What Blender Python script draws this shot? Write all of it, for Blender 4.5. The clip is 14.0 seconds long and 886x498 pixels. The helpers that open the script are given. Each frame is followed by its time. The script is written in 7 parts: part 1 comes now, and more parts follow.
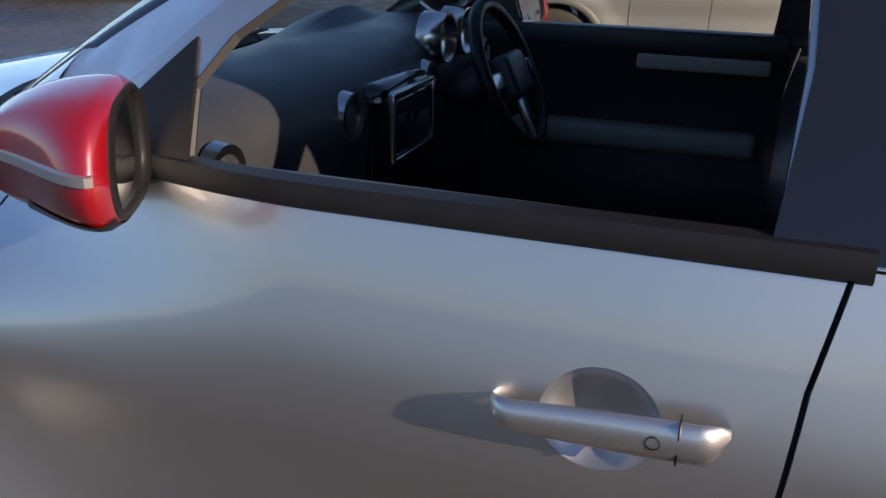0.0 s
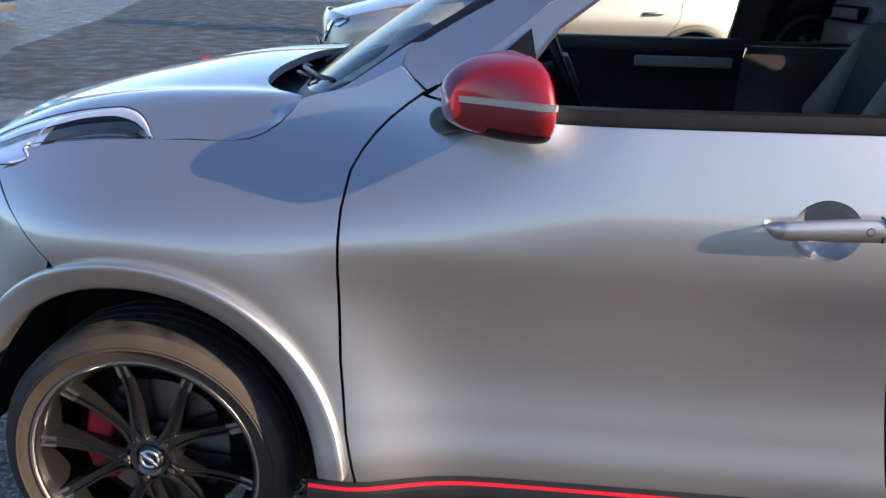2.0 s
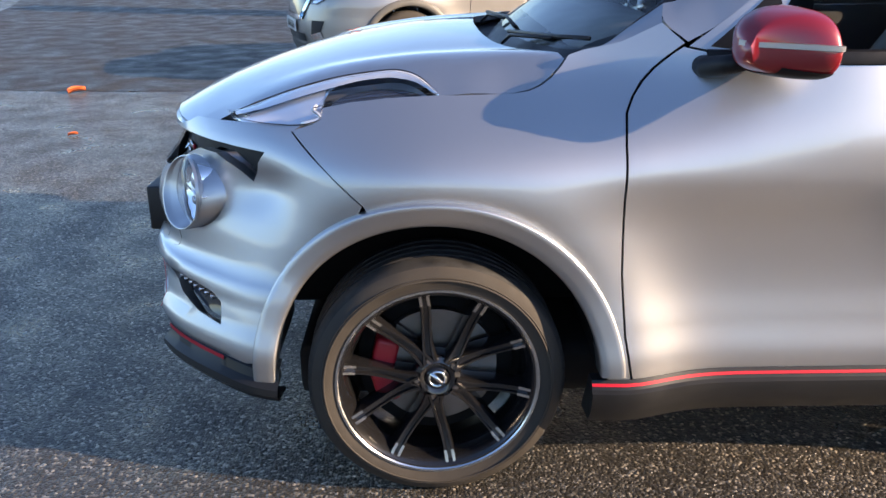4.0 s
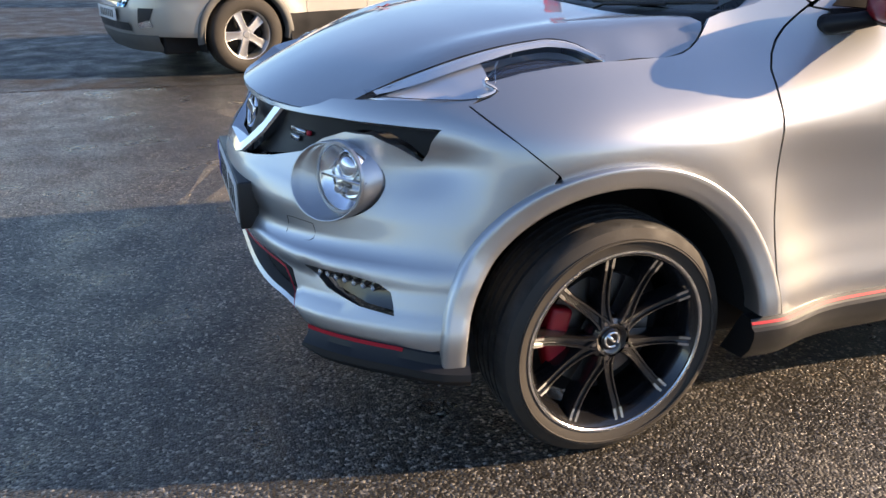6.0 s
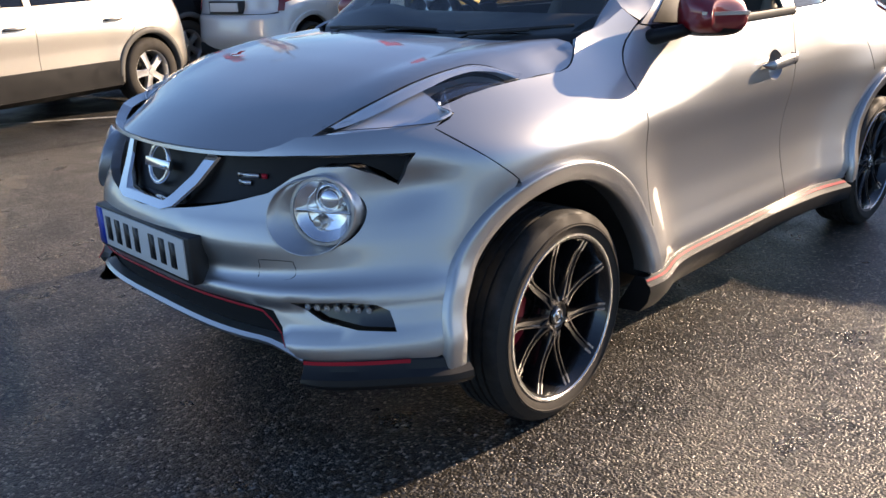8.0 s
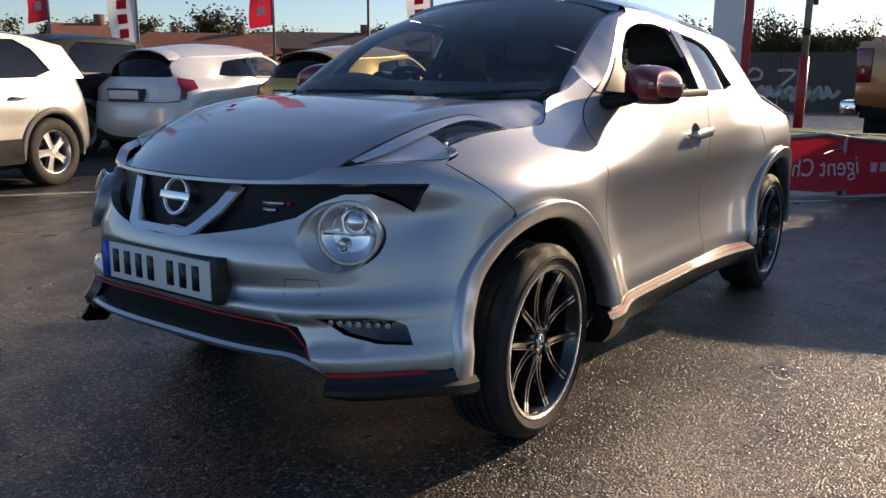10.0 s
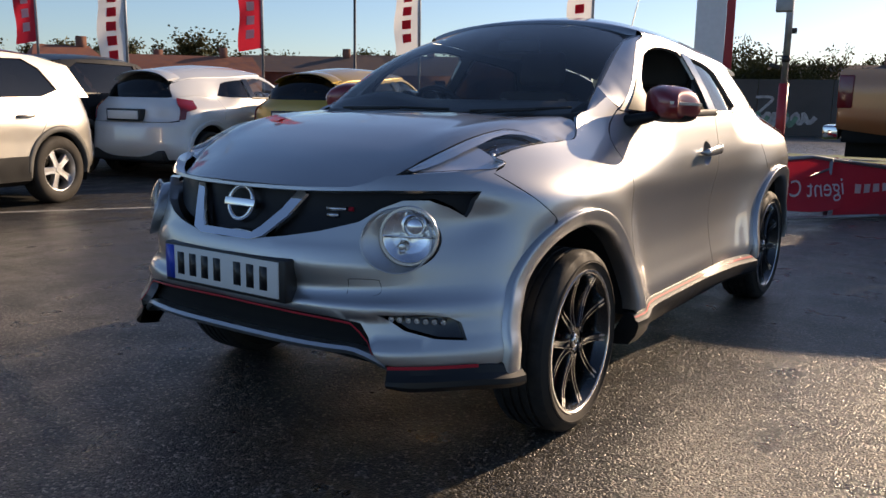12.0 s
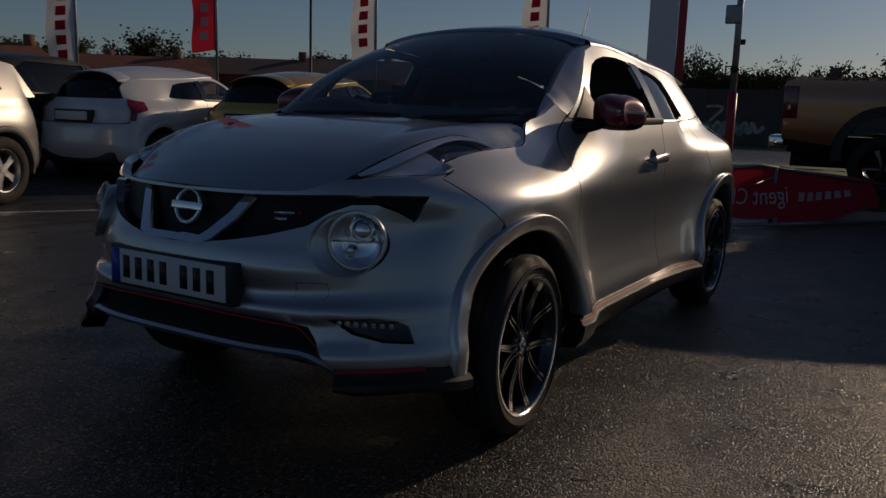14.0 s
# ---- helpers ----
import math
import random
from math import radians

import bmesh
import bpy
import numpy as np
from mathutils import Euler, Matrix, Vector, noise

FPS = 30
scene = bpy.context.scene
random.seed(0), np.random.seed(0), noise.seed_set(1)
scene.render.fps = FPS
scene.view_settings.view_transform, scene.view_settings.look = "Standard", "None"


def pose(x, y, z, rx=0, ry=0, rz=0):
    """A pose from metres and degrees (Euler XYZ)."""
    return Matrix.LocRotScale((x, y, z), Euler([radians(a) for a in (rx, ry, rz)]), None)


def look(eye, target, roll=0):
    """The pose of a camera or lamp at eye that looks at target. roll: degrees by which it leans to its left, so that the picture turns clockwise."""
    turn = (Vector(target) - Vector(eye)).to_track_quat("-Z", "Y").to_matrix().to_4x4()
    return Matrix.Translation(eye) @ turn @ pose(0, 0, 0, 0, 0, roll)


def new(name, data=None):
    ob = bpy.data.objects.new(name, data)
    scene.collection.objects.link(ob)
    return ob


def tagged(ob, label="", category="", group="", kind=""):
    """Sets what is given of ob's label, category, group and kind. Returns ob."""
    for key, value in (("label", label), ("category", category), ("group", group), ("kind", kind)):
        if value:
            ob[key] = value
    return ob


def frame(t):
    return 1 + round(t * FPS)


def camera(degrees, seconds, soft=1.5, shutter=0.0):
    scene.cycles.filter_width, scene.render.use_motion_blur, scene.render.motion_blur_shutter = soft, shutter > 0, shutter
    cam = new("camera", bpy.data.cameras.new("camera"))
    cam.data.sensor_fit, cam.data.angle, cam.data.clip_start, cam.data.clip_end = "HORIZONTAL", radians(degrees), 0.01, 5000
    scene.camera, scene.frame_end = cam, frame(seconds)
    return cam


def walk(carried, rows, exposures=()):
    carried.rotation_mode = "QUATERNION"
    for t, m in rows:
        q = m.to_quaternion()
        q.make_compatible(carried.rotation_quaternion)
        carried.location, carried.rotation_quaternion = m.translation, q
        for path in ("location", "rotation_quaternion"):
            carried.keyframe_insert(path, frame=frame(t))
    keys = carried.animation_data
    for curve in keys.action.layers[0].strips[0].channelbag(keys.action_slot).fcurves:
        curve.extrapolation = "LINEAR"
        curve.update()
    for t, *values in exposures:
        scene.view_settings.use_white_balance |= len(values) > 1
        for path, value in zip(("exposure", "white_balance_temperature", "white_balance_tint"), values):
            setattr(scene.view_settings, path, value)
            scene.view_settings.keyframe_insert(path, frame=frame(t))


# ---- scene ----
cam = camera(56.0, 14.0)
PATH = [
    (0, (-1.412, 1.558, 1.374), (-0.781, -0.189, 0.633), 1.0),
    (0.5, (-1.282, 1.817, 1.375), (-0.812, 0.001, 0.682), 2.3),
    (1, (-1.147, 1.986, 1.37), (-0.799, 0.125, 0.726), 2.1),
    (1.5, (-0.969, 2.112, 1.39), (-0.736, 0.245, 0.714), 1.8),
    (2, (-0.786, 2.312, 1.356), (-0.592, 0.434, 0.697), 1.1),
    (2.5, (-0.699, 2.394, 1.336), (-0.401, 0.537, 0.657), -0.6),
    (3, (-0.432, 2.488, 1.342), (-0.279, 0.617, 0.653), -1.5),
    (3.5, (-0.22, 2.569, 1.342), (-0.156, 0.696, 0.644), -1.2),
    (4, (0.022, 2.646, 1.345), (-0.018, 0.775, 0.64), -0.1),
    (4.2, (0.108, 2.633, 1.338), (0.032, 0.767, 0.624), -0.1),
    (6.3, (1.185, 2.445, 1.305), (0.449, 0.731, 0.583), 0.3),
    (6.5, (1.298, 2.432, 1.303), (0.475, 0.752, 0.597), 0.5),
    (7, (1.546, 2.413, 1.319), (0.561, 0.796, 0.673), 0.6),
    (7.5, (1.69, 2.283, 1.291), (0.524, 0.78, 0.672), -0.7),
    (8, (1.809, 2.197, 1.305), (0.479, 0.851, 0.658), -1.9),
    (8.5, (1.991, 2.106, 1.267), (0.525, 0.904, 0.63), -1.0),
    (9, (2.067, 2.106, 1.209), (0.555, 0.912, 0.67), -0.7),
    (9.2, (2.112, 2.111, 1.194), (0.579, 0.918, 0.716), -0.8),
    (11.3, (2.488, 2.043, 1.149), (0.886, 0.905, 0.779), 1.3),
    (11.5, (2.523, 2.037, 1.145), (0.921, 0.894, 0.786), 1.2),
    (12, (2.557, 2.035, 1.136), (0.937, 0.918, 0.781), 1.0),
    (12.5, (2.584, 2.054, 1.139), (0.932, 0.982, 0.788), 1.4),
    (13, (2.578, 2.053, 1.137), (0.909, 1.003, 0.798), 1.7),
    (13.5, (2.563, 2.061, 1.142), (0.892, 1.015, 0.803), 2.0),
    (14, (2.56, 2.066, 1.139), (0.88, 1.035, 0.798), 1.8),
]
walk(cam, [(t, look(eye, target, roll)) for t, eye, target, roll in PATH], exposures=[(0.0, 0.82, 7600, 18), (0.5, 0.70, 7700, 18), (1.5, 1.06, 7700, 18), (2.5, 1.50, 7900, 18), (4.0, 1.58, 7900, 18), (6.5, 1.48, 8500, 18), (7.0, 1.48, 8400, 18), (8.0, 1.02, 7900, 18), (9.0, 0.50, 8200, 18), (12.5, 0.24, 8200, 18), (12.9, 0.0, 8200, 18), (13.5, -1.12, 8000, 18), (14.0, -2.0, 7800, 18)])

# ---------- light ----------
SUN_FROM = Vector((-2.63, 0.80, 1.0)).normalized()
world = bpy.data.worlds.new("sky")
scene.world = world
world.use_nodes = True
wn = world.node_tree
sky = wn.nodes.new("ShaderNodeTexSky")
sky.sky_type = 'NISHITA'
sky.sun_disc = False
sky.sun_elevation = math.asin(SUN_FROM.z)
sky.sun_rotation = math.atan2(SUN_FROM.x, SUN_FROM.y)
sky.air_density, sky.dust_density, sky.ozone_density = 1.0, 0.8, 6.0
sky.altitude = 800
wn.nodes["Background"].inputs[1].default_value = 0.132
wn.links.new(sky.outputs[0], wn.nodes["Background"].inputs[0])
sun = new("sun", bpy.data.lights.new("sun", "SUN"))
sun.data.energy, sun.data.angle, sun.data.color = 5.0, radians(0.53), (1.0, 0.86, 0.68)
sun.matrix_world = look((0, 0, 0), -SUN_FROM)


# ---------- materials ----------
def material(name, colour, rough=0.5, metal=0.0, coat=0.0, vary=0.0, scale=8.0, bump=0.0, bump_scale=200.0, spec=0.5, coat_rough=0.03):
    m = bpy.data.materials.new(name)
    m.use_nodes = True
    n, l = m.node_tree.nodes, m.node_tree.links
    b = n["Principled BSDF"]
    b.inputs["Base Color"].default_value = (*colour, 1)
    b.inputs["Roughness"].default_value = rough
    b.inputs["Metallic"].default_value = metal
    b.inputs["Coat Weight"].default_value = coat
    b.inputs["Coat Roughness"].default_value = coat_rough
    b.inputs["Specular IOR Level"].default_value = spec
    tc = n.new("ShaderNodeTexCoord")
    if vary:
        a = n.new("ShaderNodeTexNoise")
        a.inputs["Scale"].default_value, a.inputs["Detail"].default_value = scale, 8
        r = n.new("ShaderNodeMapRange")
        r.inputs["From Min"].default_value, r.inputs["From Max"].default_value = 0.3, 0.7
        r.inputs["To Min"].default_value, r.inputs["To Max"].default_value = 1 - vary, 1 + vary
        mx = n.new("ShaderNodeVectorMath")
        mx.operation = 'SCALE'
        mx.inputs[0].default_value = colour
        l.new(tc.outputs["Object"], a.inputs["Vector"])
        l.new(a.outputs["Fac"], r.inputs["Value"])
        l.new(r.outputs[0], mx.inputs["Scale"])
        l.new(mx.outputs[0], b.inputs["Base Color"])
        r2 = n.new("ShaderNodeMapRange")
        r2.inputs["From Min"].default_value, r2.inputs["From Max"].default_value = 0.3, 0.7
        r2.inputs["To Min"].default_value, r2.inputs["To Max"].default_value = max(0.02, rough * (1 - vary)), min(1, rough * (1 + vary))
        l.new(a.outputs["Fac"], r2.inputs["Value"])
        l.new(r2.outputs[0], b.inputs["Roughness"])
    if bump:
        v = n.new("ShaderNodeTexNoise")
        v.inputs["Scale"].default_value, v.inputs["Detail"].default_value = bump_scale, 4
        bp = n.new("ShaderNodeBump")
        bp.inputs["Strength"].default_value, bp.inputs["Distance"].default_value = bump, 0.002
        l.new(tc.outputs["Object"], v.inputs["Vector"])
        l.new(v.outputs["Fac"], bp.inputs["Height"])
        l.new(bp.outputs[0], b.inputs["Normal"])
    return m


def car_paint(name, colour, metal=0.9, rough=0.36):
    """Metallic paint under clear lacquer, with a faint road film."""
    m = material(name, colour, rough, metal, coat=1.0, vary=0.025, scale=1.6)
    n, l = m.node_tree.nodes, m.node_tree.links
    b = n["Principled BSDF"]
    b.inputs["Coat IOR"].default_value = 1.6
    tc = n.new("ShaderNodeTexCoord")
    film = n.new("ShaderNodeTexNoise")
    film.inputs["Scale"].default_value, film.inputs["Detail"].default_value = 14, 9
    r = n.new("ShaderNodeMapRange")
    r.inputs["From Min"].default_value, r.inputs["From Max"].default_value = 0.35, 0.75
    r.inputs["To Min"].default_value, r.inputs["To Max"].default_value = 0.015, 0.07
    l.new(tc.outputs["Object"], film.inputs["Vector"])
    l.new(film.outputs["Fac"], r.inputs["Value"])
    l.new(r.outputs[0], b.inputs["Coat Roughness"])
    return m


def glass_material(name, tint, clear=0.8, head_on=0.06):
    """Thin glass sheet: mostly clear, with a sharp reflection that grows towards grazing angles, alike from both sides."""
    m = bpy.data.materials.new(name)
    m.use_nodes = True
    n, l = m.node_tree.nodes, m.node_tree.links
    n.remove(n["Principled BSDF"])
    tr = n.new("ShaderNodeBsdfTransparent")
    tr.inputs[0].default_value = (*[c * clear for c in tint], 1)
    gl = n.new("ShaderNodeBsdfGlossy")
    gl.inputs["Roughness"].default_value = 0.01
    lw = n.new("ShaderNodeLayerWeight")
    lw.inputs[0].default_value = 0.5
    rise = n.new("ShaderNodeMath")
    rise.operation = 'POWER'
    rise.inputs[1].default_value = 5.0
    fac = n.new("ShaderNodeMapRange")
    fac.inputs["To Min"].default_value, fac.inputs["To Max"].default_value = head_on, 0.95
    mix = n.new("ShaderNodeMixShader")
    l.new(lw.outputs["Facing"], rise.inputs[0])
    l.new(rise.outputs[0], fac.inputs["Value"])
    l.new(fac.outputs[0], mix.inputs[0])
    l.new(tr.outputs[0], mix.inputs[1])
    l.new(gl.outputs[0], mix.inputs[2])
    l.new(mix.outputs[0], n["Material Output"].inputs[0])
    return m


def asphalt_material(name, tone_by=1.0, rough_by=1.0):
    m = bpy.data.materials.new(name)
    m.use_nodes = True
    n, l = m.node_tree.nodes, m.node_tree.links
    b = n["Principled BSDF"]
    tc = n.new("ShaderNodeTexCoord")

    def tex(kind, scale, **kw):
        t = n.new(kind)
        t.inputs["Scale"].default_value = scale
        for k, val in kw.items():
            t.inputs[k].default_value = val
        l.new(tc.outputs["Object"], t.inputs["Vector"])
        return t

    def ramp(src, stops):
        r = n.new("ShaderNodeValToRGB")
        e = r.color_ramp.elements
        for i, (p, c) in enumerate(stops):
            el = e[i] if i < 2 else e.new(p)
            el.position, el.color = p, (*c, 1) if len(c) == 3 else c
        l.new(src, r.inputs[0])
        return r

    stones = tex("ShaderNodeTexVoronoi", 120)
    fine = tex("ShaderNodeTexNoise", 420, Detail=3)
    big = tex("ShaderNodeTexNoise", 0.55, Detail=7)
    mid = tex("ShaderNodeTexNoise", 3.2, Detail=8)
    sc = n.new("ShaderNodeSeparateColor")
    l.new(stones.outputs["Color"], sc.inputs[0])
    # palest stone chips also carry the sun's glints in their colour
    tone = ramp(sc.outputs[0], [(0.0, (0.010, 0.0095, 0.009)), (0.5, (0.026, 0.0245, 0.022)), (0.78, (0.062, 0.057, 0.050)), (0.9, (0.15, 0.137, 0.117)), (1.0, (0.34, 0.31, 0.265))])
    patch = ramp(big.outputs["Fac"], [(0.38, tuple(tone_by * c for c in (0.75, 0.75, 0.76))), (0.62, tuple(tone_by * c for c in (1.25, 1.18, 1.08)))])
    mul = n.new("ShaderNodeMix")
    mul.data_type, mul.blend_type = 'RGBA', 'MULTIPLY'
    mul.inputs[0].default_value = 1
    l.new(tone.outputs[0], mul.inputs[6])
    l.new(patch.outputs[0], mul.inputs[7])
    l.new(mul.outputs[2], b.inputs["Base Color"])
    wet = ramp(mid.outputs["Fac"], [(0.35, (0.26 * rough_by,) * 3), (0.65, (0.50 * rough_by,) * 3)])
    l.new(wet.outputs[0], b.inputs["Roughness"])
    b.inputs["Specular IOR Level"].default_value = 0.6
    h = n.new("ShaderNodeMath")
    h.operation = 'MULTIPLY_ADD'
    l.new(fine.outputs["Fac"], h.inputs[0])
    h.inputs[1].default_value = 0.35
    inv = n.new("ShaderNodeMath")
    inv.operation = 'SUBTRACT'
    inv.inputs[0].default_value = 1.0
    l.new(stones.outputs["Distance"], inv.inputs[1])
    l.new(inv.outputs[0], h.inputs[2])
    bp = n.new("ShaderNodeBump")
    bp.inputs["Strength"].default_value, bp.inputs["Distance"].default_value = 0.75, 0.006
    l.new(h.outputs[0], bp.inputs["Height"])
    # every stone chip has its own facet
    off = n.new("ShaderNodeVectorMath")
    off.operation = 'SUBTRACT'
    off.inputs[1].default_value = (0.5, 0.5, 0.5)
    l.new(stones.outputs["Color"], off.inputs[0])
    sc2 = n.new("ShaderNodeVectorMath")
    sc2.operation = 'SCALE'
    sc2.inputs["Scale"].default_value = 0.48
    l.new(off.outputs[0], sc2.inputs[0])
    add = n.new("ShaderNodeVectorMath")
    add.operation = 'ADD'
    l.new(bp.outputs[0], add.inputs[0])
    l.new(sc2.outputs[0], add.inputs[1])
    nor = n.new("ShaderNodeVectorMath")
    nor.operation = 'NORMALIZE'
    l.new(add.outputs[0], nor.inputs[0])
    l.new(nor.outputs[0], b.inputs["Normal"])
    return m


M_ASPHALT = asphalt_material("damp_asphalt")
# this darker tone also holds the shade on the bays
M_FRESH_SHADE = asphalt_material("fresh_shaded_asphalt", 0.42, 1.5)
M_SILVER = car_paint("silver_paint", (0.48, 0.484, 0.49), metal=0.95, rough=0.395)
M_RED = car_paint("red_paint", (0.23, 0.002, 0.008), metal=0.25, rough=0.34)
M_WHITE_PAINT = car_paint("white_paint", (0.72, 0.72, 0.70), metal=0.1)
M_YELLOW_PAINT = car_paint("yellow_paint", (0.50, 0.30, 0.03), metal=0.3)
M_BEIGE_SILVER = car_paint("warm_silver_paint", (0.40, 0.38, 0.35), rough=0.42)
M_BLACK_PAINT = material("black_paint", (0.008, 0.008, 0.009), 0.3, vary=0.1, spec=0.22)
M_BLUE_PAINT = car_paint("blue_paint", (0.01, 0.20, 0.55), metal=0.4)
M_ORANGE_PAINT = car_paint("copper_paint", (0.35, 0.13, 0.045), metal=0.6)
M_BLACK = material("black_plastic", (0.012, 0.012, 0.013), 0.45, vary=0.2, bump=0.15, bump_scale=400)
M_GRILLE = material("black_grille", (0.006, 0.006, 0.007), 0.45, vary=0.2, spec=0.25)
M_GLOSS_BLACK = material("gloss_black", (0.006, 0.006, 0.007), 0.12, coat=0.5)
M_TRIM = material("satin_black_trim", (0.009, 0.009, 0.0105), 0.4, spec=0.22, vary=0.1, scale=20)
M_GUNMETAL = material("dark_grey_skirt", (0.008, 0.0085, 0.0095), 0.45, coat=0.12, spec=0.3, vary=0.12, scale=12)
M_RUBBER = material("tyre_rubber", (0.036, 0.031, 0.026), 0.72, spec=0.3, vary=0.2, scale=14, bump=0.25, bump_scale=160)
M_TREAD = material("dark_tread", (0.010, 0.0095, 0.009), 0.85, vary=0.4, scale=22, bump=0.3, bump_scale=120)
M_CHROME = material("chrome", (0.80, 0.80, 0.80), 0.06, 1.0)
M_ALU = material("machined_alloy", (0.62, 0.62, 0.62), 0.22, 1.0)
M_REFLECT = material("lamp_reflector", (0.90, 0.90, 0.91), 0.16, 1.0)
M_ALLOY_SILVER = material("silver_alloy", (0.55, 0.55, 0.55), 0.3, 0.9, coat=0.4)
M_RIM_BLACK = material("black_alloy", (0.007, 0.007, 0.008), 0.2, coat=0.7)
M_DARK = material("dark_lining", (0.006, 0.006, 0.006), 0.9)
M_BRAKE = material("red_caliper", (0.35, 0.01, 0.02), 0.4)
M_DISC = material("brake_disc", (0.25, 0.23, 0.22), 0.4, 1.0, vary=0.2)
M_GLASS = glass_material("car_glass", (0.88, 0.93, 0.91), 0.9, 0.09)
M_TINT = glass_material("privacy_glass", (0.10, 0.11, 0.12))
M_LENS = glass_material("lamp_glass", (0.97, 0.98, 1.0), 0.97, 0.05)
M_CLEAR_GUIDE = material("frosted_light_guide", (0.75, 0.77, 0.80), 0.25, 0.55, coat=0.6)
M_BEZEL = material("grey_lamp_bezel", (0.30, 0.31, 0.33), 0.28, 0.7, coat=0.4)
M_MIRROR = material("mirror_glass", (0.9, 0.9, 0.9), 0.01, 1.0)
M_INTERIOR = material("interior_plastic", (0.026, 0.029, 0.036), 0.42, vary=0.15, bump=0.3, bump_scale=300)
M_FABRIC = material("seat_fabric", (0.055, 0.052, 0.052), 0.9, vary=0.2, bump=0.4, bump_scale=500)
M_GREY_TRIM = material("grey_interior_trim", (0.30, 0.28, 0.25), 0.6)
M_PLATE = material("plate_white", (0.72, 0.72, 0.70), 0.3)
M_PLATE_BLUE = material("plate_blue", (0.01, 0.06, 0.45), 0.3)
M_INK = material("ink_black", (0.01, 0.01, 0.01), 0.4)
M_REDLINE = material("red_pinstripe", (0.45, 0.008, 0.022), 0.45, spec=0.3)
M_REDLAMP = material("red_lamp", (0.20, 0.004, 0.007), 0.12, coat=0.6)
M_CLAD = material("grey_cladding", (0.10, 0.098, 0.09), 0.6, vary=0.15, bump=0.2, bump_scale=300)
M_LAMP_DARK = material("projector_glass", (0.02, 0.025, 0.04), 0.03, coat=1.0)
M_GRASS = material("rough_grass", (0.09, 0.13, 0.025), 0.8, vary=0.4, scale=6, bump=0.6, bump_scale=60)


# ---------- shape helpers ----------
def smooth_curve(*pts):
    """Monotone cubic through (x, y) points with rising x, held flat past the ends."""
    xs, ys = [p[0] for p in pts], [p[1] for p in pts]
    d = [(ys[i + 1] - ys[i]) / (xs[i + 1] - xs[i]) for i in range(len(xs) - 1)]
    m = [d[0]] + [0 if a * b <= 0 else 2 * a * b / (a + b) for a, b in zip(d, d[1:])] + [d[-1]]

    def f(x):
        if x <= xs[0]:
            return ys[0]
        if x >= xs[-1]:
            return ys[-1]
        i = next(k for k in range(len(xs) - 1) if x <= xs[k + 1])
        h = xs[i + 1] - xs[i]
        t = (x - xs[i]) / h
        return (ys[i] * (1 + 2 * t) * (1 - t) ** 2 + m[i] * h * t * (1 - t) ** 2 + ys[i + 1] * t * t * (3 - 2 * t) + m[i + 1] * h * t * t * (t - 1))
    return f


def ease(t):
    t = min(1.0, max(0.0, t))
    return t * t * (3 - 2 * t)


def spline(pts, per=6, closed=False):
    """Catmull-Rom through 2D or 3D points."""
    p = [Vector(q) for q in pts]
    n, out = len(p), []
    for i in range(n if closed else n - 1):
        a, b, c, d = (p[(i + k) % n] if closed else p[min(n - 1, max(0, i + k))] for k in (-1, 0, 1, 2))
        for k in range(per):
            t = k / per
            out.append(0.5 * (2 * b + (c - a) * t + (2 * a - 5 * b + 4 * c - d) * t * t + (3 * b - a - 3 * c + d) * t ** 3))
    if not closed:
        out.append(p[-1])
    return out


def finish(name, bm, mat, parent=None, label="", smooth=True):
    me = bpy.data.meshes.new(name)
    for f in bm.faces:
        f.smooth = smooth
    lay = bm.verts.layers.float_vector.get("true_normal")
    given = [q[lay].copy() for q in bm.verts] if lay else None
    if lay:
        bm.verts.layers.float_vector.remove(lay)
    bm.to_mesh(me)
    bm.free()
    if given:
        # panels take the normals of the surface they lie on; their folded rims stay flat
        loops = [None] * len(me.loops)
        for p in me.polygons:
            face = p.normal.copy()
            own = [given[v] for v in p.vertices]
            for k, n in zip(p.loop_indices, own):
                loops[k] = face if min(q.length for q in own) < 0.5 else (n if n.dot(face) > 0 else -n)
        me.normals_split_custom_set(loops)
    for m in mat if isinstance(mat, (list, tuple)) else [mat]:
        me.materials.append(m)
    ob = new(name, me)
    if parent is not None:
        ob.parent = parent
    if label:
        tagged(ob, label)
    return ob


part = finish


def thing(name, label, category, group="", kind=""):
    return tagged(new(name), label, category, group, kind)


def resample(loop, step):
    out = []
    for a, b in zip(loop, loop[1:] + loop[:1]):
        a, b = Vector(a[:2]), Vector(b[:2])
        k = max(1, round((b - a).length / step))
        out += [a + (b - a) * i / k for i in range(k)]
    return out


def inside(p, poly):
    x, y, r = p[0], p[1], False
    for (x1, y1), (x2, y2) in zip(poly, poly[1:] + poly[:1]):
        if (y1 > y) != (y2 > y) and x < (x2 - x1) * (y - y1) / (y2 - y1) + x1:
            r = not r
    return r


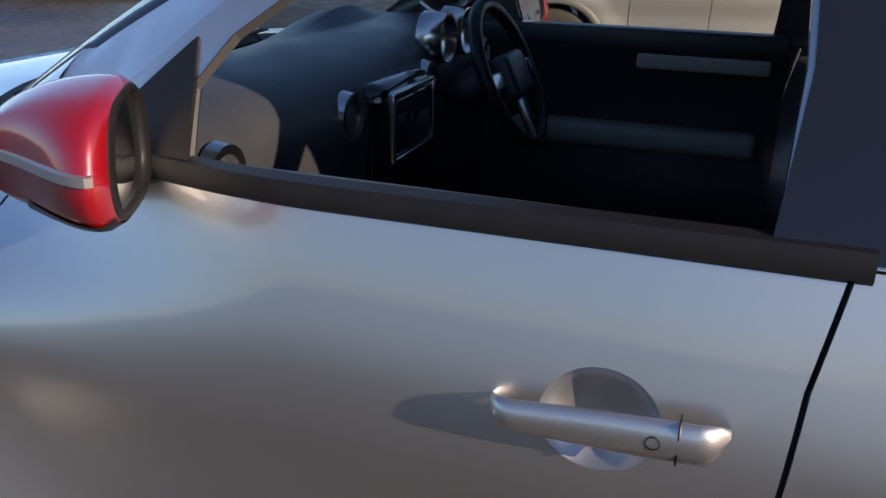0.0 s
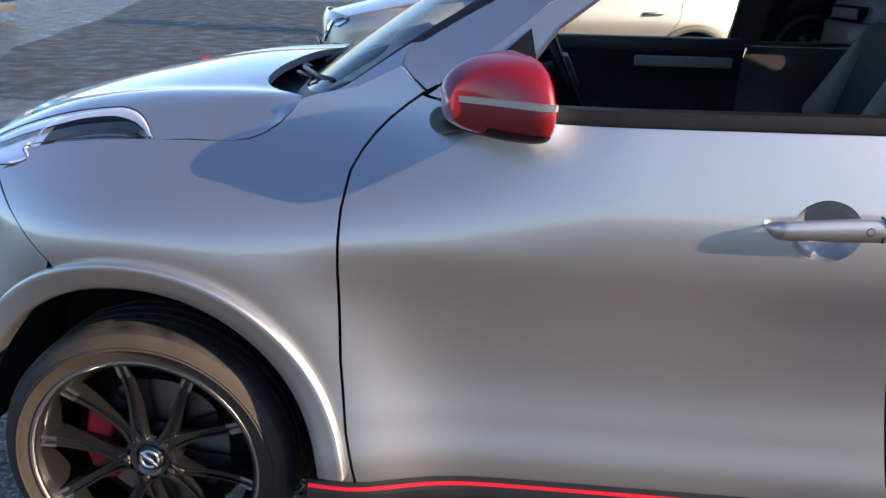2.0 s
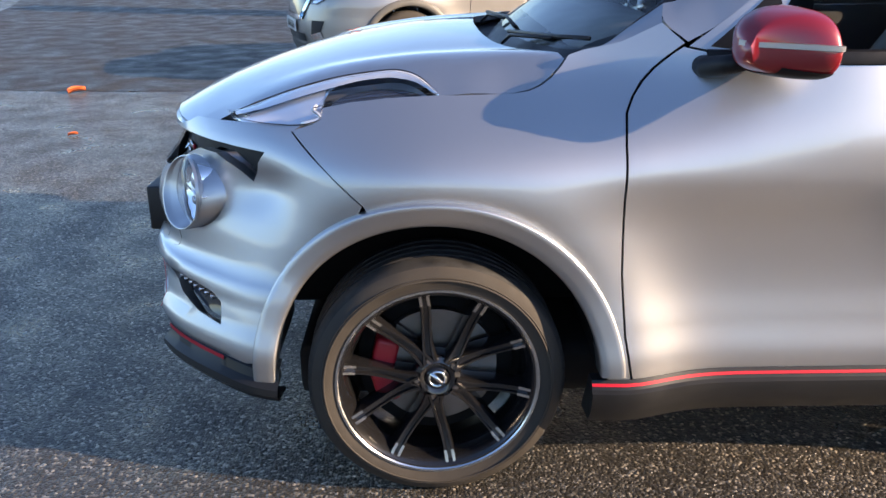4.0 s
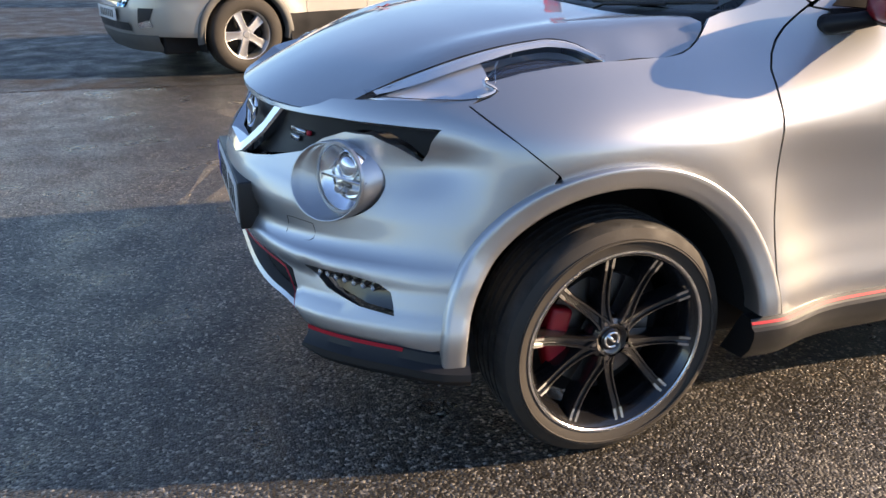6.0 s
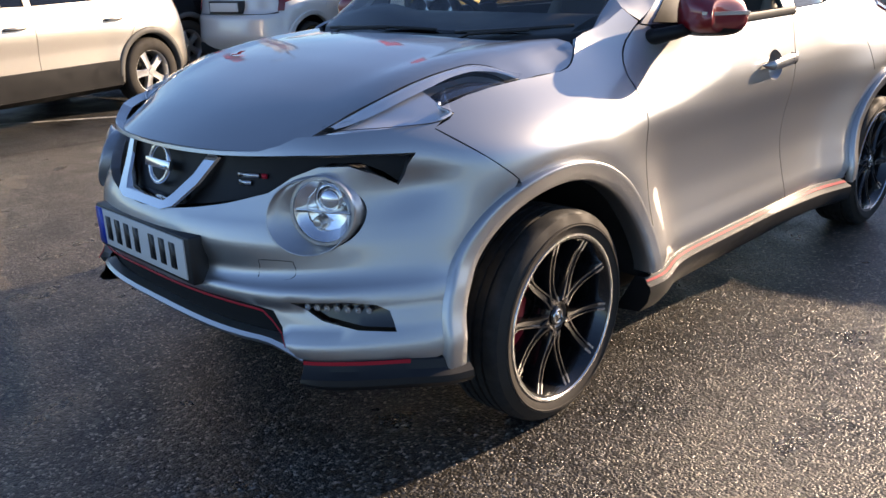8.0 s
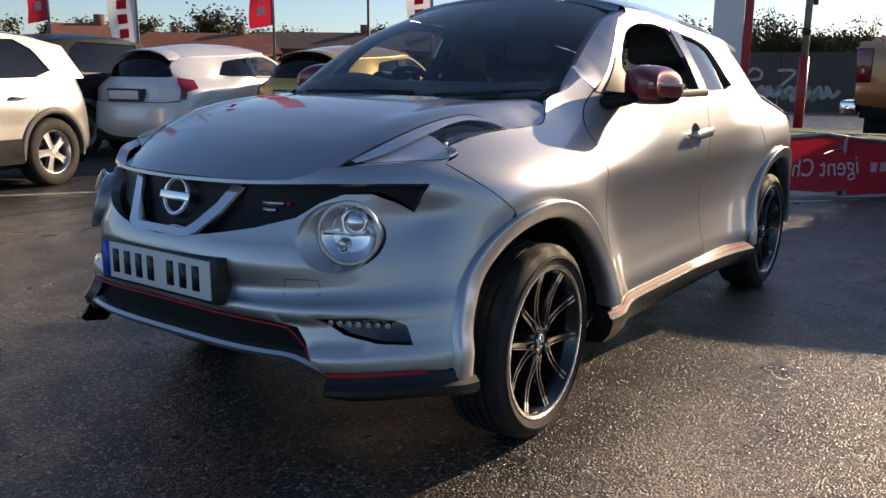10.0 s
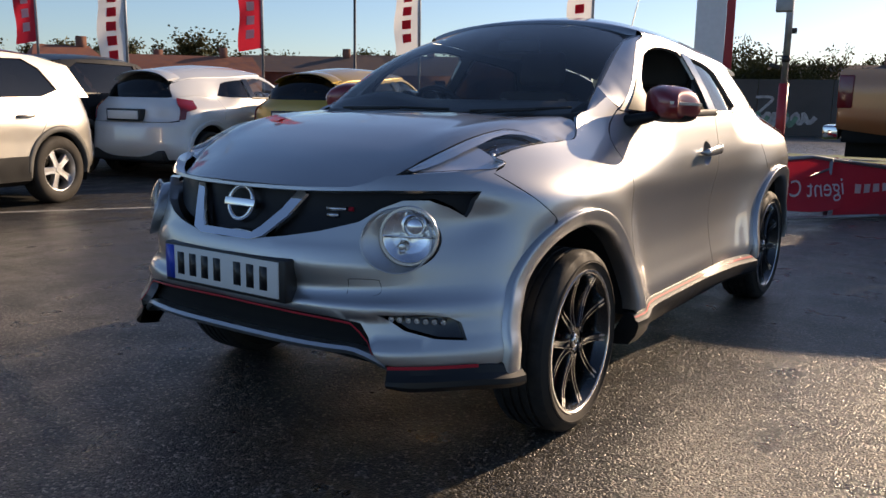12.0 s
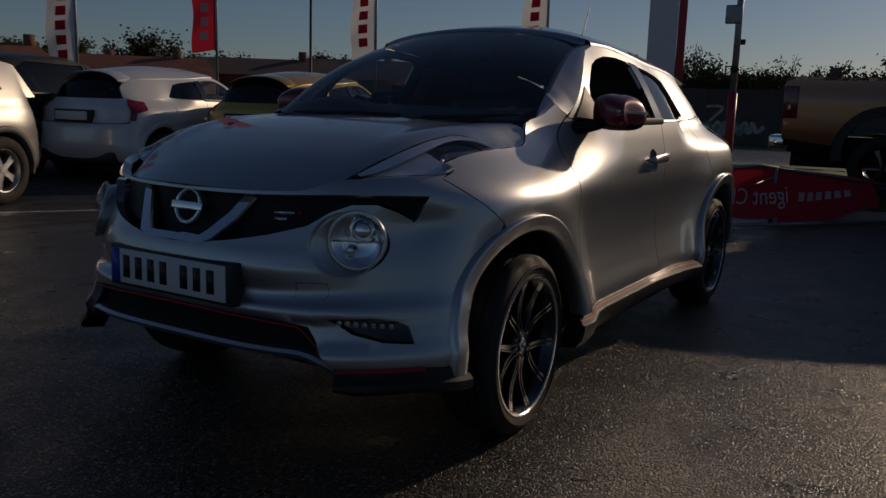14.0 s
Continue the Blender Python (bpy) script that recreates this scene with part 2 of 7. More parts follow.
def sheet(outline, to3d, step=0.03, holes=(), lip=0.014, aspect=1.0):
    """A curved panel: a flat outline (with holes) filled with fine triangles, laid on the surface to3d(a, b), its rims folded in."""
    from mathutils.geometry import delaunay_2d_cdt
    loops = [[tuple(p) for p in resample([Vector((q[0] * aspect, q[1])) for q in lo], step)] for lo in (outline, *holes)]
    pts, edges = [], []
    for lo in loops:
        o = len(pts)
        pts += lo
        edges += [(o + i, o + (i + 1) % len(lo)) for i in range(len(lo))]
    x0, x1 = min(p[0] for p in loops[0]), max(p[0] for p in loops[0])
    y0, y1 = min(p[1] for p in loops[0]), max(p[1] for p in loops[0])
    rim = [Vector(p) for p in pts]
    from mathutils.kdtree import KDTree
    kd = KDTree(len(rim))
    for i, p in enumerate(rim):
        kd.insert((p.x, p.y, 0), i)
    kd.balance()
    j = 0
    y = y0 + step * 0.5
    while y < y1:
        x = x0 + step * (0.5 + 0.5 * (j % 2))
        while x < x1:
            if kd.find((x, y, 0))[2] > step * 0.55 and inside((x, y), loops[0]) and not any(inside((x, y), h) for h in loops[1:]):
                pts.append((x, y))
            x += step
        y += step * 0.87
        j += 1
    v, _, tris, *_ = delaunay_2d_cdt([Vector(p) for p in pts], edges, [], 0, 1e-6)
    bm = bmesh.new()
    lay = bm.verts.layers.float_vector.new("true_normal")
    vs = []
    for p in v:
        a, b, h = p.x / aspect, p.y, 0.002
        q = bm.verts.new(to3d(a, b))
        du, dv = Vector(to3d(a + h, b)) - Vector(to3d(a - h, b)), Vector(to3d(a, b + h)) - Vector(to3d(a, b - h))
        q[lay] = du.cross(dv).normalized()
        vs.append(q)
    for t in tris:
        c = (sum(v[i].x for i in t) / 3, sum(v[i].y for i in t) / 3)
        if inside(c, loops[0]) and not any(inside(c, h) for h in loops[1:]):
            try:
                bm.faces.new([vs[i] for i in t])
            except ValueError:
                pass
    bmesh.ops.delete(bm, geom=[q for q in bm.verts if not q.link_faces], context='VERTS')
    bm.normal_update()
    return bm


def orient(bm, outward):
    """Turn the whole sheet so that it faces along outward."""
    bm.normal_update()
    s = sum((f.normal.dot(Vector(outward)) * f.calc_area() for f in bm.faces), 0.0)
    if s < 0:
        bmesh.ops.reverse_faces(bm, faces=bm.faces[:])
        bm.normal_update()
    return bm


def fold(bm, lip=0.014, outward=(0, 1, 0)):
    """Fold the free rims inwards by lip, with a hard edge."""
    orient(bm, outward)
    for q in bm.verts:
        q.normal_update()
    rims = [e for e in bm.edges if len(e.link_faces) == 1]
    copy = {}
    for e in rims:
        for q in e.verts:
            if q not in copy:
                copy[q] = bm.verts.new(q.co - q.normal * lip)
    for e in rims:
        a, b = e.link_loops[0].vert, e.link_loops[0].link_loop_next.vert
        bm.faces.new([b, a, copy[a], copy[b]])
        e.smooth = False
    return bm


def mirror_y(bm):
    b2 = bm.copy()
    lay = b2.verts.layers.float_vector.get("true_normal")
    for q in b2.verts:
        q.co.y = -q.co.y
        if lay:
            q[lay] = (q[lay].x, -q[lay].y, q[lay].z)
    bmesh.ops.reverse_faces(b2, faces=b2.faces[:])
    return b2


def grid(rows, close_u=False, close_v=False):
    """Quads through rows of points."""
    bm = bmesh.new()
    vs = [[bm.verts.new(p) for p in r] for r in rows]
    nu, nv = len(vs), len(vs[0])
    for i in range(nu if close_u else nu - 1):
        for j in range(nv if close_v else nv - 1):
            bm.faces.new([vs[i][j], vs[i][(j + 1) % nv], vs[(i + 1) % nu][(j + 1) % nv], vs[(i + 1) % nu][j]])
    bm.normal_update()
    return bm


def box(x0, x1, y0, y1, z0, z1, bevel=0.0, seg=2):
    bm = bmesh.new()
    bmesh.ops.create_cube(bm, size=1, matrix=Matrix.LocRotScale(((x0 + x1) / 2, (y0 + y1) / 2, (z0 + z1) / 2), None, (x1 - x0, y1 - y0, z1 - z0)))
    if bevel:
        bmesh.ops.bevel(bm, geom=bm.edges[:], offset=bevel, segments=seg, affect='EDGES', profile=0.6)
    return bm


def tube(path, radius, sides=10, cap=True):
    """A round bar along a path; radius may be a function of 0..1."""
    path = [Vector(p) for p in path]
    n, rings = len(path), []
    bm = bmesh.new()
    up = None
    for i, p in enumerate(path):
        d = (path[min(n - 1, i + 1)] - path[max(0, i - 1)]).normalized()
        if up is None:
            up = d.orthogonal().normalized()
        up = (up - d * up.dot(d)).normalized()
        side = d.cross(up)
        r = radius(i / (n - 1)) if callable(radius) else radius
        rings.append([bm.verts.new(p + (up * math.cos(a) + side * math.sin(a)) * r) for a in [2 * math.pi * k / sides for k in range(sides)]])
    for a, b in zip(rings, rings[1:]):
        for k in range(sides):
            bm.faces.new([a[k], a[(k + 1) % sides], b[(k + 1) % sides], b[k]])
    if cap:
        bm.faces.new(rings[0][::-1])
        bm.faces.new(rings[-1])
    bmesh.ops.recalc_face_normals(bm, faces=bm.faces[:])
    return bm


def lathe(profile, seg=48, axis='y'):
    """Spin (radius, along) pairs about the axis."""
    rows = []
    for k in range(seg):
        a = 2 * math.pi * k / seg
        c, s = math.cos(a), math.sin(a)
        rows.append([{'y': (r * c, h, r * s), 'x': (h, r * c, r * s), 'z': (r * c, r * s, h)}[axis] for r, h in profile])
    bm = grid(rows, close_u=True)
    bmesh.ops.remove_doubles(bm, verts=bm.verts[:], dist=1e-5)
    bmesh.ops.recalc_face_normals(bm, faces=bm.faces[:])
    return bm


def sharpen(bm, degrees=35):
    for e in bm.edges:
        if len(e.link_faces) == 2 and e.calc_face_angle() > radians(degrees):
            e.smooth = False
    return bm


def moved(bm, m):
    bmesh.ops.transform(bm, matrix=m, verts=bm.verts[:])
    return bm


def joined(*bms):
    out = bmesh.new()
    for b in bms:
        me = bpy.data.meshes.new("tmp")
        b.to_mesh(me)
        b.free()
        out.from_mesh(me)
        bpy.data.meshes.remove(me)
    return out


# ---------- the crossover: surfaces ----------
# x ahead from the front axle, y to the car's left, z up; metres
X_FRONT, X_REAR, BASE = -0.10, -2.60, 2.53
flank = smooth_curve((0.18, 0.80), (0.30, 0.835), (0.37, 0.838), (0.46, 0.825), (0.55, 0.818), (0.70, 0.828), (0.83, 0.843), (0.885, 0.841), (1.0, 0.818), (1.12, 0.783), (1.3, 0.72))
nose = smooth_curve((0.18, 0.75), (0.26, 0.785), (0.34, 0.808), (0.385, 0.832), (0.402, 0.835), (0.44, 0.812), (0.485, 0.812), (0.518, 0.834), (0.53, 0.836), (0.552, 0.816), (0.58, 0.810), (0.615, 0.826), (0.65, 0.836), (0.685, 0.828), (0.72, 0.81), (0.80, 0.775), (0.88, 0.757), (1.0, 0.70), (1.2, 0.6))
tail = smooth_curve((0.18, -3.05), (0.30, -3.22), (0.5, -3.30), (0.72, -3.28), (0.80, -3.20), (1.0, -3.16), (1.1, -3.10), (1.3, -3.0))
corner = smooth_curve((0.30, 3.5), (0.45, 3.2), (0.70, 2.4), (1.0, 2.3))


def side_base(x, z):
    w = flank(z)
    r = math.hypot(x, z - 0.33)
    w += 0.058 * math.exp(-((max(r, 0.44) - 0.44) / 0.15) ** 2)
    r = math.hypot(x + BASE, z - 0.33)
    w += 0.056 * math.exp(-((max(r, 0.45) - 0.45) / 0.20) ** 2)
    w -= (0.085 * ease((-1.75 - x) / 0.45) + 0.06 * ease((-2.35 - x) / 0.5)) * ease((z - 0.93) / 0.17)
    w -= 0.10 * ease((z - 0.82) / 0.26) * ease((x + 1.0) / 0.65)
    w -= 0.035 * ease((z - 0.84) / 0.22) * ease((x + 0.75) / 0.45)
    w -= 0.012 * math.exp(-((z - 0.66) / 0.16) ** 2)
    return w - 0.035 * ease((x + 0.5) / 0.5)


def side_y(x, z):
    w, n = side_base(x, z), corner(z)
    if x > X_FRONT:
        w *= max(0.0, 1 - min(1.0, (x - X_FRONT) / (nose(z) - X_FRONT)) ** n) ** (1 / n)
    if x < X_REAR:
        w *= max(0.0, 1 - min(1.0, (X_REAR - x) / (X_REAR - tail(z))) ** 3.0) ** (1 / 3.0)
    return w


def on_side(x, z):
    return (x, side_y(x, z), z)


def on_front(s, z):
    """s: 0 at the middle of the nose, 1 at the front axle."""
    a, n = math.pi / 2 * abs(s), corner(z)
    x = X_FRONT + (nose(z) - X_FRONT) * max(0.0, math.cos(a)) ** (2 / n)
    return (x, math.copysign(side_base(x, z) * math.sin(a) ** (2 / n), s), z)


def front_s(y, z):
    """The s at which the nose has this y."""
    lo, hi = 0.0, 1.0
    for _ in range(30):
        mid = (lo + hi) / 2
        if on_front(mid, z)[1] < abs(y):
            lo = mid
        else:
            hi = mid
    return math.copysign(lo, y)


def s_at_x(x, z):
    lo, hi = 0.0, 1.0
    for _ in range(30):
        mid = (lo + hi) / 2
        if on_front(mid, z)[0] > x:
            lo = mid
        else:
            hi = mid
    return lo


def on_tail(s, z):
    a = math.pi / 2 * abs(s)
    x = X_REAR + (tail(z) - X_REAR) * max(0.0, math.cos(a)) ** (2 / 3.0)
    return (x, math.copysign(side_base(x, z) * math.sin(a) ** (2 / 3.0), s), z)


ridge = smooth_curve((-0.55, 1.095), (-0.3, 1.092), (0.0, 1.080), (0.25, 1.047), (0.45, 1.0), (0.6, 0.95), (0.70, 0.905), (0.77, 0.868))


shoulder = smooth_curve((-0.5, 0.665), (-0.3, 0.65), (-0.15, 0.608), (0.0, 0.588), (0.25, 0.55), (0.45, 0.50), (0.60, 0.42), (0.75, 0.36))


def on_bonnet(x, y):
    """A broad top with a soft edge, from which the sides fall steeply to the wings."""
    c, a = shoulder(x), abs(y)
    z = ridge(x) - (0.030 + 0.035 * ease((x - 0.2) / 0.5)) * min(1.2, a / c) ** 2.4
    z -= (0.085 - 0.018 * ease((0.3 - x) / 0.4)) * (max(0.0, a - c + 0.02) / 0.17) ** 1.35
    z += 0.010 * math.exp(-((a - c + 0.06) / 0.06) ** 2) * ease((0.55 - x) / 0.4)
    z -= (0.008 + 0.016 * ease((-0.06 - x) / 0.15)) * ease((a - 0.57) / 0.11) * ease((0.05 - x) / 0.08) * (1 - 0.75 * ease((-0.25 - x) / 0.05))
    return (x, y, z)


gutter = smooth_curve((-3.0, 0.42), (-2.7, 0.485), (-2.5, 0.508), (-2.2, 0.538), (-1.9, 0.562), (-1.5, 0.587), (-1.3, 0.585), (-1.0, 0.545))
roof_z = smooth_curve((-3.05, 1.40), (-2.75, 1.455), (-2.3, 1.52), (-1.8, 1.553), (-1.4, 1.55), (-1.15, 1.525), (-1.0, 1.495))
roof_edge = smooth_curve((-3.0, 1.27), (-2.85, 1.305), (-2.7, 1.34), (-2.5, 1.372), (-2.2, 1.386), (-1.9, 1.399), (-1.5, 1.424), (-1.2, 1.444), (-1.0, 1.452))
frame_top = smooth_curve((-2.95, 1.21), (-2.86, 1.275), (-2.7, 1.317), (-2.5, 1.348), (-2.2, 1.362), (-1.9, 1.375), (-1.5, 1.400), (-1.25, 1.421), (-1.10, 1.424), (-1.0, 1.395))


def on_house(x, z):
    """The side of the cabin above the belt."""
    b = side_y(x, 1.09)
    t = (z - 1.09) / (roof_edge(x) - 1.09)
    g = gutter(x)
    return (x, b + (g - b) * (0.82 * t + 0.18 * t * t), z)


def on_roof(x, y):
    g = gutter(x)
    q = min(1.0, abs(y) / g)
    return (x, y, roof_z(x) - (roof_z(x) - roof_edge(x)) * q ** 2.4)


def arch_points(cx, r, a0, a1, n=22, zc=0.33):
    return [(cx + r * math.cos(radians(a0 + (a1 - a0) * i / n)), zc + r * math.sin(radians(a0 + (a1 - a0) * i / n))) for i in range(n + 1)]


def flat_sheet_between(e1, e2, bulge, nv=8, up=Vector((0, 0, 1))):
    """A patch between two 3D curves of equal length, swelling along up."""
    rows = []
    for a, b in zip(e1, e2):
        a, b = Vector(a), Vector(b)
        rows.append([a.lerp(b, k / nv) + up * bulge * math.sin(math.pi * k / nv) for k in range(nv + 1)])
    return grid(rows)


# ---------- wheels ----------
def tyre_mesh(r=0.319, w=0.215, rim=0.248, grooves=True):
    h = w / 2
    prof = [(rim - 0.012, -h * 0.8), (rim + 0.005, -h * 0.93), (rim + 0.035, -h), (r - 0.035, -h * 0.97), (r - 0.012, -h * 0.86), (r - 0.002, -h * 0.72)]
    tread = []
    for c in (-0.45, -0.15, 0.15, 0.45):
        tread += [(r, h * (c - 0.055)), (r - 0.007, h * (c - 0.045)), (r - 0.007, h * (c + 0.045)), (r, h * (c + 0.055))]
    prof += tread + [(a, -b) for a, b in reversed(prof)]
    return sharpen(lathe(prof, 72), 40)


def sport_wheel(parent, m, steer_face=1):
    """A black ten-spoke alloy in five pairs with machined tips; its outer face looks along +y."""
    w = part("wheel", sharpen(lathe([(0.234, -0.10), (0.217, -0.02), (0.217, 0.055), (0.231, 0.088), (0.238, 0.098), (0.250, 0.101), (0.252, 0.096), (0.248, 0.08), (0.240, 0.0), (0.244, -0.10)], 72), 40), M_RIM_BLACK, parent)
    w.matrix_local = m
    ty = tyre_mesh()
    for f in ty.faces:
        c = f.calc_center_median()
        f.material_index = 1 if math.hypot(c.x, c.z) > 0.309 else 0
    ty = part("tyre", ty, [M_RUBBER, M_TREAD], w)
    part("sidewall_rib", lathe([(0.2745, 0.1075), (0.2755, 0.1092), (0.2790, 0.1092), (0.2800, 0.1075)], 72), M_RUBBER, ty)
    part("rim_lip", sharpen(lathe([(0.2415, 0.0985), (0.2450, 0.1022), (0.2505, 0.1025), (0.2525, 0.099), (0.2505, 0.0955)], 96)), M_ALU, w, "machined bright rim edge")
    for k in range(10):
        lean = radians(14.0 if k % 2 else -14.0)
        base = radians(82 + 36 * k)

        def along(t):
            rad = 0.046 + 0.189 * t
            ang = base + lean * (1 - t) ** 2.4
            yy = 0.076 - 0.014 * math.sin(math.pi * t) + 0.014 * t
            return (Vector((rad * math.cos(ang), yy, rad * math.sin(ang))), Vector((-math.sin(ang), 0, math.cos(ang))))
        rows = []
        for i in range(17):
            t = i / 16
            hw = 0.0125 + 0.0015 * t + 0.010 * (1 - t) ** 5
            c, n = along(t)
            prof = [(-hw, -0.055), (-hw, -0.007), (-hw * 0.8, 0), (-hw * 0.5, 0), (-hw * 0.34, -0.007), (hw * 0.34, -0.007), (hw * 0.5, 0), (hw * 0.8, 0), (hw, -0.007), (hw, -0.055)]
            rows.append([c + n * p + Vector((0, q, 0)) for p, q in prof])
        part("spoke", orient(sharpen(grid(rows), 30), (0, 1, 0)), M_RIM_BLACK, w)
        tips = bmesh.new()
        for off in (-0.0091, 0.0091):
            rows = []
            for t in (0.83, 0.88, 0.94, 1.0):
                c, n = along(t)
                rows.append([c + n * (off + p) + Vector((0, q + 0.0012, 0)) for p, q in ((-0.0042, -0.008), (-0.0036, 0.0), (0.0036, 0.0), (0.0042, -0.008))])
            b = orient(grid(rows), (0, 1, 0))
            me = bpy.data.meshes.new("tmp")
            b.to_mesh(me)
            b.free()
            tips.from_mesh(me)
            bpy.data.meshes.remove(me)
        part("tip", tips, M_ALU, w, "machined bright spoke tip", smooth=False)
    part("hub", sharpen(lathe([(0.0, 0.066), (0.030, 0.066), (0.033, 0.069), (0.044, 0.072), (0.056, 0.066), (0.062, 0.050), (0.062, 0.02)], 40)), M_RIM_BLACK, w)
    part("cap", sharpen(lathe([(0.0, 0.0735), (0.026, 0.0725), (0.029, 0.069), (0.029, 0.06)], 32)), M_GLOSS_BLACK, w)
    ring = lathe([(0.0165, 0.073), (0.018, 0.0765), (0.0215, 0.0765), (0.023, 0.073)], 32)
    part("emblem", joined(ring, moved(box(-0.024, 0.024, 0.073, 0.0775, -0.0045, 0.0045), Matrix.Rotation(radians(-45), 4, 'Y'))), M_CHROME, w, "chrome ring emblem")
    for k in range(5):
        a = radians(90 + 14 + 36 + 72 * k)
        b = lathe([(0.0, 0.074), (0.007, 0.074), (0.0085, 0.07), (0.0085, 0.05)], 6)
        part("wheel_nut", moved(b, Matrix.Translation((0.052 * math.cos(a), 0, 0.052 * math.sin(a)))), M_DISC, w, smooth=False)
    part("brake_disc", sharpen(lathe([(0.05, -0.02), (0.05, 0.0), (0.155, 0.0), (0.155, -0.02)], 48)), M_DISC, w)
    cal = joined(*[moved(box(-0.03, 0.03, -0.035, 0.03, -0.055, 0.055, 0.012), Matrix.Rotation(radians(-d), 4, 'Y') @ Matrix.Translation((0.135, 0, 0))) for d in (-14, 14)])
    part("caliper", cal, M_BRAKE, w, "red brake caliper")
    part("backing", lathe([(0.0, -0.03), (0.2, -0.03), (0.2, -0.06)], 32), M_DARK, w)
    return w


# ---------- the crossover: body ----------
def crossover(name, paint, label, group="", ours=True, step=0.026):
    car = thing(name, label, "car", group)
    part("underbody", box(-3.0, 0.36, -0.70, 0.70, 0.20, 0.34, 0.03), M_DARK, car)
    part("engine_bay", box(-0.45, 0.60, -0.46, 0.46, 0.36, 0.82, 0.03), M_DARK, car)

    def both(pname, bm, mat, lab="", lip=0.014, outward=(0, 1, 0), par=None, folded=True):
        """A left panel and its mirror image."""
        if folded:
            fold(bm, lip, outward)
        b2 = mirror_y(bm)
        return part(pname, bm, mat, par or car, lab), part(pname, b2, mat, par or car, lab)

    gap = 0.003
    # front wing
    wing = [(0.338, 0.912), (0.290, 0.927), (0.266, 0.940), (0.284, 0.957), (0.20, 0.975), (0.112, 0.986), (0.05, 0.990), (-0.013, 0.993), (-0.057, 0.993), (-0.12, 0.995), (-0.183, 0.997), (-0.221, 1.002), (-0.250, 1.013),
            (-0.278, 1.031), (-0.303, 1.058), (-0.318, 1.080), (-0.352, 1.092), (-0.39, 1.100), (-0.44, 1.112), (-0.497, 1.140), (-0.527, 1.155), (-0.576, 1.113), (-0.543, 1.088), (-0.507, 1.058), (-0.478, 1.028), (-0.456, 0.997), (-0.438, 0.963), (-0.430, 0.90), (-0.428, 0.78), (-0.432, 0.60), (-0.445, 0.45), (-0.465, 0.345), (-0.41, 0.345)]
    wing = wing + list(reversed(arch_points(0.0, 0.415, 70, 177, 24))) + [(0.165, 0.765)]
    both("front_wing", sheet(wing, on_side, step), paint)
    # doors
    cut = [(-0.574, 1.104), (-0.549, 1.086), (-0.513, 1.056), (-0.484, 1.026), (-0.462, 0.997), (-0.444, 0.963), (-0.436, 0.90), (-0.434, 0.78), (-0.438, 0.60), (-0.451, 0.45), (-0.472, 0.342)]
    door = list(reversed(cut)) + [(-0.590, 1.100), (-0.72, 1.078), (-1.0, 1.080), (-1.30, 1.084), (-1.522, 1.088), (-1.500, 0.975), (-1.486, 0.80), (-1.482, 0.63), (-1.512, 0.40), (-1.53, 0.342)]
    cup = [(-1.320 + 0.062 * math.cos(a), 0.908 + 0.056 * math.sin(a)) for a in [2 * math.pi * k / 28 for k in range(28)]]
    dl, dr = both("front_door", sheet(door, on_side, step, [cup]), paint)
    rear_door = [(-1.528, 1.088), (-1.506, 0.975), (-1.492, 0.80), (-1.488, 0.63), (-1.518, 0.40), (-1.536, 0.342), (-2.02, 0.342)] + arch_points(-BASE, 0.44, 12, 62, 10)[0:] + \
                [(-2.26, 0.80), (-2.20, 0.95), (-2.22, 1.09)]
    both("rear_door", sheet(rear_door, on_side, step * 1.3), paint)
    quarter = [(-2.226, 1.09), (-2.206, 0.95), (-2.266, 0.80)] + arch_points(-BASE, 0.44, 57, 165, 20) + [(-2.99, 0.43), (-3.0, 0.62), (-3.02, 0.80), (-3.0, 0.98), (-2.98, 1.09), (-2.6, 1.12)]
    both("rear_wing", sheet(quarter, on_side, step * 1.3), paint)
    # cups and handles
    for sgn, d in ((1, dl), (-1, dr)):
        rows = []
        for i in range(9):
            t = i / 8
            rows.append([Vector(on_side(-1.320 + 0.0625 * math.cos(a) * (1 - t), 0.908 + 0.0565 * math.sin(a) * (1 - t))) - Vector((0, 0.034 * (1 - (1 - t) ** 2.2) ** 0.5 if t < 1 else 0.034, 0)) for a in [2 * math.pi * k / 28 for k in range(28)]])
        c = orient(grid(rows, close_v=True), (0, 1, 0))
        h = bmesh.new()
        rows = []
        for i in range(25):
            t = i / 24
            x = -1.208 - 0.236 * t
            hh = 0.0210 * min(1, math.sin(math.pi * t) * 4.5) ** 0.5 * (0.78 + 0.22 * ease(t * 1.6)) + 0.0005
            yo = 0.030 * min(1, math.sin(math.pi * t) * 3.5) ** 0.5 + 0.004
            y0 = side_y(x, 0.912)
            zc = 0.916 + 0.012 * t
            rows.append([(x, y0 + yo + 0.010 * math.cos(a), zc + hh * math.sin(a)) for a in [2 * math.pi * k / 14 for k in range(14)]])
        hb = grid(rows, close_v=True)
        bmesh.ops.recalc_face_normals(hb, faces=hb.faces[:])
        lock = moved(lathe([(0.0, 0.0), (0.0045, 0.0), (0.007, 0.002), (0.008, 0.0)], 20), Matrix.Translation((-1.376, side_y(-1.376, 0.912) + 0.0425, 0.925)))
        line = box(-1.3995, -1.3975, side_y(-1.40, 0.912) + 0.02, side_y(-1.40, 0.912) + 0.0432, 0.9055, 0.948)
        if sgn < 0:
            c, hb, lock, line = mirror_y(c), mirror_y(hb), mirror_y(lock), mirror_y(line)
        part("cup", c, paint, d)
        part("handle", hb, paint, d, "body-coloured pull handle with a lock")
        part("lock", lock, M_INK, d)
        part("joint", line, M_INK, d)
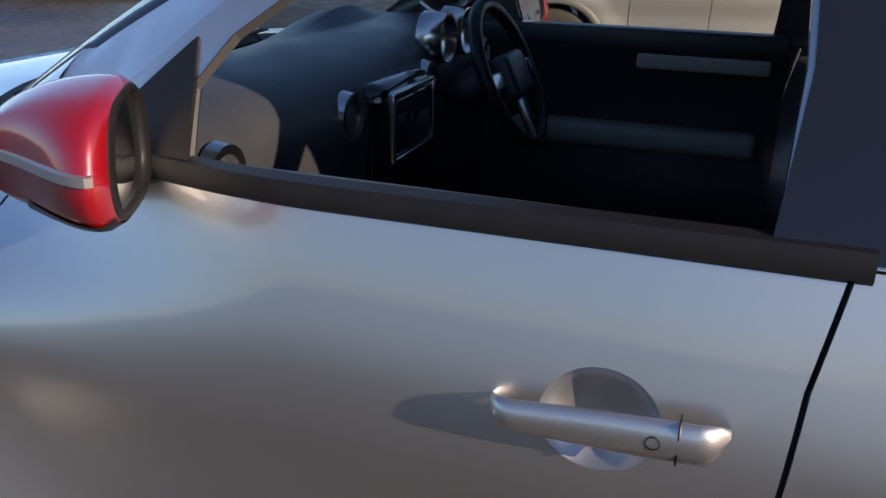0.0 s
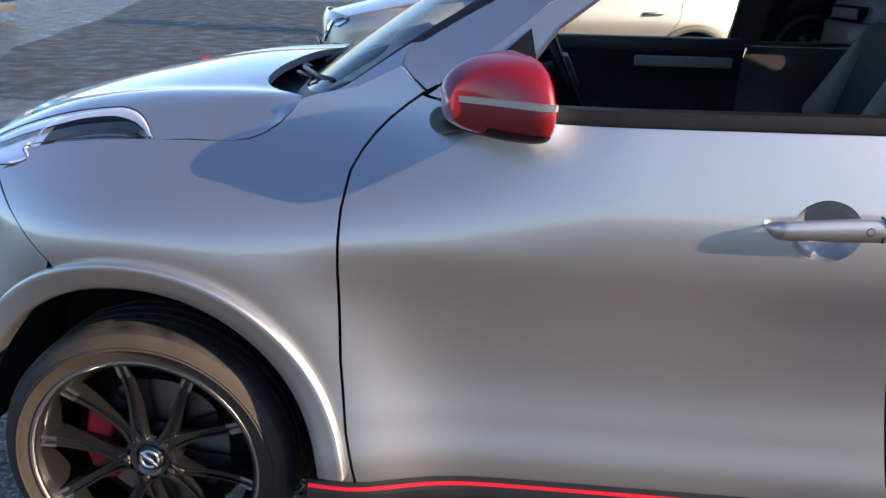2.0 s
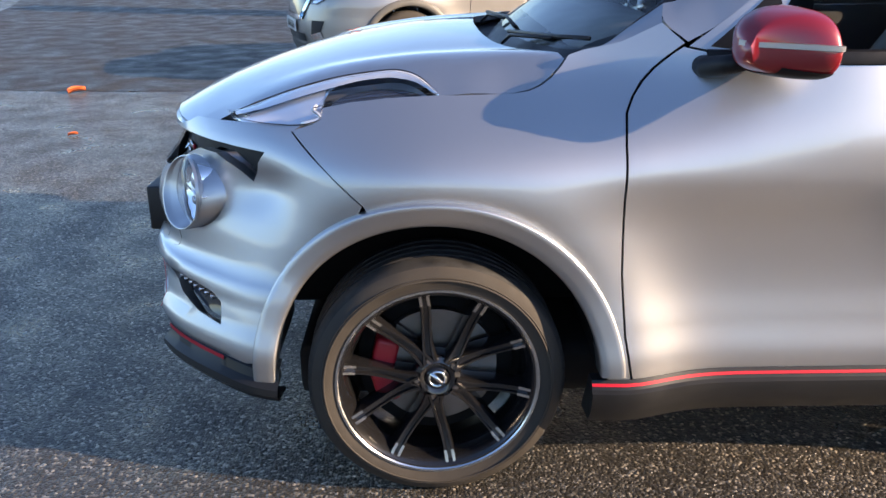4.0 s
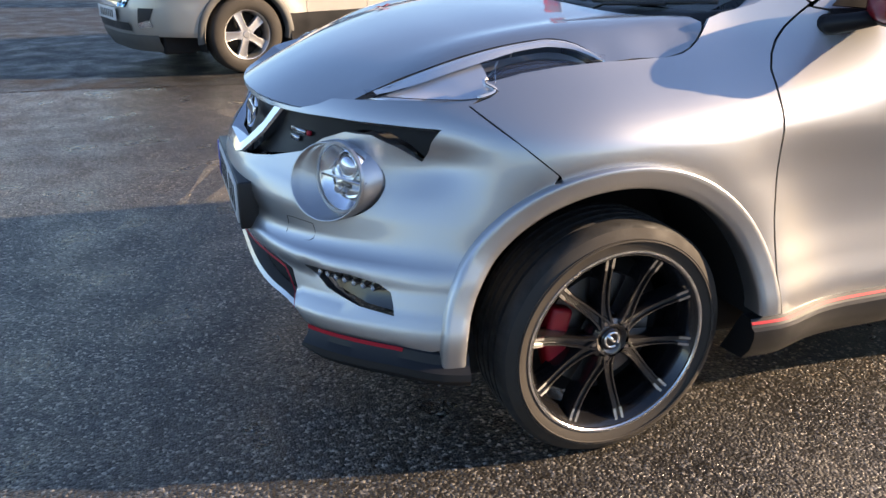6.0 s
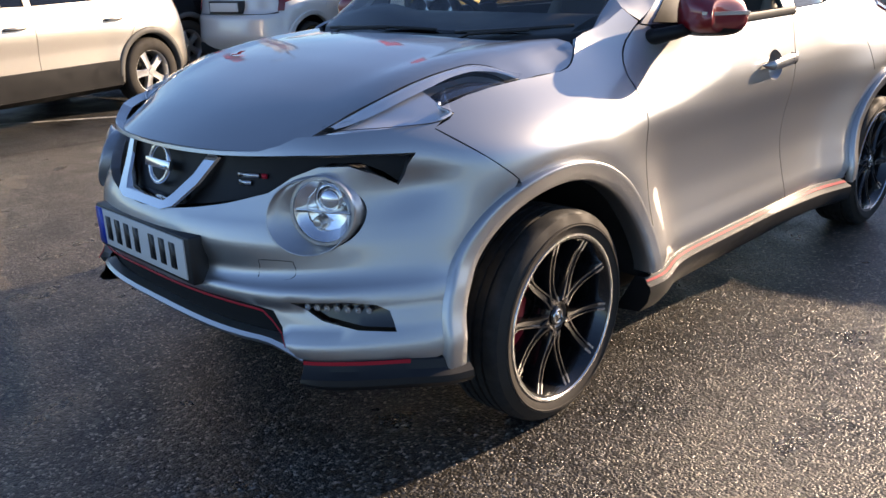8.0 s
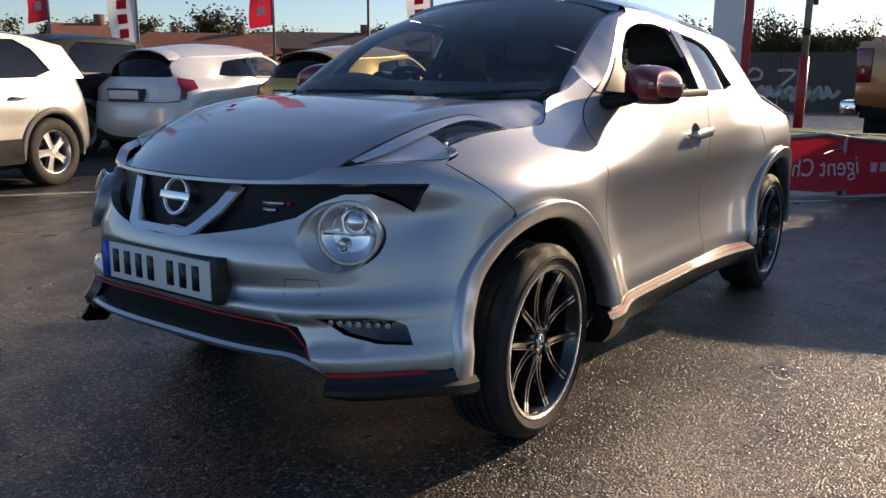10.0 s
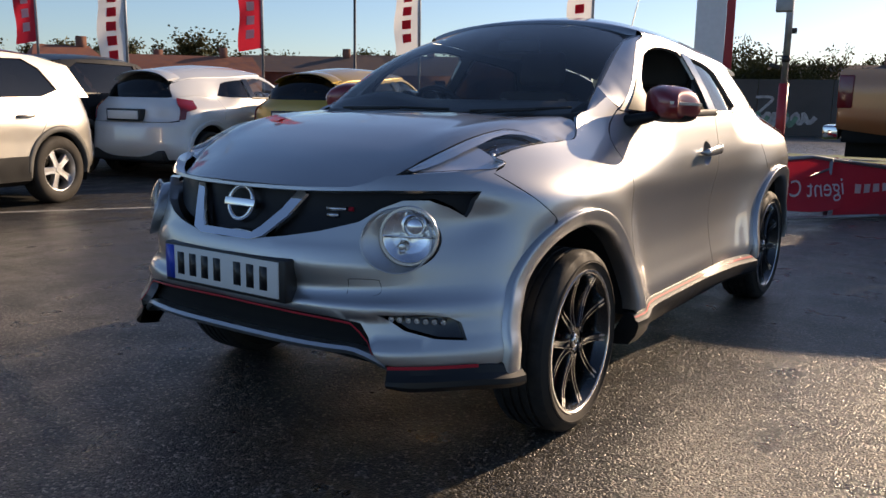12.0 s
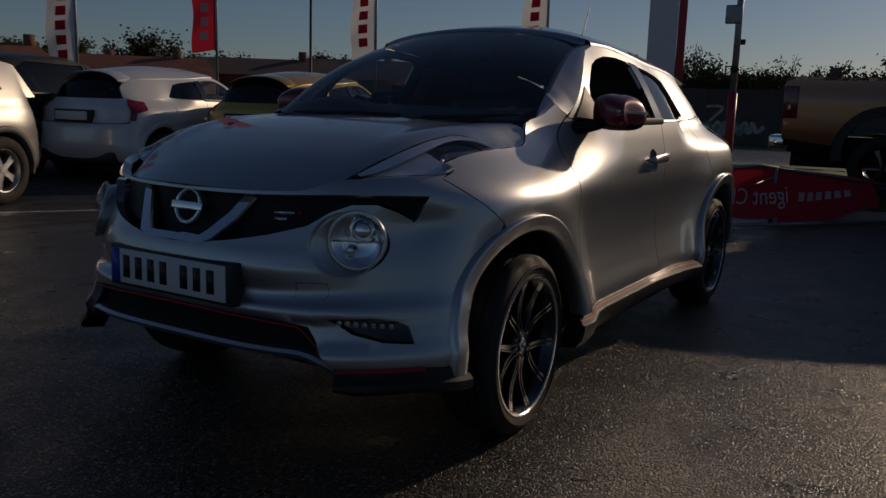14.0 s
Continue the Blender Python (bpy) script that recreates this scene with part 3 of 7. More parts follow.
    # bonnet
    edge = [(0.533, 0.468), (0.489, 0.488), (0.373, 0.525), (0.246, 0.552), (0.14, 0.570), (0.08, 0.586), (0.03, 0.625), (-0.012, 0.683), (-0.057, 0.687), (-0.12, 0.688), (-0.183, 0.690), (-0.221, 0.688), (-0.246, 0.681), (-0.272, 0.670), (-0.297, 0.653), (-0.312, 0.628)]
    lead = [(0.765 - 0.133 * (y / 0.42) ** 2.3, y) for y in (0.0, 0.07, 0.14, 0.21, 0.28, 0.35, 0.42)]
    cowl = [(-0.308, 0.598), (-0.275, 0.567), (-0.235, 0.52), (-0.192, 0.45), (-0.163, 0.375), (-0.146, 0.28), (-0.136, 0.15), (-0.133, 0.0)]
    cowl = [(p.x, p.y) for p in spline([Vector(q) for q in edge[-2:] + cowl], 4)][9:]
    half = lead + edge + cowl
    bonnet = half + [(x, -y) for x, y in reversed(half[1:-1])]
    bn = part("bonnet", fold(sheet(bonnet, on_bonnet, step * 1.15), 0.02, (0, 0, 1)), paint, car)
    # front bumper: one skin with openings for grille, lamps and lower intake
    top = [(0.0, 0.866), (0.15, 0.866), (0.30, 0.868), (0.40, 0.872), (0.45, 0.888), (0.478, 0.906), (0.58, 0.914), (0.68, 0.924)]
    sz = lambda y, z: (front_s(y, z), z)
    outl = [sz(y, z) for y, z in top] + [(s_at_x(0.300, 0.932), 0.932), (s_at_x(0.340, 0.9095), 0.9095), (s_at_x(0.253, 0.8355), 0.8355), (s_at_x(0.169, 0.7645), 0.7645)]
    outl += [(s_at_x(x, z), z) for x, z in arch_points(0.0, 0.415, 64, 5, 14)[1:]]
    outl += [sz(y, z) for y, z in ((0.80, 0.35), (0.70, 0.352), (0.60, 0.355), (0.565, 0.37), (0.53, 0.42), (0.49, 0.482), (0.40, 0.496), (0.25, 0.506), (0.0, 0.512))]
    ring = outl + [(-s, z) for s, z in reversed(outl[1:-1])]
    grl = [sz(y, z) for y, z in ((0.0, 0.856), (0.15, 0.856), (0.30, 0.858), (0.50, 0.865), (0.61, 0.864), (0.692, 0.860), (0.682, 0.83), (0.664, 0.780), (0.635, 0.812), (0.595, 0.836), (0.54, 0.836), (0.49, 0.812), (0.44, 0.772), (0.34, 0.742), (0.24, 0.722), (0.12, 0.705), (0.0, 0.699))]
    grl_full = grl + [(-s, z) for s, z in reversed(grl[1:-1])]
    def pod(a, q=1.0, back=0.0):
        """A point of the lamp tube's round mouth."""
        n_ = Vector((math.cos(0.71) * math.cos(0.283), math.sin(0.71) * math.cos(0.283), math.sin(0.283)))
        u_ = Vector((-math.sin(0.71), math.cos(0.71), 0))
        return Vector((0.657, 0.557, 0.721)) + u_ * 0.109 * q * math.cos(a) + n_.cross(u_) * 0.098 * q * math.sin(a) + Vector((-back, -0.25 * back, 0.10 * back))

    turn_ = [2 * math.pi * k / 48 for k in range(48)]
    lamp_hole = [sz(max(0.45, pod(a, 0.93).y - 0.004), pod(a, 0.93).z) for a in turn_]
    lamp_hole2 = [(-s, z) for s, z in lamp_hole]

    def dented(s, z):
        x, y, z = on_front(s, z)
        return (x - 0.035 * math.exp(-((abs(y) - 0.685) / 0.065) ** 2 - ((z - 0.775) / 0.06) ** 2), y, z)

    fog = [sz(y, z) for y, z in ((0.535, 0.508), (0.638, 0.507), (0.690, 0.496), (0.715, 0.480), (0.738, 0.428), (0.67, 0.436), (0.60, 0.462))]
    fog2 = [(-s, z) for s, z in fog]
    skin = sheet(ring, dented, step, [grl_full, lamp_hole, lamp_hole2, fog, fog2], aspect=1.25)
    part("front_bumper", fold(skin, 0.03, (1, 0, 0.1)), paint, car)
    inset = lambda d: (lambda s, z: tuple(Vector(on_front(s, z)) - Vector((d, 0, 0)) - Vector((0, math.copysign(d * 0.5 * abs(s), s), 0))))
    part("grille_panel", orient(sheet(grl_full, inset(0.050), step * 1.4, aspect=1.25), (1, 0, 0)), M_GRILLE, car, "black grille panel")
    for sgn in (1, -1):
        part("fog_housing", orient(sheet([(sgn * s, z) for s, z in fog], inset(0.028), step, aspect=1.25), (1, 0, 0)), M_GLOSS_BLACK, car)
    # round lamps: a crater in the skin, its floor the lens
    lens_c = Vector((0.636, 0.586, 0.737))
    at = Matrix.Translation(lens_c) @ Matrix.Rotation(radians(27), 4, 'Z') @ Matrix.Rotation(radians(-4), 4, 'Y')
    for sgn in (1, -1):
        f = (lambda b: b) if sgn > 0 else mirror_y
        rows = [[pod(a, 0.93, 0.16) for a in turn_], [pod(a, 0.96, 0.10) for a in turn_], [pod(a, 0.985, 0.04) for a in turn_], [pod(a, 0.995, 0.010) for a in turn_], [pod(a, 0.985, 0.002) for a in turn_], [pod(a, 0.96, 0.0) for a in turn_], [pod(a, 0.94, 0.003) for a in turn_], [pod(a, 0.925, 0.010) for a in turn_]]
        mouth = rows[-1]
        for t in (0.3, 0.6, 0.85, 1.0):
            rows.append([p.lerp(at @ Vector((-0.014, 0.090 * math.cos(a), 0.090 * math.sin(a))), t) for p, a in zip(mouth, turn_)])
        hd = part("headlamp", f(orient(grid(rows, close_v=True), (1, 0, 0))), paint, car, "round headlamp in a body-coloured tube")
        part("reflector", f(moved(sharpen(lathe([(0.010, -0.062), (0.034, -0.056), (0.035, -0.050), (0.056, -0.044), (0.057, -0.036), (0.076, -0.024), (0.088, -0.012)], 12, 'x'), 20), at)), M_REFLECT, hd)
        pr = part("projector", f(moved(sharpen(lathe([(0.0, -0.012), (0.016, -0.014), (0.028, -0.022), (0.031, -0.030)], 32, 'x'), 50), at @ Matrix.Translation((0, 0.014, 0.028)))), M_REFLECT, hd, "clear projector lens")
        part("projector_ring", f(moved(sharpen(lathe([(0.031, -0.026), (0.034, -0.022), (0.038, -0.024), (0.040, -0.034), (0.040, -0.08)], 32, 'x')), at @ Matrix.Translation((0, 0.012, 0.030)))), M_CHROME, hd)
        part("bulb", f(moved(sharpen(lathe([(0.0, -0.02), (0.010, -0.022), (0.016, -0.032), (0.018, -0.06)], 20, 'x')), at @ Matrix.Translation((0, -0.022, -0.034)))), M_ALU, hd)
        part("divider", f(moved(box(-0.05, -0.016, -0.072, 0.072, -0.006, -0.001), at)), M_CHROME, hd)
        part("inner_ring", f(moved(sharpen(lathe([(0.079, -0.014), (0.080, -0.008), (0.087, -0.008), (0.090, -0.014)], 48, 'x')), at)), M_ALLOY_SILVER, hd)
        ln = part("lens", f(moved(lathe([(0.0, 0.020), (0.025, 0.018), (0.05, 0.011), (0.070, 0.002), (0.084, -0.006), (0.091, -0.014)], 48, 'x'), at)), M_LENS, hd)
        ln.visible_shadow = False
        # row of daytime lights in the lower slot
        for k in range(7):
            y = 0.565 + 0.019 * k
            z = 0.493 - 0.0022 * k
            p = Vector(on_front(front_s(y, z), z)) - Vector((0.012, 0.006, 0))
            part("led", f(moved(sharpen(lathe([(0.0, 0.002), (0.004, 0.001), (0.0065, 0.006), (0.0085, 0.006), (0.0085, -0.015)], 14, 'x')), Matrix.Translation(p) @ Matrix.Rotation(radians(25), 4, 'Z'))), M_ALU, hd)

    # upper lamps: a glass boomerang over a dark housing
    e1 = spline([on_bonnet(x, y + 0.004) for x, y in edge[:8]], 6)
    e2a = [(0.530, 0.475, 0.906)] + [(x, side_y(x, z) - 0.003, z) for x, z in ((0.445, 0.919), (0.338, 0.921), (0.285, 0.931), (0.270, 0.941), (0.288, 0.958), (0.20, 0.977), (0.112, 0.988), (0.05, 0.992), (-0.010, 0.995))]
    e2 = spline(e2a, 6)
    n = 40
    pick = lambda e: [e[min(len(e) - 1, round(i * (len(e) - 1) / n))] for i in range(n + 1)]
    a1, a2 = pick(e1), pick(e2)
    lamp = flat_sheet_between(a1, a2, 0.022, 8, Vector((0.15, 0.45, 0.8)))
    inner1 = flat_sheet_between([p - Vector((0, 0, 0.03)) for p in a1], [p - Vector((0.01, 0.03, 0.012)) for p in a2], -0.012, 6)
    u = [p - Vector((0, 0.012, 0.02)) for p in a1]
    strip = flat_sheet_between([a.lerp(b, 0.30) - Vector((0, 0.01, 0.012)) for a, b in zip(u[16:40], a2[16:40])], [a.lerp(b, 0.80) - Vector((0, 0.01, 0.016)) for a, b in zip(u[16:40], a2[16:40])], 0.006, 4)
    fr = flat_sheet_between([a.lerp(b, 0.15) - Vector((0, 0.0, 0.010)) for a, b in zip(a1[1:17], a2[1:17])], [a.lerp(b, 0.9) - Vector((0, 0.004, 0.008)) for a, b in zip(a1[1:17], a2[1:17])], 0.004, 5)
    brow = flat_sheet_between([a.lerp(b, 0.02) + Vector((0, 0, 0.002)) for a, b in zip(a1[3:], a2[3:])], [a.lerp(b, 0.24) + Vector((0, 0.002, 0.0)) for a, b in zip(a1[3:], a2[3:])], 0.005, 4)
    rimline = tube([p + Vector((0, 0, 0.003)) for p in a1[1:-1]] + [p + Vector((0, 0.002, 0.002)) for p in reversed(a2[1:-1])] + [a1[1] + Vector((0, 0, 0.003))], 0.0011, 5)
    hook = tube([a2[i] + Vector((0, -0.006, 0.002)) for i in range(10, 24)], 0.006, 6)
    for sgn in (1, -1):
        f = (lambda b: b) if sgn > 0 else mirror_y
        hl = part("running_lamp", f(orient(inner1.copy(), (0, 0.3, 1))), M_BEZEL, car, "swept running lamp under clear glass")
        part("indicator", f(orient(strip.copy(), (0, 0.3, 1))), M_LAMP_DARK, hl)
        part("light_guide", f(orient(fr.copy(), (0, 0.3, 1))), M_CLEAR_GUIDE, hl, "pale frosted light guide")
        part("light_guide", f(orient(brow.copy(), (0, 0.3, 1))), M_CLEAR_GUIDE, hl, "pale frosted light guide")
        part("light_guide", f(hook.copy()), M_CLEAR_GUIDE, hl, "pale frosted light guide")
        part("seal", f(rimline.copy()), M_INK, hl)
        g = part("lens", f(orient(lamp.copy(), (0, 0.3, 1))), M_LENS, hl)
        g.visible_shadow = False
    # wheel-arch flares
    for cx, r0, r1, a0, a1_, nm in ((0.0, 0.392, 0.452, -4, 176, "front_arch"), (-BASE, 0.395, 0.462, -2, 182, "rear_arch")):
        rows = []
        for i in range(61):
            a = radians(a0 + (a1_ - a0) * i / 60)
            row = []
            for t, out in ((-0.25, -0.05), (-0.06, -0.018), (0.0, 0.004), (0.04, 0.013), (0.12, 0.017), (0.4, 0.0185), (0.75, 0.0205), (0.92, 0.021), (0.97, 0.0185), (1.0, 0.012), (1.01, -0.010)):
                rr = r0 + (r1 - r0) * max(t, 0.0)
                x, z = cx + rr * math.cos(a), 0.33 + rr * math.sin(a)
                row.append((x, side_y(x, max(z, 0.30)) + out, z))
            rows.append(row)
        both(nm, orient(grid(rows), (0, 1, 0)), paint, "painted wheel-arch flare", folded=False)
        rows = []
        for i in range(31):
            a = radians(0 + 180 * i / 30)
            x, z = cx + (r0 + 0.012) * math.cos(a), 0.33 + (r0 + 0.012) * math.sin(a)
            rows.append([(x, side_y(x, max(z, 0.3)) - 0.004, z), (x, 0.45, z)])
        both("wheel_housing", grid(rows), M_DARK, folded=False)
    # side skirts
    rows = []
    for i in range(41):
        x = -0.372 - (2.02 - 0.372 - 0.03) * i / 40
        y = side_y(x, 0.345)
        o = 0.012 + 0.03 * ease((i / 40 - 0.55) / 0.4)
        rows.append([(x, y - 0.03, 0.346), (x, y + 0.004, 0.345), (x, y + o + 0.004, 0.324), (x, y + o + 0.014, 0.318), (x, y + o + 0.016, 0.300), (x, y + o + 0.006, 0.262), (x, y - 0.01, 0.225), (x, y - 0.10, 0.215)])
    skirt = grid(rows)
    skirt.verts.ensure_lookup_table()
    for k in (0, len(rows) - 1):
        skirt.faces.new([skirt.verts[k * 8 + i] for i in range(8)])
    sk = both("side_skirt", orient(sharpen(skirt, 25), (0, 1, 0)), M_GUNMETAL, "dark grey side skirt with a red line", folded=False)
    for sgn, s_ in zip((1, -1), sk):
        rl = [[Vector(r[1]).lerp(Vector(r[2]), q) + Vector((0, 0.0025, 0.0015)) for q in (0.34, 0.44, 0.54, 0.66)] for r in rows]
        b = orient(grid(rl), (0, 1, 0))
        part("pinstripe", b if sgn > 0 else mirror_y(b), M_REDLINE, s_, "red stripe")
    # front splitter
    for sgn in (1, -1):
        rows = []
        for i in range(25):
            t = i / 24
            s = front_s(0.572, 0.335) + (s_at_x(0.385, 0.335) - front_s(0.572, 0.335)) * t
            p = Vector(on_front(s, 0.335)) + Vector((0, 0, 0.012 - 0.014 * ease((t - 0.6) / 0.4)))
            o = Vector((0.6 * (1 - t) + 0.1, 0.35 + 0.5 * t, 0)).normalized()
            lo = 0.055 * min(1, 4 * t + 0.3)
            rows.append([p + o * a + Vector((0, 0, b)) for a, b in ((-0.03, 0.030), (0.006, 0.010), (0.014, -0.012), (0.030, -0.028), (0.033, -0.034 - lo * 0.2), (0.022, -0.044 - lo * 0.3), (-0.05, -0.05 - lo * 0.2))])
        b = orient(sharpen(grid(rows), 25), (1, 0.5, 0))
        rl = orient(grid([[r[1] + Vector((0.003, 0.003, 0.004)), r[1] + Vector((0.004, 0.004, -0.006))] for r in rows[:17]]), (1, 0.3, 0))
        sp = part("splitter", b if sgn > 0 else mirror_y(b), M_GUNMETAL, car, "dark grey corner splitter")
        part("pinstripe", rl if sgn > 0 else mirror_y(rl), M_REDLINE, sp, "red stripe")
    # lower intake
    rows = []
    for i in range(41):
        y = -0.565 + 1.13 * i / 40
        dz = 0.122 - 0.055 * max(0.0, (abs(y) - 0.46) / 0.12) ** 1.6
        x = on_front(front_s(y, 0.36), 0.36)[0]
        rows.append([(x - 0.05, y, 0.290 + dz), (x - 0.018, y, 0.288 + dz), (x - 0.010, y, 0.278 + dz), (x - 0.020, y, 0.264 + dz), (x - 0.07, y, 0.256 + dz)])
    part("lower_lip", orient(sharpen(grid(rows), 30), (1, 0, 0)), paint, car, "painted lower bumper lip")
    part("intake", orient(sheet([sz(y, z) for y, z in ((-0.58, 0.402), (0.58, 0.402), (0.50, 0.485), (0.0, 0.52), (-0.50, 0.485))], inset(0.06), 0.05, aspect=1.25), (1, 0, 0)), M_DARK, car)
    rl = []
    for i in range(41):
        y = -0.545 + 1.09 * i / 40
        z = 0.510 - 0.03 * (abs(y) / 0.5) ** 2 - 0.075 * max(0.0, (abs(y) - 0.46) / 0.085) ** 1.3
        p = Vector(on_front(front_s(y, z), z))
        rl.append([p + Vector((0.002, 0, -0.001)), p + Vector((0.004, 0, -0.003)), p + Vector((0.003, 0, -0.007))])
    part("pinstripe", orient(grid(rl), (1, 0, 0)), M_REDLINE, car, "red line above the intake")
    # chrome V, ring emblem, plate
    vpath = [(-0.235, 0.852), (-0.195, 0.785), (-0.145, 0.728), (-0.11, 0.712), (0.11, 0.712), (0.145, 0.728), (0.195, 0.785), (0.235, 0.852)]
    rows = []
    for i, (y, z) in enumerate(vpath):
        d = Vector(vpath[min(7, i + 1)]) - Vector(vpath[max(0, i - 1)])
        nrm = Vector((-d.y, d.x)).normalized()
        wd = 0.022 if i in (0, 1, 2, 5, 6, 7) else 0.013
        row = []
        for q, o in ((-1, -0.03), (-1, -0.004), (-0.8, 0.004), (0.8, 0.004), (1, -0.004), (1, -0.03)):
            yy, zz = y + nrm.x * q * wd, z + nrm.y * q * wd
            row.append(Vector(on_front(front_s(yy, zz), zz)) + Vector((o - 0.042 * max(0.0, (zz - 0.715) / 0.14), 0, 0)))
        rows.append(row)
    part("chrome_v", orient(sharpen(grid(rows), 25), (1, 0, 0)), M_CHROME, car, "chrome V-shaped grille bar")
    ex = 0.748
    em = joined(lathe([(0.046, 0.0), (0.048, 0.008), (0.058, 0.008), (0.060, 0.0)], 40, 'x'), box(-0.002, 0.012, -0.068, 0.068, -0.013, 0.013, 0.003))
    part("emblem", moved(em, Matrix.Translation((ex, 0.004, 0.800)) @ Matrix.Rotation(radians(-14), 4, 'Y')), M_CHROME, car, "round chrome emblem with a bar")
    px = 0.842
    pl = part("number_plate_holder", box(px - 0.055, px - 0.002, -0.27, 0.286, 0.526, 0.658, 0.006), M_BLACK, car, "black plate holder")
    part("number_plate", box(px - 0.004, px + 0.002, -0.26, 0.26, 0.538, 0.649, 0.001), M_PLATE, car, "white number plate with plain bars")
    part("band", box(px, px + 0.003, -0.26, -0.218, 0.538, 0.649), M_PLATE_BLUE, car, "blue end band of the plate")
    for i in range(7):
        y = -0.185 + i * 0.058 + (0.035 if i > 3 else 0)
        part("bar", box(px, px + 0.0032, y - 0.016, y + 0.016, 0.557, 0.630), M_INK, car)
    part("tow_cover", joined(*[tube([on_front(front_s(y, z), z) for y, z in spline([(0.44, 0.562), (0.44, 0.60), (0.448, 0.608), (0.51, 0.606), (0.518, 0.598), (0.518, 0.562), (0.44, 0.558)], 4)], 0.0012, 5)]), M_INK, car)
    # small badge on the grille: plain bars and a red square
    for y0, y1, z0, z1, mt in ((0.386, 0.402, 0.796, 0.808, M_REDLINE), (0.318, 0.382, 0.796, 0.808, M_ALU), (0.325, 0.362, 0.776, 0.790, M_ALU)):
        c_ = Vector(on_front(front_s((y0 + y1) / 2, (z0 + z1) / 2), (z0 + z1) / 2)) - Vector((0.043, 0.008, 0))
        part("badge", moved(box(-0.003, 0.003, (y0 - y1) / 2, (y1 - y0) / 2, (z0 - z1) / 2, (z1 - z0) / 2), Matrix.Translation(c_) @ Matrix.Rotation(radians(22), 4, 'Z') @ Matrix.Rotation(radians(-12), 4, 'Y')), mt, car)
    return car, both, edge, fog, sz, inset


def cabin(car, both, paint, ours, step=0.03):
    """Glass, pillars, roof, mirrors and tail of the crossover."""
    ws_low = spline([(-0.225, 0, 1.073), (-0.235, 0.2, 1.074), (-0.262, 0.38, 1.078), (-0.305, 0.54, 1.083), (-0.345, 0.61, 1.088), (-0.40, 0.650, 1.100)], 7)
    ws_top = spline([(-1.03, 0, 1.496), (-1.033, 0.15, 1.492), (-1.04, 0.28, 1.483), (-1.052, 0.385, 1.467), (-1.07, 0.462, 1.45), (-1.088, 0.515, 1.432)], 7)
    rows = []
    for a, b in zip(ws_low, ws_top):
        rows.append([a.lerp(b, k / 16) + Vector((0.03, 0, 0.035)) * math.sin(math.pi * k / 16) for k in range(17)])
    half = [[Vector((p.x, -p.y, p.z)) for p in r] for r in rows[:0:-1]]
    g = part("windscreen", orient(grid(half + rows), (1, 0, 1)), M_GLASS, car, "windscreen")
    g.visible_shadow = False
    # pillar and side frame: the cabin's side with two window openings
    front_win = [(-0.80, 1.092), (-0.785, 1.18), (-0.83, 1.240), (-0.90, 1.292), (-0.97, 1.332), (-1.06, 1.363), (-1.15, 1.381), (-1.28, 1.383), (-1.42, 1.372), (-1.455, 1.35), (-1.462, 1.25), (-1.455, 1.098)]
    rear_win = [(-1.565, 1.10), (-1.575, 1.25), (-1.582, 1.356), (-1.72, 1.345), (-1.92, 1.322), (-2.03, 1.296), (-2.09, 1.235), (-2.20, 1.118), (-2.0, 1.104)]
    frame_out = [(-0.586, 1.106), (-0.70, 1.192), (-0.80, 1.272), (-0.90, 1.342)] + [(x, frame_top(x)) for x in (-1.0, -1.10, -1.25, -1.5, -1.9, -2.2, -2.5, -2.7, -2.86, -2.94)] + [(-2.95, 1.094), (-2.6, 1.122), (-2.226, 1.094), (-1.54, 1.091), (-1.3, 1.087), (-1.0, 1.083), (-0.72, 1.082)]
    both("side_frame", sheet(frame_out, on_house, step, [front_win, rear_win]), paint, "painted window frame and pillars")
    # the strip from the windscreen's edge to the frame
    e1 = [a.lerp(b, i / 60) + Vector((0.03, 0, 0.035)) * math.sin(math.pi * i / 60) for a, b in [(ws_low[-1], ws_top[-1])] for i in range(61)]
    wing_top = spline([on_side(x, z) for x, z in ((-0.388, 1.099), (-0.44, 1.112), (-0.497, 1.140), (-0.527, 1.155))], 4)
    cut_ = [e1[round(14 * i / (len(wing_top) - 1))] for i in range(len(wing_top))]
    n_ = len(wing_top) - 1
    inner = [a.lerp(b, 0.14 * ease(k / n_)) for k, (a, b) in enumerate(zip(cut_, wing_top))]
    both("wing_corner", flat_sheet_between(inner, wing_top, 0.002, 4, Vector((0.3, 0.5, 0.8))), paint, folded=False)
    fo = spline([Vector(on_side(-0.583, 1.116))] + [Vector(on_house(x, z)) for x, z in [(-0.64, 1.148), (-0.70, 1.192), (-0.80, 1.272), (-0.90, 1.342), (-1.0, frame_top(-1.0)), (-1.10, frame_top(-1.10))]], 6)
    m_ = len(fo) - 1
    e3 = [e1[15 + round(45 * i / m_)] for i in range(m_ + 1)]
    e4 = [a.lerp(b, 0.16) for i, (a, b) in enumerate(zip(e3, fo))]
    e4[0] = inner[-1] + (e4[1] - e4[0]) * 0.1
    for sgn in (1, -1):
        b_ = orient(flat_sheet_between(cut_ + e3, inner + e4, 0.002, 3, Vector((0.5, 0.3, 0.7))), (1, 0, 1))
        part("screen_edge", b_ if sgn > 0 else mirror_y(b_), M_GLOSS_BLACK, car, "black ceramic edge of the windscreen")
    e3 = e4
    rows = []
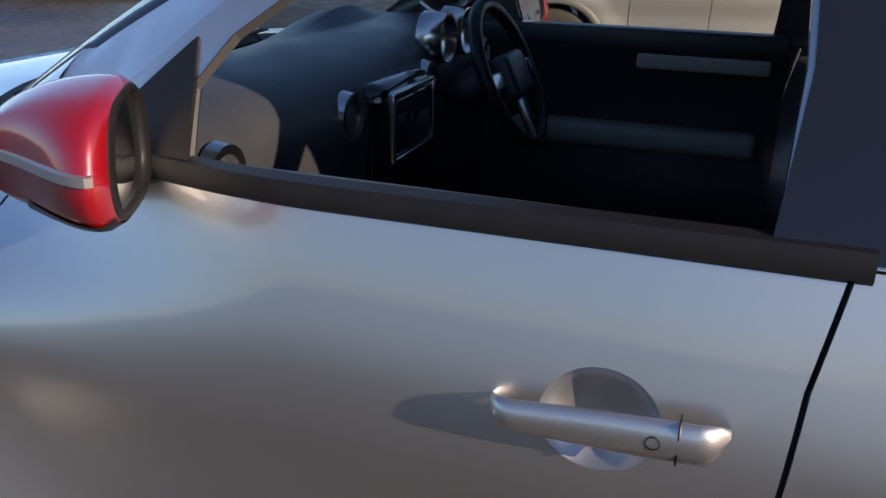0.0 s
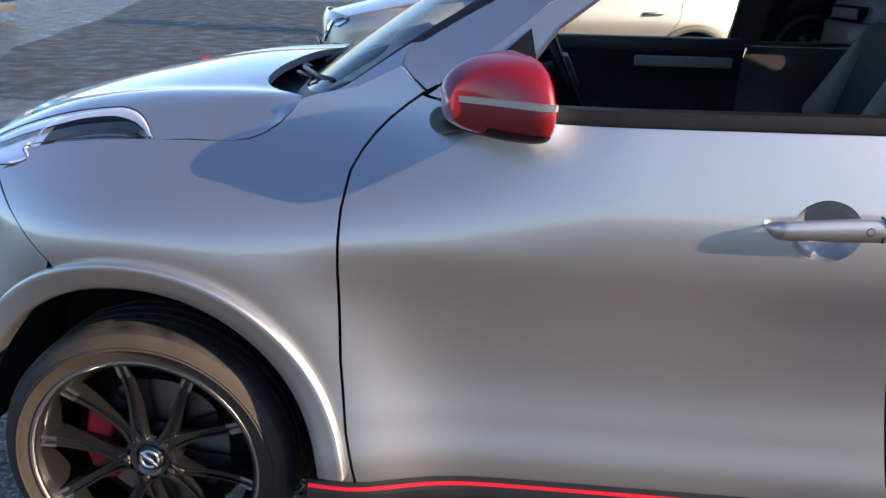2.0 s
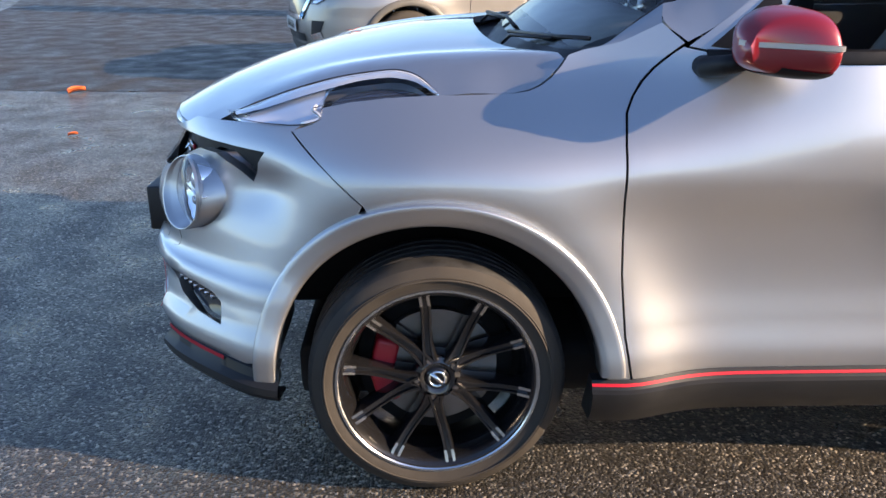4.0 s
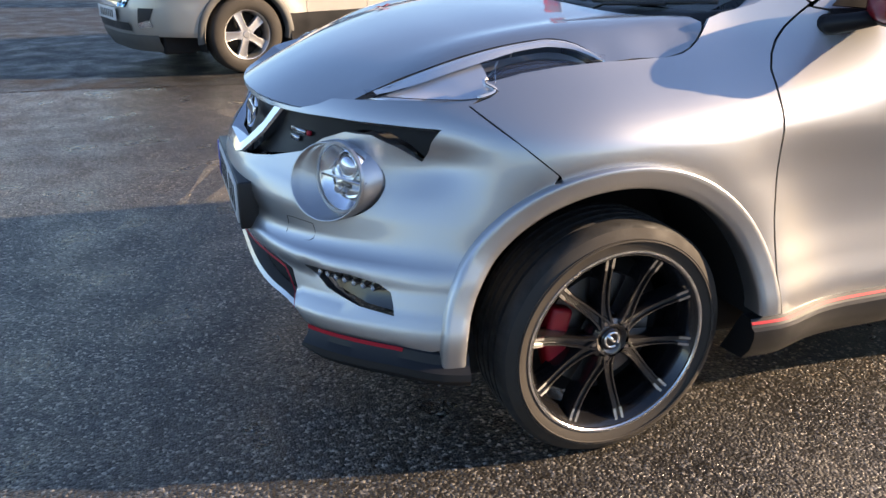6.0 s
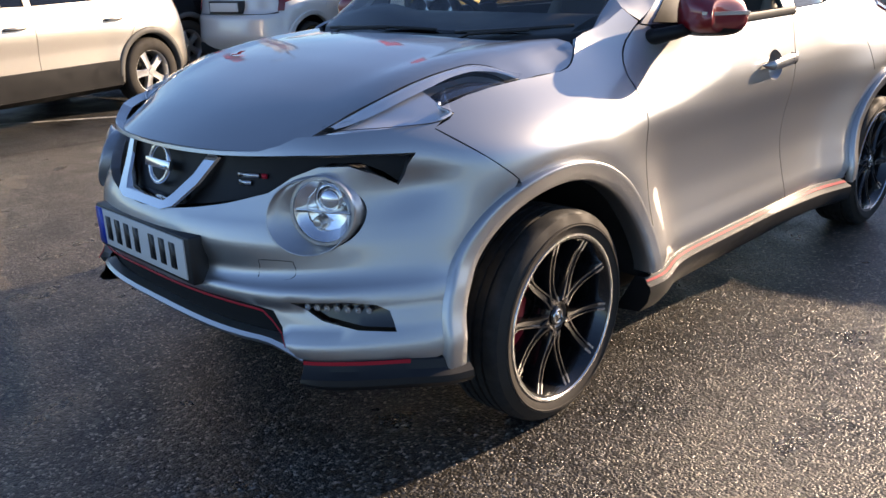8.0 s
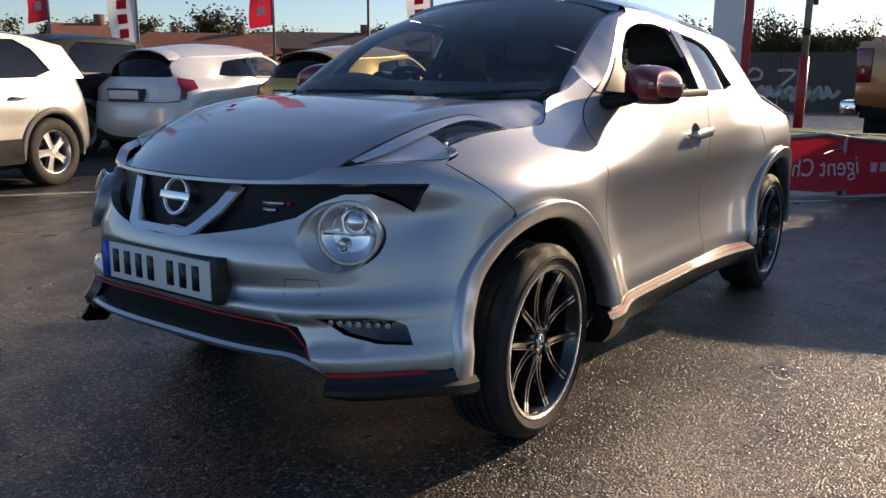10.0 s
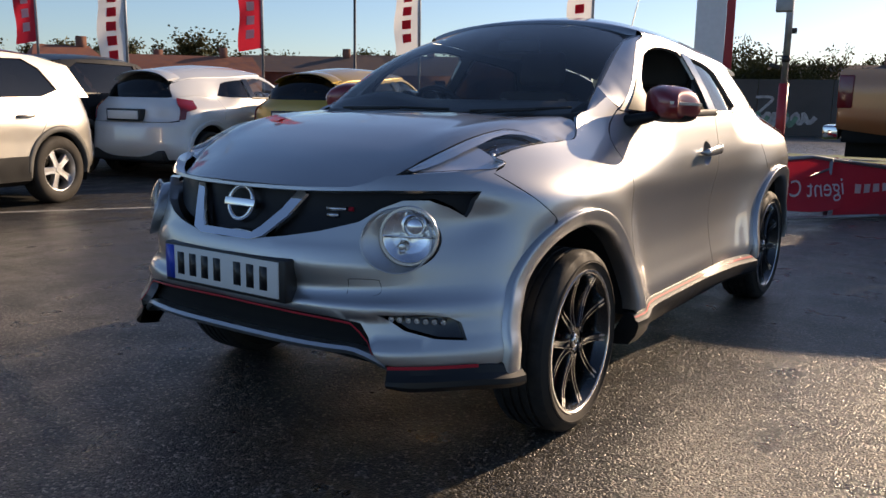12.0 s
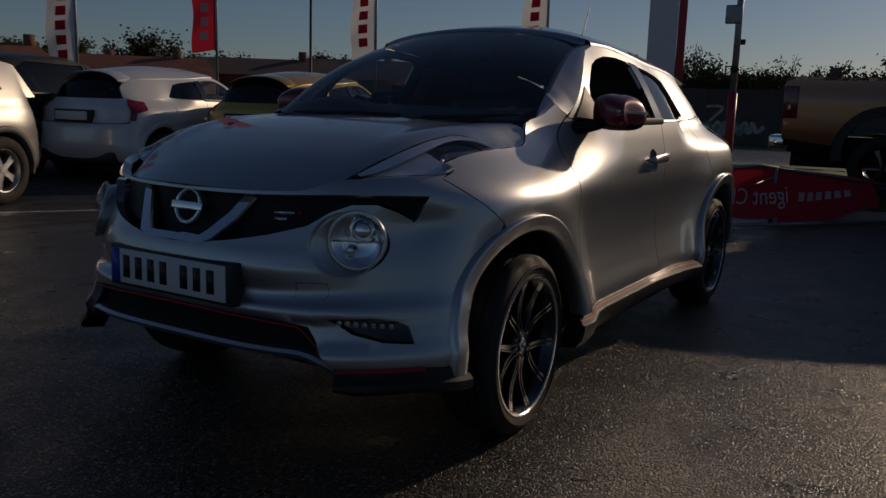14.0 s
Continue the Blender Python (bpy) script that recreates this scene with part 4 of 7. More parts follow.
    for i, (a, b) in enumerate(zip(e3, fo)):
        bend = (wing_top[-1].lerp(inner[-1], 0.15) - e3[0].lerp(fo[0], 0.5) + Vector((-0.004, 0, -0.002))) * max(0.0, 1 - i / 6)
        rows.append([a.lerp(b, k / 4) + (Vector((0.3, 0.6, 0.7)) * 0.006 * min(1, i / 6) + bend) * math.sin(math.pi * k / 4) for k in range(5)])
    both("pillar", grid(rows), paint, folded=False)
    # roof
    xs = [-1.03 - 0.075 * i for i in range(25)]
    rows = []
    for x in xs:
        gy = gutter(x)
        row = []
        for k in range(-12, 13):
            y = gy * k / 12
            xx = x - 0.065 * (abs(k) / 12) ** 2 if x > -1.2 else x
            row.append(on_roof(xx, y))
        rows.append(row)
    # the roof's leading edge turns down to the windscreen
    front_row = []
    for _, y, z in rows[0]:
        q = min(abs(y), ws_top[-1].y)
        i = next(k for k in range(len(ws_top) - 1) if q <= ws_top[k + 1].y + 1e-6)
        p = ws_top[i].lerp(ws_top[i + 1], (q - ws_top[i].y) / (ws_top[i + 1].y - ws_top[i].y))
        front_row.append((p.x + 0.004, y, p.z - 0.003))
    rows.insert(0, front_row)
    part("roof", orient(grid(rows), (0, 0, 1)), paint, car)
    rows = []
    for x in xs:
        xx = x - 0.065 if x > -1.2 else x
        a = Vector(on_roof(xx, gutter(xx)))
        b = Vector(on_house(xx, frame_top(xx)))
        rows.append([a.lerp(b, k / 4) + Vector((0, 0.004, 0.003)) * math.sin(math.pi * k / 4) for k in range(5)])
    both("roof_side", orient(grid(rows), (0, 1, 0.5)), paint, folded=False)
    # side glass, waist trim, black centre post
    for nm, win in (("front_side_glass", front_win), ("rear_side_glass", rear_win)):
        bm = orient(sheet(win, lambda x, z: tuple(Vector(on_house(x, z)) - Vector((0, 0.012, 0))), 0.06), (0, 1, 0))
        for sgn in (1, -1):
            if ours and nm.startswith("front") and sgn > 0:
                continue
            g = part(nm, bm.copy() if sgn > 0 else mirror_y(bm), M_GLASS if nm.startswith("front") else M_TINT, car)
            g.visible_shadow = False
        bm.free()
        rows = [[Vector(on_house(p[0], p[1])) + Vector((0, o, 0)) for o in (0.003, -0.02)] for p in resample([Vector(q) for q in win], 0.03)]
        both("window_seal", grid([[r[0] for r in rows], [r[1] for r in rows]], close_v=True), M_TRIM, folded=False)
    post = [(-1.452, 1.095), (-1.468, 1.25), (-1.460, 1.374), (-1.577, 1.362), (-1.568, 1.25), (-1.556, 1.095)]
    both("centre_post", sheet(post, lambda x, z: tuple(Vector(on_house(x, z)) + Vector((0, 0.004, 0))), 0.03), M_GLOSS_BLACK, "gloss black centre post", lip=0.006)
    rows = []
    for i in range(41):
        x = -0.62 - 0.92 * i / 40
        y = side_y(x, 1.085)
        z = 1.080 + 0.008 * i / 40
        rows.append([(x, y - 0.02, z + 0.022), (x, y + 0.003, z + 0.020), (x, y + 0.008, z + 0.008), (x, y + 0.008, z - 0.006), (x, y + 0.001, z - 0.012)])
    both("waist_trim", orient(sharpen(grid(rows), 30), (0, 1, 0)), M_TRIM, "black waist moulding", folded=False)
    sail = [(-0.63, 1.108), (-0.72, 1.185), (-0.778, 1.235), (-0.79, 1.18), (-0.803, 1.094)]
    both("mirror_base", sheet(sail, lambda x, z: tuple(Vector(on_house(x, z)) + Vector((0, 0.004, 0))), 0.03), M_TRIM, lip=0.006)
    # door mirrors
    for sgn in (1, -1):
        f = (lambda b: b) if sgn > 0 else mirror_y
        cy, cz, cx = 0.882, 1.126, -0.716
        turn = Matrix.Translation((cx, cy, cz)) @ Matrix.Rotation(radians(27), 4, 'Z') @ Matrix.Translation((-cx, -cy, -cz))
        rows = []
        nx = 16
        for i in range(nx + 1):
            t = i / nx
            x = cx + 0.078 - 0.156 * t
            k = (1 - (1 - min(t * 1.12, 1.0)) ** 2.0) ** 0.62 if t < 0.9 else 1.0 - 0.10 * ((t - 0.9) / 0.1) ** 2
            row = []
            for a in [2 * math.pi * j / 40 for j in range(40)]:
                ca, sa = math.cos(a), math.sin(a)
                e = 2 / 3.0
                yy = 0.110 * math.copysign(abs(ca) ** e, ca) * (k ** 3.0 if ca > 0 else k)
                zz = (0.076 if sa > 0 else 0.068) * math.copysign(abs(sa) ** e, sa) * (k if sa > 0 else k ** 0.55)
                yy *= 1 - 0.16 * (zz / 0.08 > 0) * (zz / 0.08) * (1 if ca > 0 else 0.2)
                zz += 0.012 * (-yy / 0.11) * (zz > 0)
                row.append((x + 0.040 * (-yy / 0.11) * (1 - t), cy + yy, cz + zz + 0.006 * (1 - t)))
            rows.append(row)
        bm = grid(rows, close_v=True)
        bm.faces.new(list(bm.verts)[:40][::-1])
        bmesh.ops.recalc_face_normals(bm, faces=bm.faces[:])
        mr = part("door_mirror", f(moved(bm, turn)), M_RED if ours else paint, car, "red door mirror shell with a clear indicator strip" if ours else "")
        last = rows[-1]
        c = Vector((last[0][0], cy, cz))
        rim = [[Vector(p) for p in last], [Vector(p) * 0.92 + c * 0.08 + Vector((-0.006, 0, 0)) for p in last], [Vector(p) * 0.86 + c * 0.14 + Vector((0.004, 0, 0)) for p in last], [c + Vector((0.006, 0, 0)) for p in last]]
        part("glass", f(moved(orient(grid(rim[2:], close_v=True), (-1, 0, 0)), turn)), M_MIRROR, mr, "mirror glass")
        part("bezel", f(moved(orient(grid(rim[:3], close_v=True), (-1, 0, 0)), turn)), M_TRIM, mr)
        outer = [Vector(rows[i][0]) + Vector((0, 0.001, 0.002)) for i in range(15, 2, -1)]
        front = [Vector(rows[2][0]).lerp(Vector(rows[2][20]), k / 6) + Vector((0.001 + 0.012 * math.sin(math.pi * k / 6), 0, 0.002)) for k in range(1, 5)]
        line = outer + front
        st = []
        for p in line:
            d = Vector((p.x - cx + 0.05, p.y - cy, 0)).normalized()
            st.append([p + Vector((0, 0, 0.0065)) - d * 0.003, p + d * 0.003 + Vector((0, 0, 0.005)), p + d * 0.003 - Vector((0, 0, 0.005)), p - Vector((0, 0, 0.0065)) - d * 0.003])
        part("indicator", f(moved(orient(sharpen(grid(st), 30), (0.5, 1, 0)), turn)), M_ALLOY_SILVER, mr, "clear indicator strip")
        foot = tube([(cx + 0.100, side_y(cx + 0.100, 1.06) - 0.02, 1.060), (cx + 0.095, side_y(cx + 0.100, 1.06) + 0.015, 1.064), (cx + 0.075, cy - 0.085, 1.076), (cx + 0.045, cy - 0.05, 1.088)], lambda t: 0.028 - 0.008 * t, 14)
        part("foot", f(foot), M_TRIM, mr, "black mirror foot")
        low = [[Vector(rows[i][j]) + Vector((0, 0, -0.0022)) + Vector((0, 0.0015 * math.cos(2 * math.pi * j / 40), 0)) for j in range(24, 37)] for i in range(5, 17)]
        part("lower_edge", f(moved(orient(grid(low), (0, 0, -1)), turn)), M_TRIM, mr)
    # cowl and wipers
    rows = []
    for a in ws_low:
        q = min(1.0, abs(a.y) / 0.65)
        b = Vector((a.x + 0.125 - 0.07 * q, a.y * (1 - 0.03 * q), a.z - 0.035))
        rows.append([a + Vector((-0.03, 0, 0.006)), a + Vector((0.004, 0, -0.002)), a.lerp(b, 0.5) + Vector((0, 0, -0.030)), b + Vector((0.0, 0, -0.012)), b + Vector((0.03, 0, -0.006))])
    half = [[Vector((p.x, -p.y, p.z)) for p in r] for r in rows[:0:-1]]
    part("cowl", orient(grid(half + rows), (0, 0, 1)), M_BLACK, car, "black scuttle panel")
    for pts_ in (((-0.20, 0.22, 1.058), (-0.215, 0.30, 1.088), (-0.30, 0.48, 1.100), (-0.375, 0.60, 1.112)), ((-0.18, -0.40, 1.058), (-0.20, -0.34, 1.088), (-0.235, -0.12, 1.095), (-0.245, 0.12, 1.095))):
        w = part("wiper", tube(pts_[:3], 0.005, 6), M_BLACK, car)
        part("blade", tube([Vector(pts_[1]) + Vector((0.0, -0.06, 0.004)), Vector(pts_[2]) + Vector((-0.01, 0, 0.004)), pts_[3]], 0.006, 6), M_BLACK, w)
    if ours:
        part("aerial", tube([(-2.50, -0.08, 1.48), (-2.51, -0.08, 1.51), (-2.66, -0.08, 1.80)], lambda t: 0.006 - 0.004 * t, 6), M_BLACK, car)
    # tail
    part("rear_bumper", fold(sheet([(-0.72, 0.27), (0.72, 0.27), (0.72, 0.78), (0.45, 0.76), (-0.45, 0.76), (-0.72, 0.78)], on_tail, 0.05, aspect=1.3), 0.02, (-1, 0, 0)), paint, car)
    part("tailgate", fold(sheet([(-0.45, 0.77), (0.45, 0.77), (0.60, 0.79), (0.62, 1.085), (-0.62, 1.085), (-0.60, 0.79)], on_tail, 0.05, aspect=1.3), 0.02, (-1, 0, 0)), paint, car)
    rw_low = [on_tail(0.62 * k / 8, 1.09) for k in range(-8, 9)]
    rw_top = [(-2.80 - 0.02 * (k / 8) ** 2, 0.44 * k / 8, 1.425 - 0.10 * (k / 8) ** 2) for k in range(-8, 9)]
    g = part("rear_window", orient(flat_sheet_between(rw_low, rw_top, 0.04, 8, Vector((-1, 0, 0.4))), (-1, 0, 0.5)), M_TINT, car)
    for sgn in (1, -1):
        b = sheet([(0.60, 0.80), (0.64, 1.0), (0.70, 1.085), (0.95, 1.05), (0.90, 0.95), (0.72, 0.90), (0.70, 0.80)], lambda s, z: tuple(Vector(on_tail(s, z)) * 1.003 - Vector((0.008, -0.004, 0))), 0.04, aspect=1.3)
        fold(b, 0.02, (-1, 0.3, 0))
        part("tail_lamp", b if sgn > 0 else mirror_y(b), M_REDLAMP, car, "red boomerang tail lamp")
        b = orient(grid([[on_tail(0.62, 1.09), Vector(on_house(-2.95, 1.10))], [Vector((-2.81, 0.44, 1.325)), Vector(on_house(-2.86, 1.275))]]), (-1, 1, 0))
        part("rear_pillar", b if sgn > 0 else mirror_y(b), paint, car)
    rows = []
    for k in range(-14, 15):
        y = 0.475 * k / 14
        e = 0.10 * (abs(k) / 14) ** 2.4 + 0.02 * (abs(k) / 14) ** 8
        rows.append([(-2.66, y, 1.462 - e), (-2.70, y, 1.474 - e), (-2.80, y, 1.464 - e), (-2.915, y, 1.446 - e), (-2.93, y, 1.438 - e), (-2.915, y, 1.428 - e), (-2.78, y, 1.428 - e), (-2.66, y, 1.435 - e)])
    sp = grid(rows, close_v=True)
    sp.verts.ensure_lookup_table()
    sp.faces.new([sp.verts[i] for i in range(8)])
    sp.faces.new([sp.verts[i] for i in range(28 * 8, 29 * 8)][::-1])
    bmesh.ops.recalc_face_normals(sp, faces=sp.faces[:])
    part("spoiler", sharpen(sp, 40), paint, car, "roof spoiler")
    part("plate_recess", box(-3.262, -3.15, -0.30, 0.30, 0.775, 0.935, 0.01), M_BLACK, car, "dark plate recess")
    part("rear_plate", box(-3.222 - 0.06, -3.222 - 0.03, -0.26, 0.26, 0.80, 0.91, 0.002), M_PLATE, car, "pale rear plate with no marks")
    part("lower_valance", box(-3.22, -2.9, -0.62, 0.62, 0.24, 0.40, 0.03), M_BLACK, car)
    # wheels
    for x, sgn, steer in ((0, 1, 2), (0, -1, 2), (-BASE, 1, 0), (-BASE, -1, 0)):
        sport_wheel(car, pose(x, sgn * 0.760, 0.319, 0, 0, (0 if sgn > 0 else 180) + (steer if x == 0 else 0)))


def interior(car):
    """Dashboard, seats, steering wheel (right-hand drive) and linings of the crossover."""
    prof = [(-0.34, 1.085), (-0.46, 1.130), (-0.58, 1.130), (-0.67, 1.10), (-0.71, 1.03), (-0.70, 0.88), (-0.68, 0.60)]
    rows = []
    for i in range(31):
        y = -0.60 + 1.20 * i / 30
        h = 0.045 * math.exp(-((y + 0.36) / 0.2) ** 2)
        rows.append([(x - 0.03 * math.cos(y * 2.0) * (k > 2), y * (1 + 0.17 * ease((-0.55 - x) / 0.15)), z + h * (1 if 0 < k < 4 else 0)) for k, (x, z) in enumerate(spline([p + (0,) for p in prof], 4) and [(q.x, q.y) for q in spline([Vector(p) for p in prof], 4)])])
    d = part("dashboard", orient(grid(rows), (-1, 0, 1)), M_INTERIOR, car, "dark soft-touch dashboard")
    part("console_tower", box(-0.775, -0.68, -0.13, 0.13, 0.70, 1.075, 0.035, 3), M_GLOSS_BLACK, d)
    part("screen", box(-0.783, -0.774, -0.09, 0.09, 0.935, 1.045, 0.004), M_LAMP_DARK, d, "dark touch screen")
    for z_ in (0.925, 1.055):
        part("surround", box(-0.785, -0.772, -0.10, 0.10, z_ - 0.005, z_ + 0.005, 0.003), M_ALU, d, "silver screen surround")
    for y_ in (-0.105, 0.105):
        part("surround", box(-0.785, -0.772, y_ - 0.004, y_ + 0.004, 0.92, 1.06, 0.003), M_ALU, d, "silver screen surround")
    for y in (-0.20, 0.20, 0.60, -0.62):
        part("air_vent", moved(sharpen(lathe([(0.028, 0), (0.030, -0.02), (0.044, -0.022), (0.048, 0.0)], 28, 'x')), Matrix.Translation((-0.722, y, 1.03))), M_ALU, d, "round vent with a silver ring")
    for y in (-0.29, -0.43):
        part("dial", moved(lathe([(0.0, -0.01), (0.05, -0.01), (0.052, -0.03), (0.058, -0.03), (0.058, 0.03)], 28, 'x'), Matrix.Translation((-0.72, y, 1.115))), M_ALU, d)
    tilt = Matrix.Translation((-0.88, -0.36, 1.03)) @ Matrix.Rotation(radians(25), 4, 'Y')
    st = part("steering_wheel", moved(lathe([(0.170 + 0.016 * math.cos(a), 0.016 * math.sin(a)) for a in [2 * math.pi * k / 12 for k in range(13)]], 48, 'x'), tilt), M_TRIM, car, "black leather steering wheel")
    part("boss", moved(box(-0.03, 0.02, -0.07, 0.07, -0.06, 0.05, 0.02, 3), tilt), M_INTERIOR, st)
    for a in (0, 180, 270):
        part("spoke", moved(box(-0.012, 0.008, 0.05, 0.165, -0.02, 0.02, 0.006), tilt @ Matrix.Rotation(radians(a), 4, 'X')), M_ALU, st, "silver spoke")
    part("column", tube([(-0.68, -0.36, 0.96), (-0.86, -0.36, 1.02)], 0.045, 12), M_INTERIOR, st)
    for y in (0.37, -0.37):
        s = part("front_seat", box(-1.78, -1.25, y - 0.25, y + 0.25, 0.42, 0.62, 0.07, 3), M_FABRIC, car, "dark fabric bucket seat with pale side panels")
        back = moved(box(-0.07, 0.07, -0.25, 0.25, 0.0, 0.62, 0.06, 3), Matrix.Translation((-1.76, y, 0.58)) @ Matrix.Rotation(radians(-14), 4, 'Y'))
        part("backrest", back, M_FABRIC, s)
        part("headrest", moved(box(-0.05, 0.05, -0.14, 0.14, 0.0, 0.20, 0.045, 3), Matrix.Translation((-1.93, y, 1.22)) @ Matrix.Rotation(radians(-8), 4, 'Y')), M_FABRIC, s)
        for sg in (1, -1):
            part("bolster", moved(tube([(0.05, sg * 0.21, 0.08), (0.09, sg * 0.225, 0.3), (0.05, sg * 0.19, 0.56)], lambda t: 0.03 + 0.03 * math.sin(math.pi * t), 10), Matrix.Translation((-1.76, y, 0.58)) @ Matrix.Rotation(radians(-14), 4, 'Y')), M_GREY_TRIM, s, "pale side bolster")
    part("rear_bench", joined(box(-2.5, -2.05, -0.62, 0.62, 0.45, 0.62, 0.06, 3), moved(box(-0.07, 0.07, -0.62, 0.62, 0.0, 0.60, 0.05, 3), Matrix.Translation((-2.5, 0, 0.55)) @ Matrix.Rotation(radians(-16), 4, 'Y'))), M_FABRIC, car)
    part("cabin_floor", box(-2.7, -0.5, -0.72, 0.72, 0.34, 0.36), M_INTERIOR, car)
    part("bulkhead", box(-0.62, -0.60, -0.68, 0.68, 0.34, 1.04), M_DARK, car)
    part("console", box(-1.75, -0.85, -0.10, 0.10, 0.36, 0.66, 0.04, 3), M_INTERIOR, car)
    part("gear_lever", joined(tube([(-1.12, 0, 0.66), (-1.10, 0, 0.79)], 0.012, 8), moved(lathe([(0, 0.03), (0.02, 0.025), (0.026, 0.0), (0.018, -0.025), (0, -0.03)], 16, 'z'), Matrix.Translation((-1.10, 0, 0.81)))), M_ALU, car)
    for sgn in (1, -1):
        lin = orient(sheet([(-0.62, 0.40), (-0.62, 1.07), (-1.5, 1.075), (-1.5, 0.40)], lambda x, z: (x, (side_y(x, z) - 0.09), z), 0.08), (0, -1, 0))
        dc = part("door_lining", lin if sgn > 0 else mirror_y(lin), M_INTERIOR, car)
        arm = box(-1.45, -0.80, 0.66, 0.75, 0.80, 0.86, 0.02)
        part("armrest", arm if sgn > 0 else mirror_y(arm), M_GREY_TRIM, dc, "grey armrest")
        ins = box(-1.46, -1.13, 0.675, 0.70, 1.015, 1.052, 0.008)
        part("insert", ins if sgn > 0 else mirror_y(ins), M_GREY_TRIM, dc, "grey cloth insert")
        cap = box(-1.5, -0.70, 0.70, 0.765, 1.062, 1.085 if sgn > 0 else 1.112, 0.008)
        part("sill_cap", cap if sgn > 0 else mirror_y(cap), M_INTERIOR, dc)
    part("headlining", orient(grid([[(x, gutter(x) * 0.97 * k / 6, on_roof(x, gutter(x) * 0.97 * k / 6)[2] - 0.035) for k in range(-6, 7)] for x in (-1.1, -1.5, -2.0, -2.5, -2.85)]), (0, 0, -1)), M_GREY_TRIM, car)
    m = part("rear_view_mirror", box(-1.02, -1.0, -0.11, 0.11, 1.36, 1.42, 0.01), M_TRIM, car)


# ---------- the place ----------
gm = bmesh.new()
bmesh.ops.create_grid(gm, x_segments=40, y_segments=40, size=400)
tagged(finish("ground", gm, M_ASPHALT), "damp grey asphalt forecourt", "ground", kind="structure")

# the parking bays' darker resurfacing, with the parked row's shade put into its tone
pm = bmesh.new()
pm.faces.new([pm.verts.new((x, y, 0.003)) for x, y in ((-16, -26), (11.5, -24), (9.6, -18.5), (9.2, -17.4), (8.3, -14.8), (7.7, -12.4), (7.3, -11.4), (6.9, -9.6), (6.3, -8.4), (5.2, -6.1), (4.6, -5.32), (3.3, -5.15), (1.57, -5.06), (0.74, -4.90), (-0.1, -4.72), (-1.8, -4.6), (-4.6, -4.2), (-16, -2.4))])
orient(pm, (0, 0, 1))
tagged(finish("bay_surface", pm, M_FRESH_SHADE), "darker resurfaced bay asphalt with the parked row's shade in its tone", "road surface", kind="structure")

car_parts = crossover("crossover_car", M_SILVER, "silver compact crossover car with red mirrors on black alloys")
cabin(car_parts[0], car_parts[1], M_SILVER, True)
interior(car_parts[0])


# ---------- other vehicles ----------
def spoke_wheel(parent, m, r=0.345, spokes=5, alloy=None):
    """A silver five-spoke alloy with its tyre; the outer face looks along +y."""
    alloy = alloy or M_ALLOY_SILVER
    rim = r * 0.655
    k = rim / 0.236
    w = part("wheel", moved(sharpen(lathe([(0.225, -0.10), (0.200, -0.02), (0.205, 0.05), (0.222, 0.088), (0.238, 0.092), (0.236, 0.07), (0.228, -0.10)], 48), 40), Matrix.Diagonal((k, 1, k, 1))), alloy, parent)
    w.matrix_local = m
    part("tyre", tyre_mesh(r, 0.215, rim), M_RUBBER, w)
    for i in range(spokes):
        rows = []
        base = 2 * math.pi * i / spokes + 1.2
        for j in range(9):
            t = j / 8
            rad = 0.03 + (rim - 0.035) * t
            c, n = Vector((rad * math.cos(base), 0.065 - 0.01 * t, rad * math.sin(base))), Vector((-math.sin(base), 0, math.cos(base)))
            hw = 0.024 + 0.026 * t ** 1.5 + 0.02 * (1 - t) ** 4
            rows.append([c + n * p + Vector((0, q, 0)) for p, q in ((-hw, -0.05), (-hw, -0.004), (-hw * 0.85, 0), (0, -0.004), (hw * 0.85, 0), (hw, -0.004), (hw, -0.05))])
        part("spoke", orient(sharpen(grid(rows), 30), (0, 1, 0)), alloy, w)
    part("hub", sharpen(lathe([(0.0, 0.067), (0.028, 0.066), (0.034, 0.06), (0.06, 0.062), (0.07, 0.05), (0.07, 0.0)], 28)), alloy, w)
    part("backing", lathe([(0.0, -0.03), (0.19, -0.03), (0.19, -0.06)], 28), M_DARK, w)
    return w


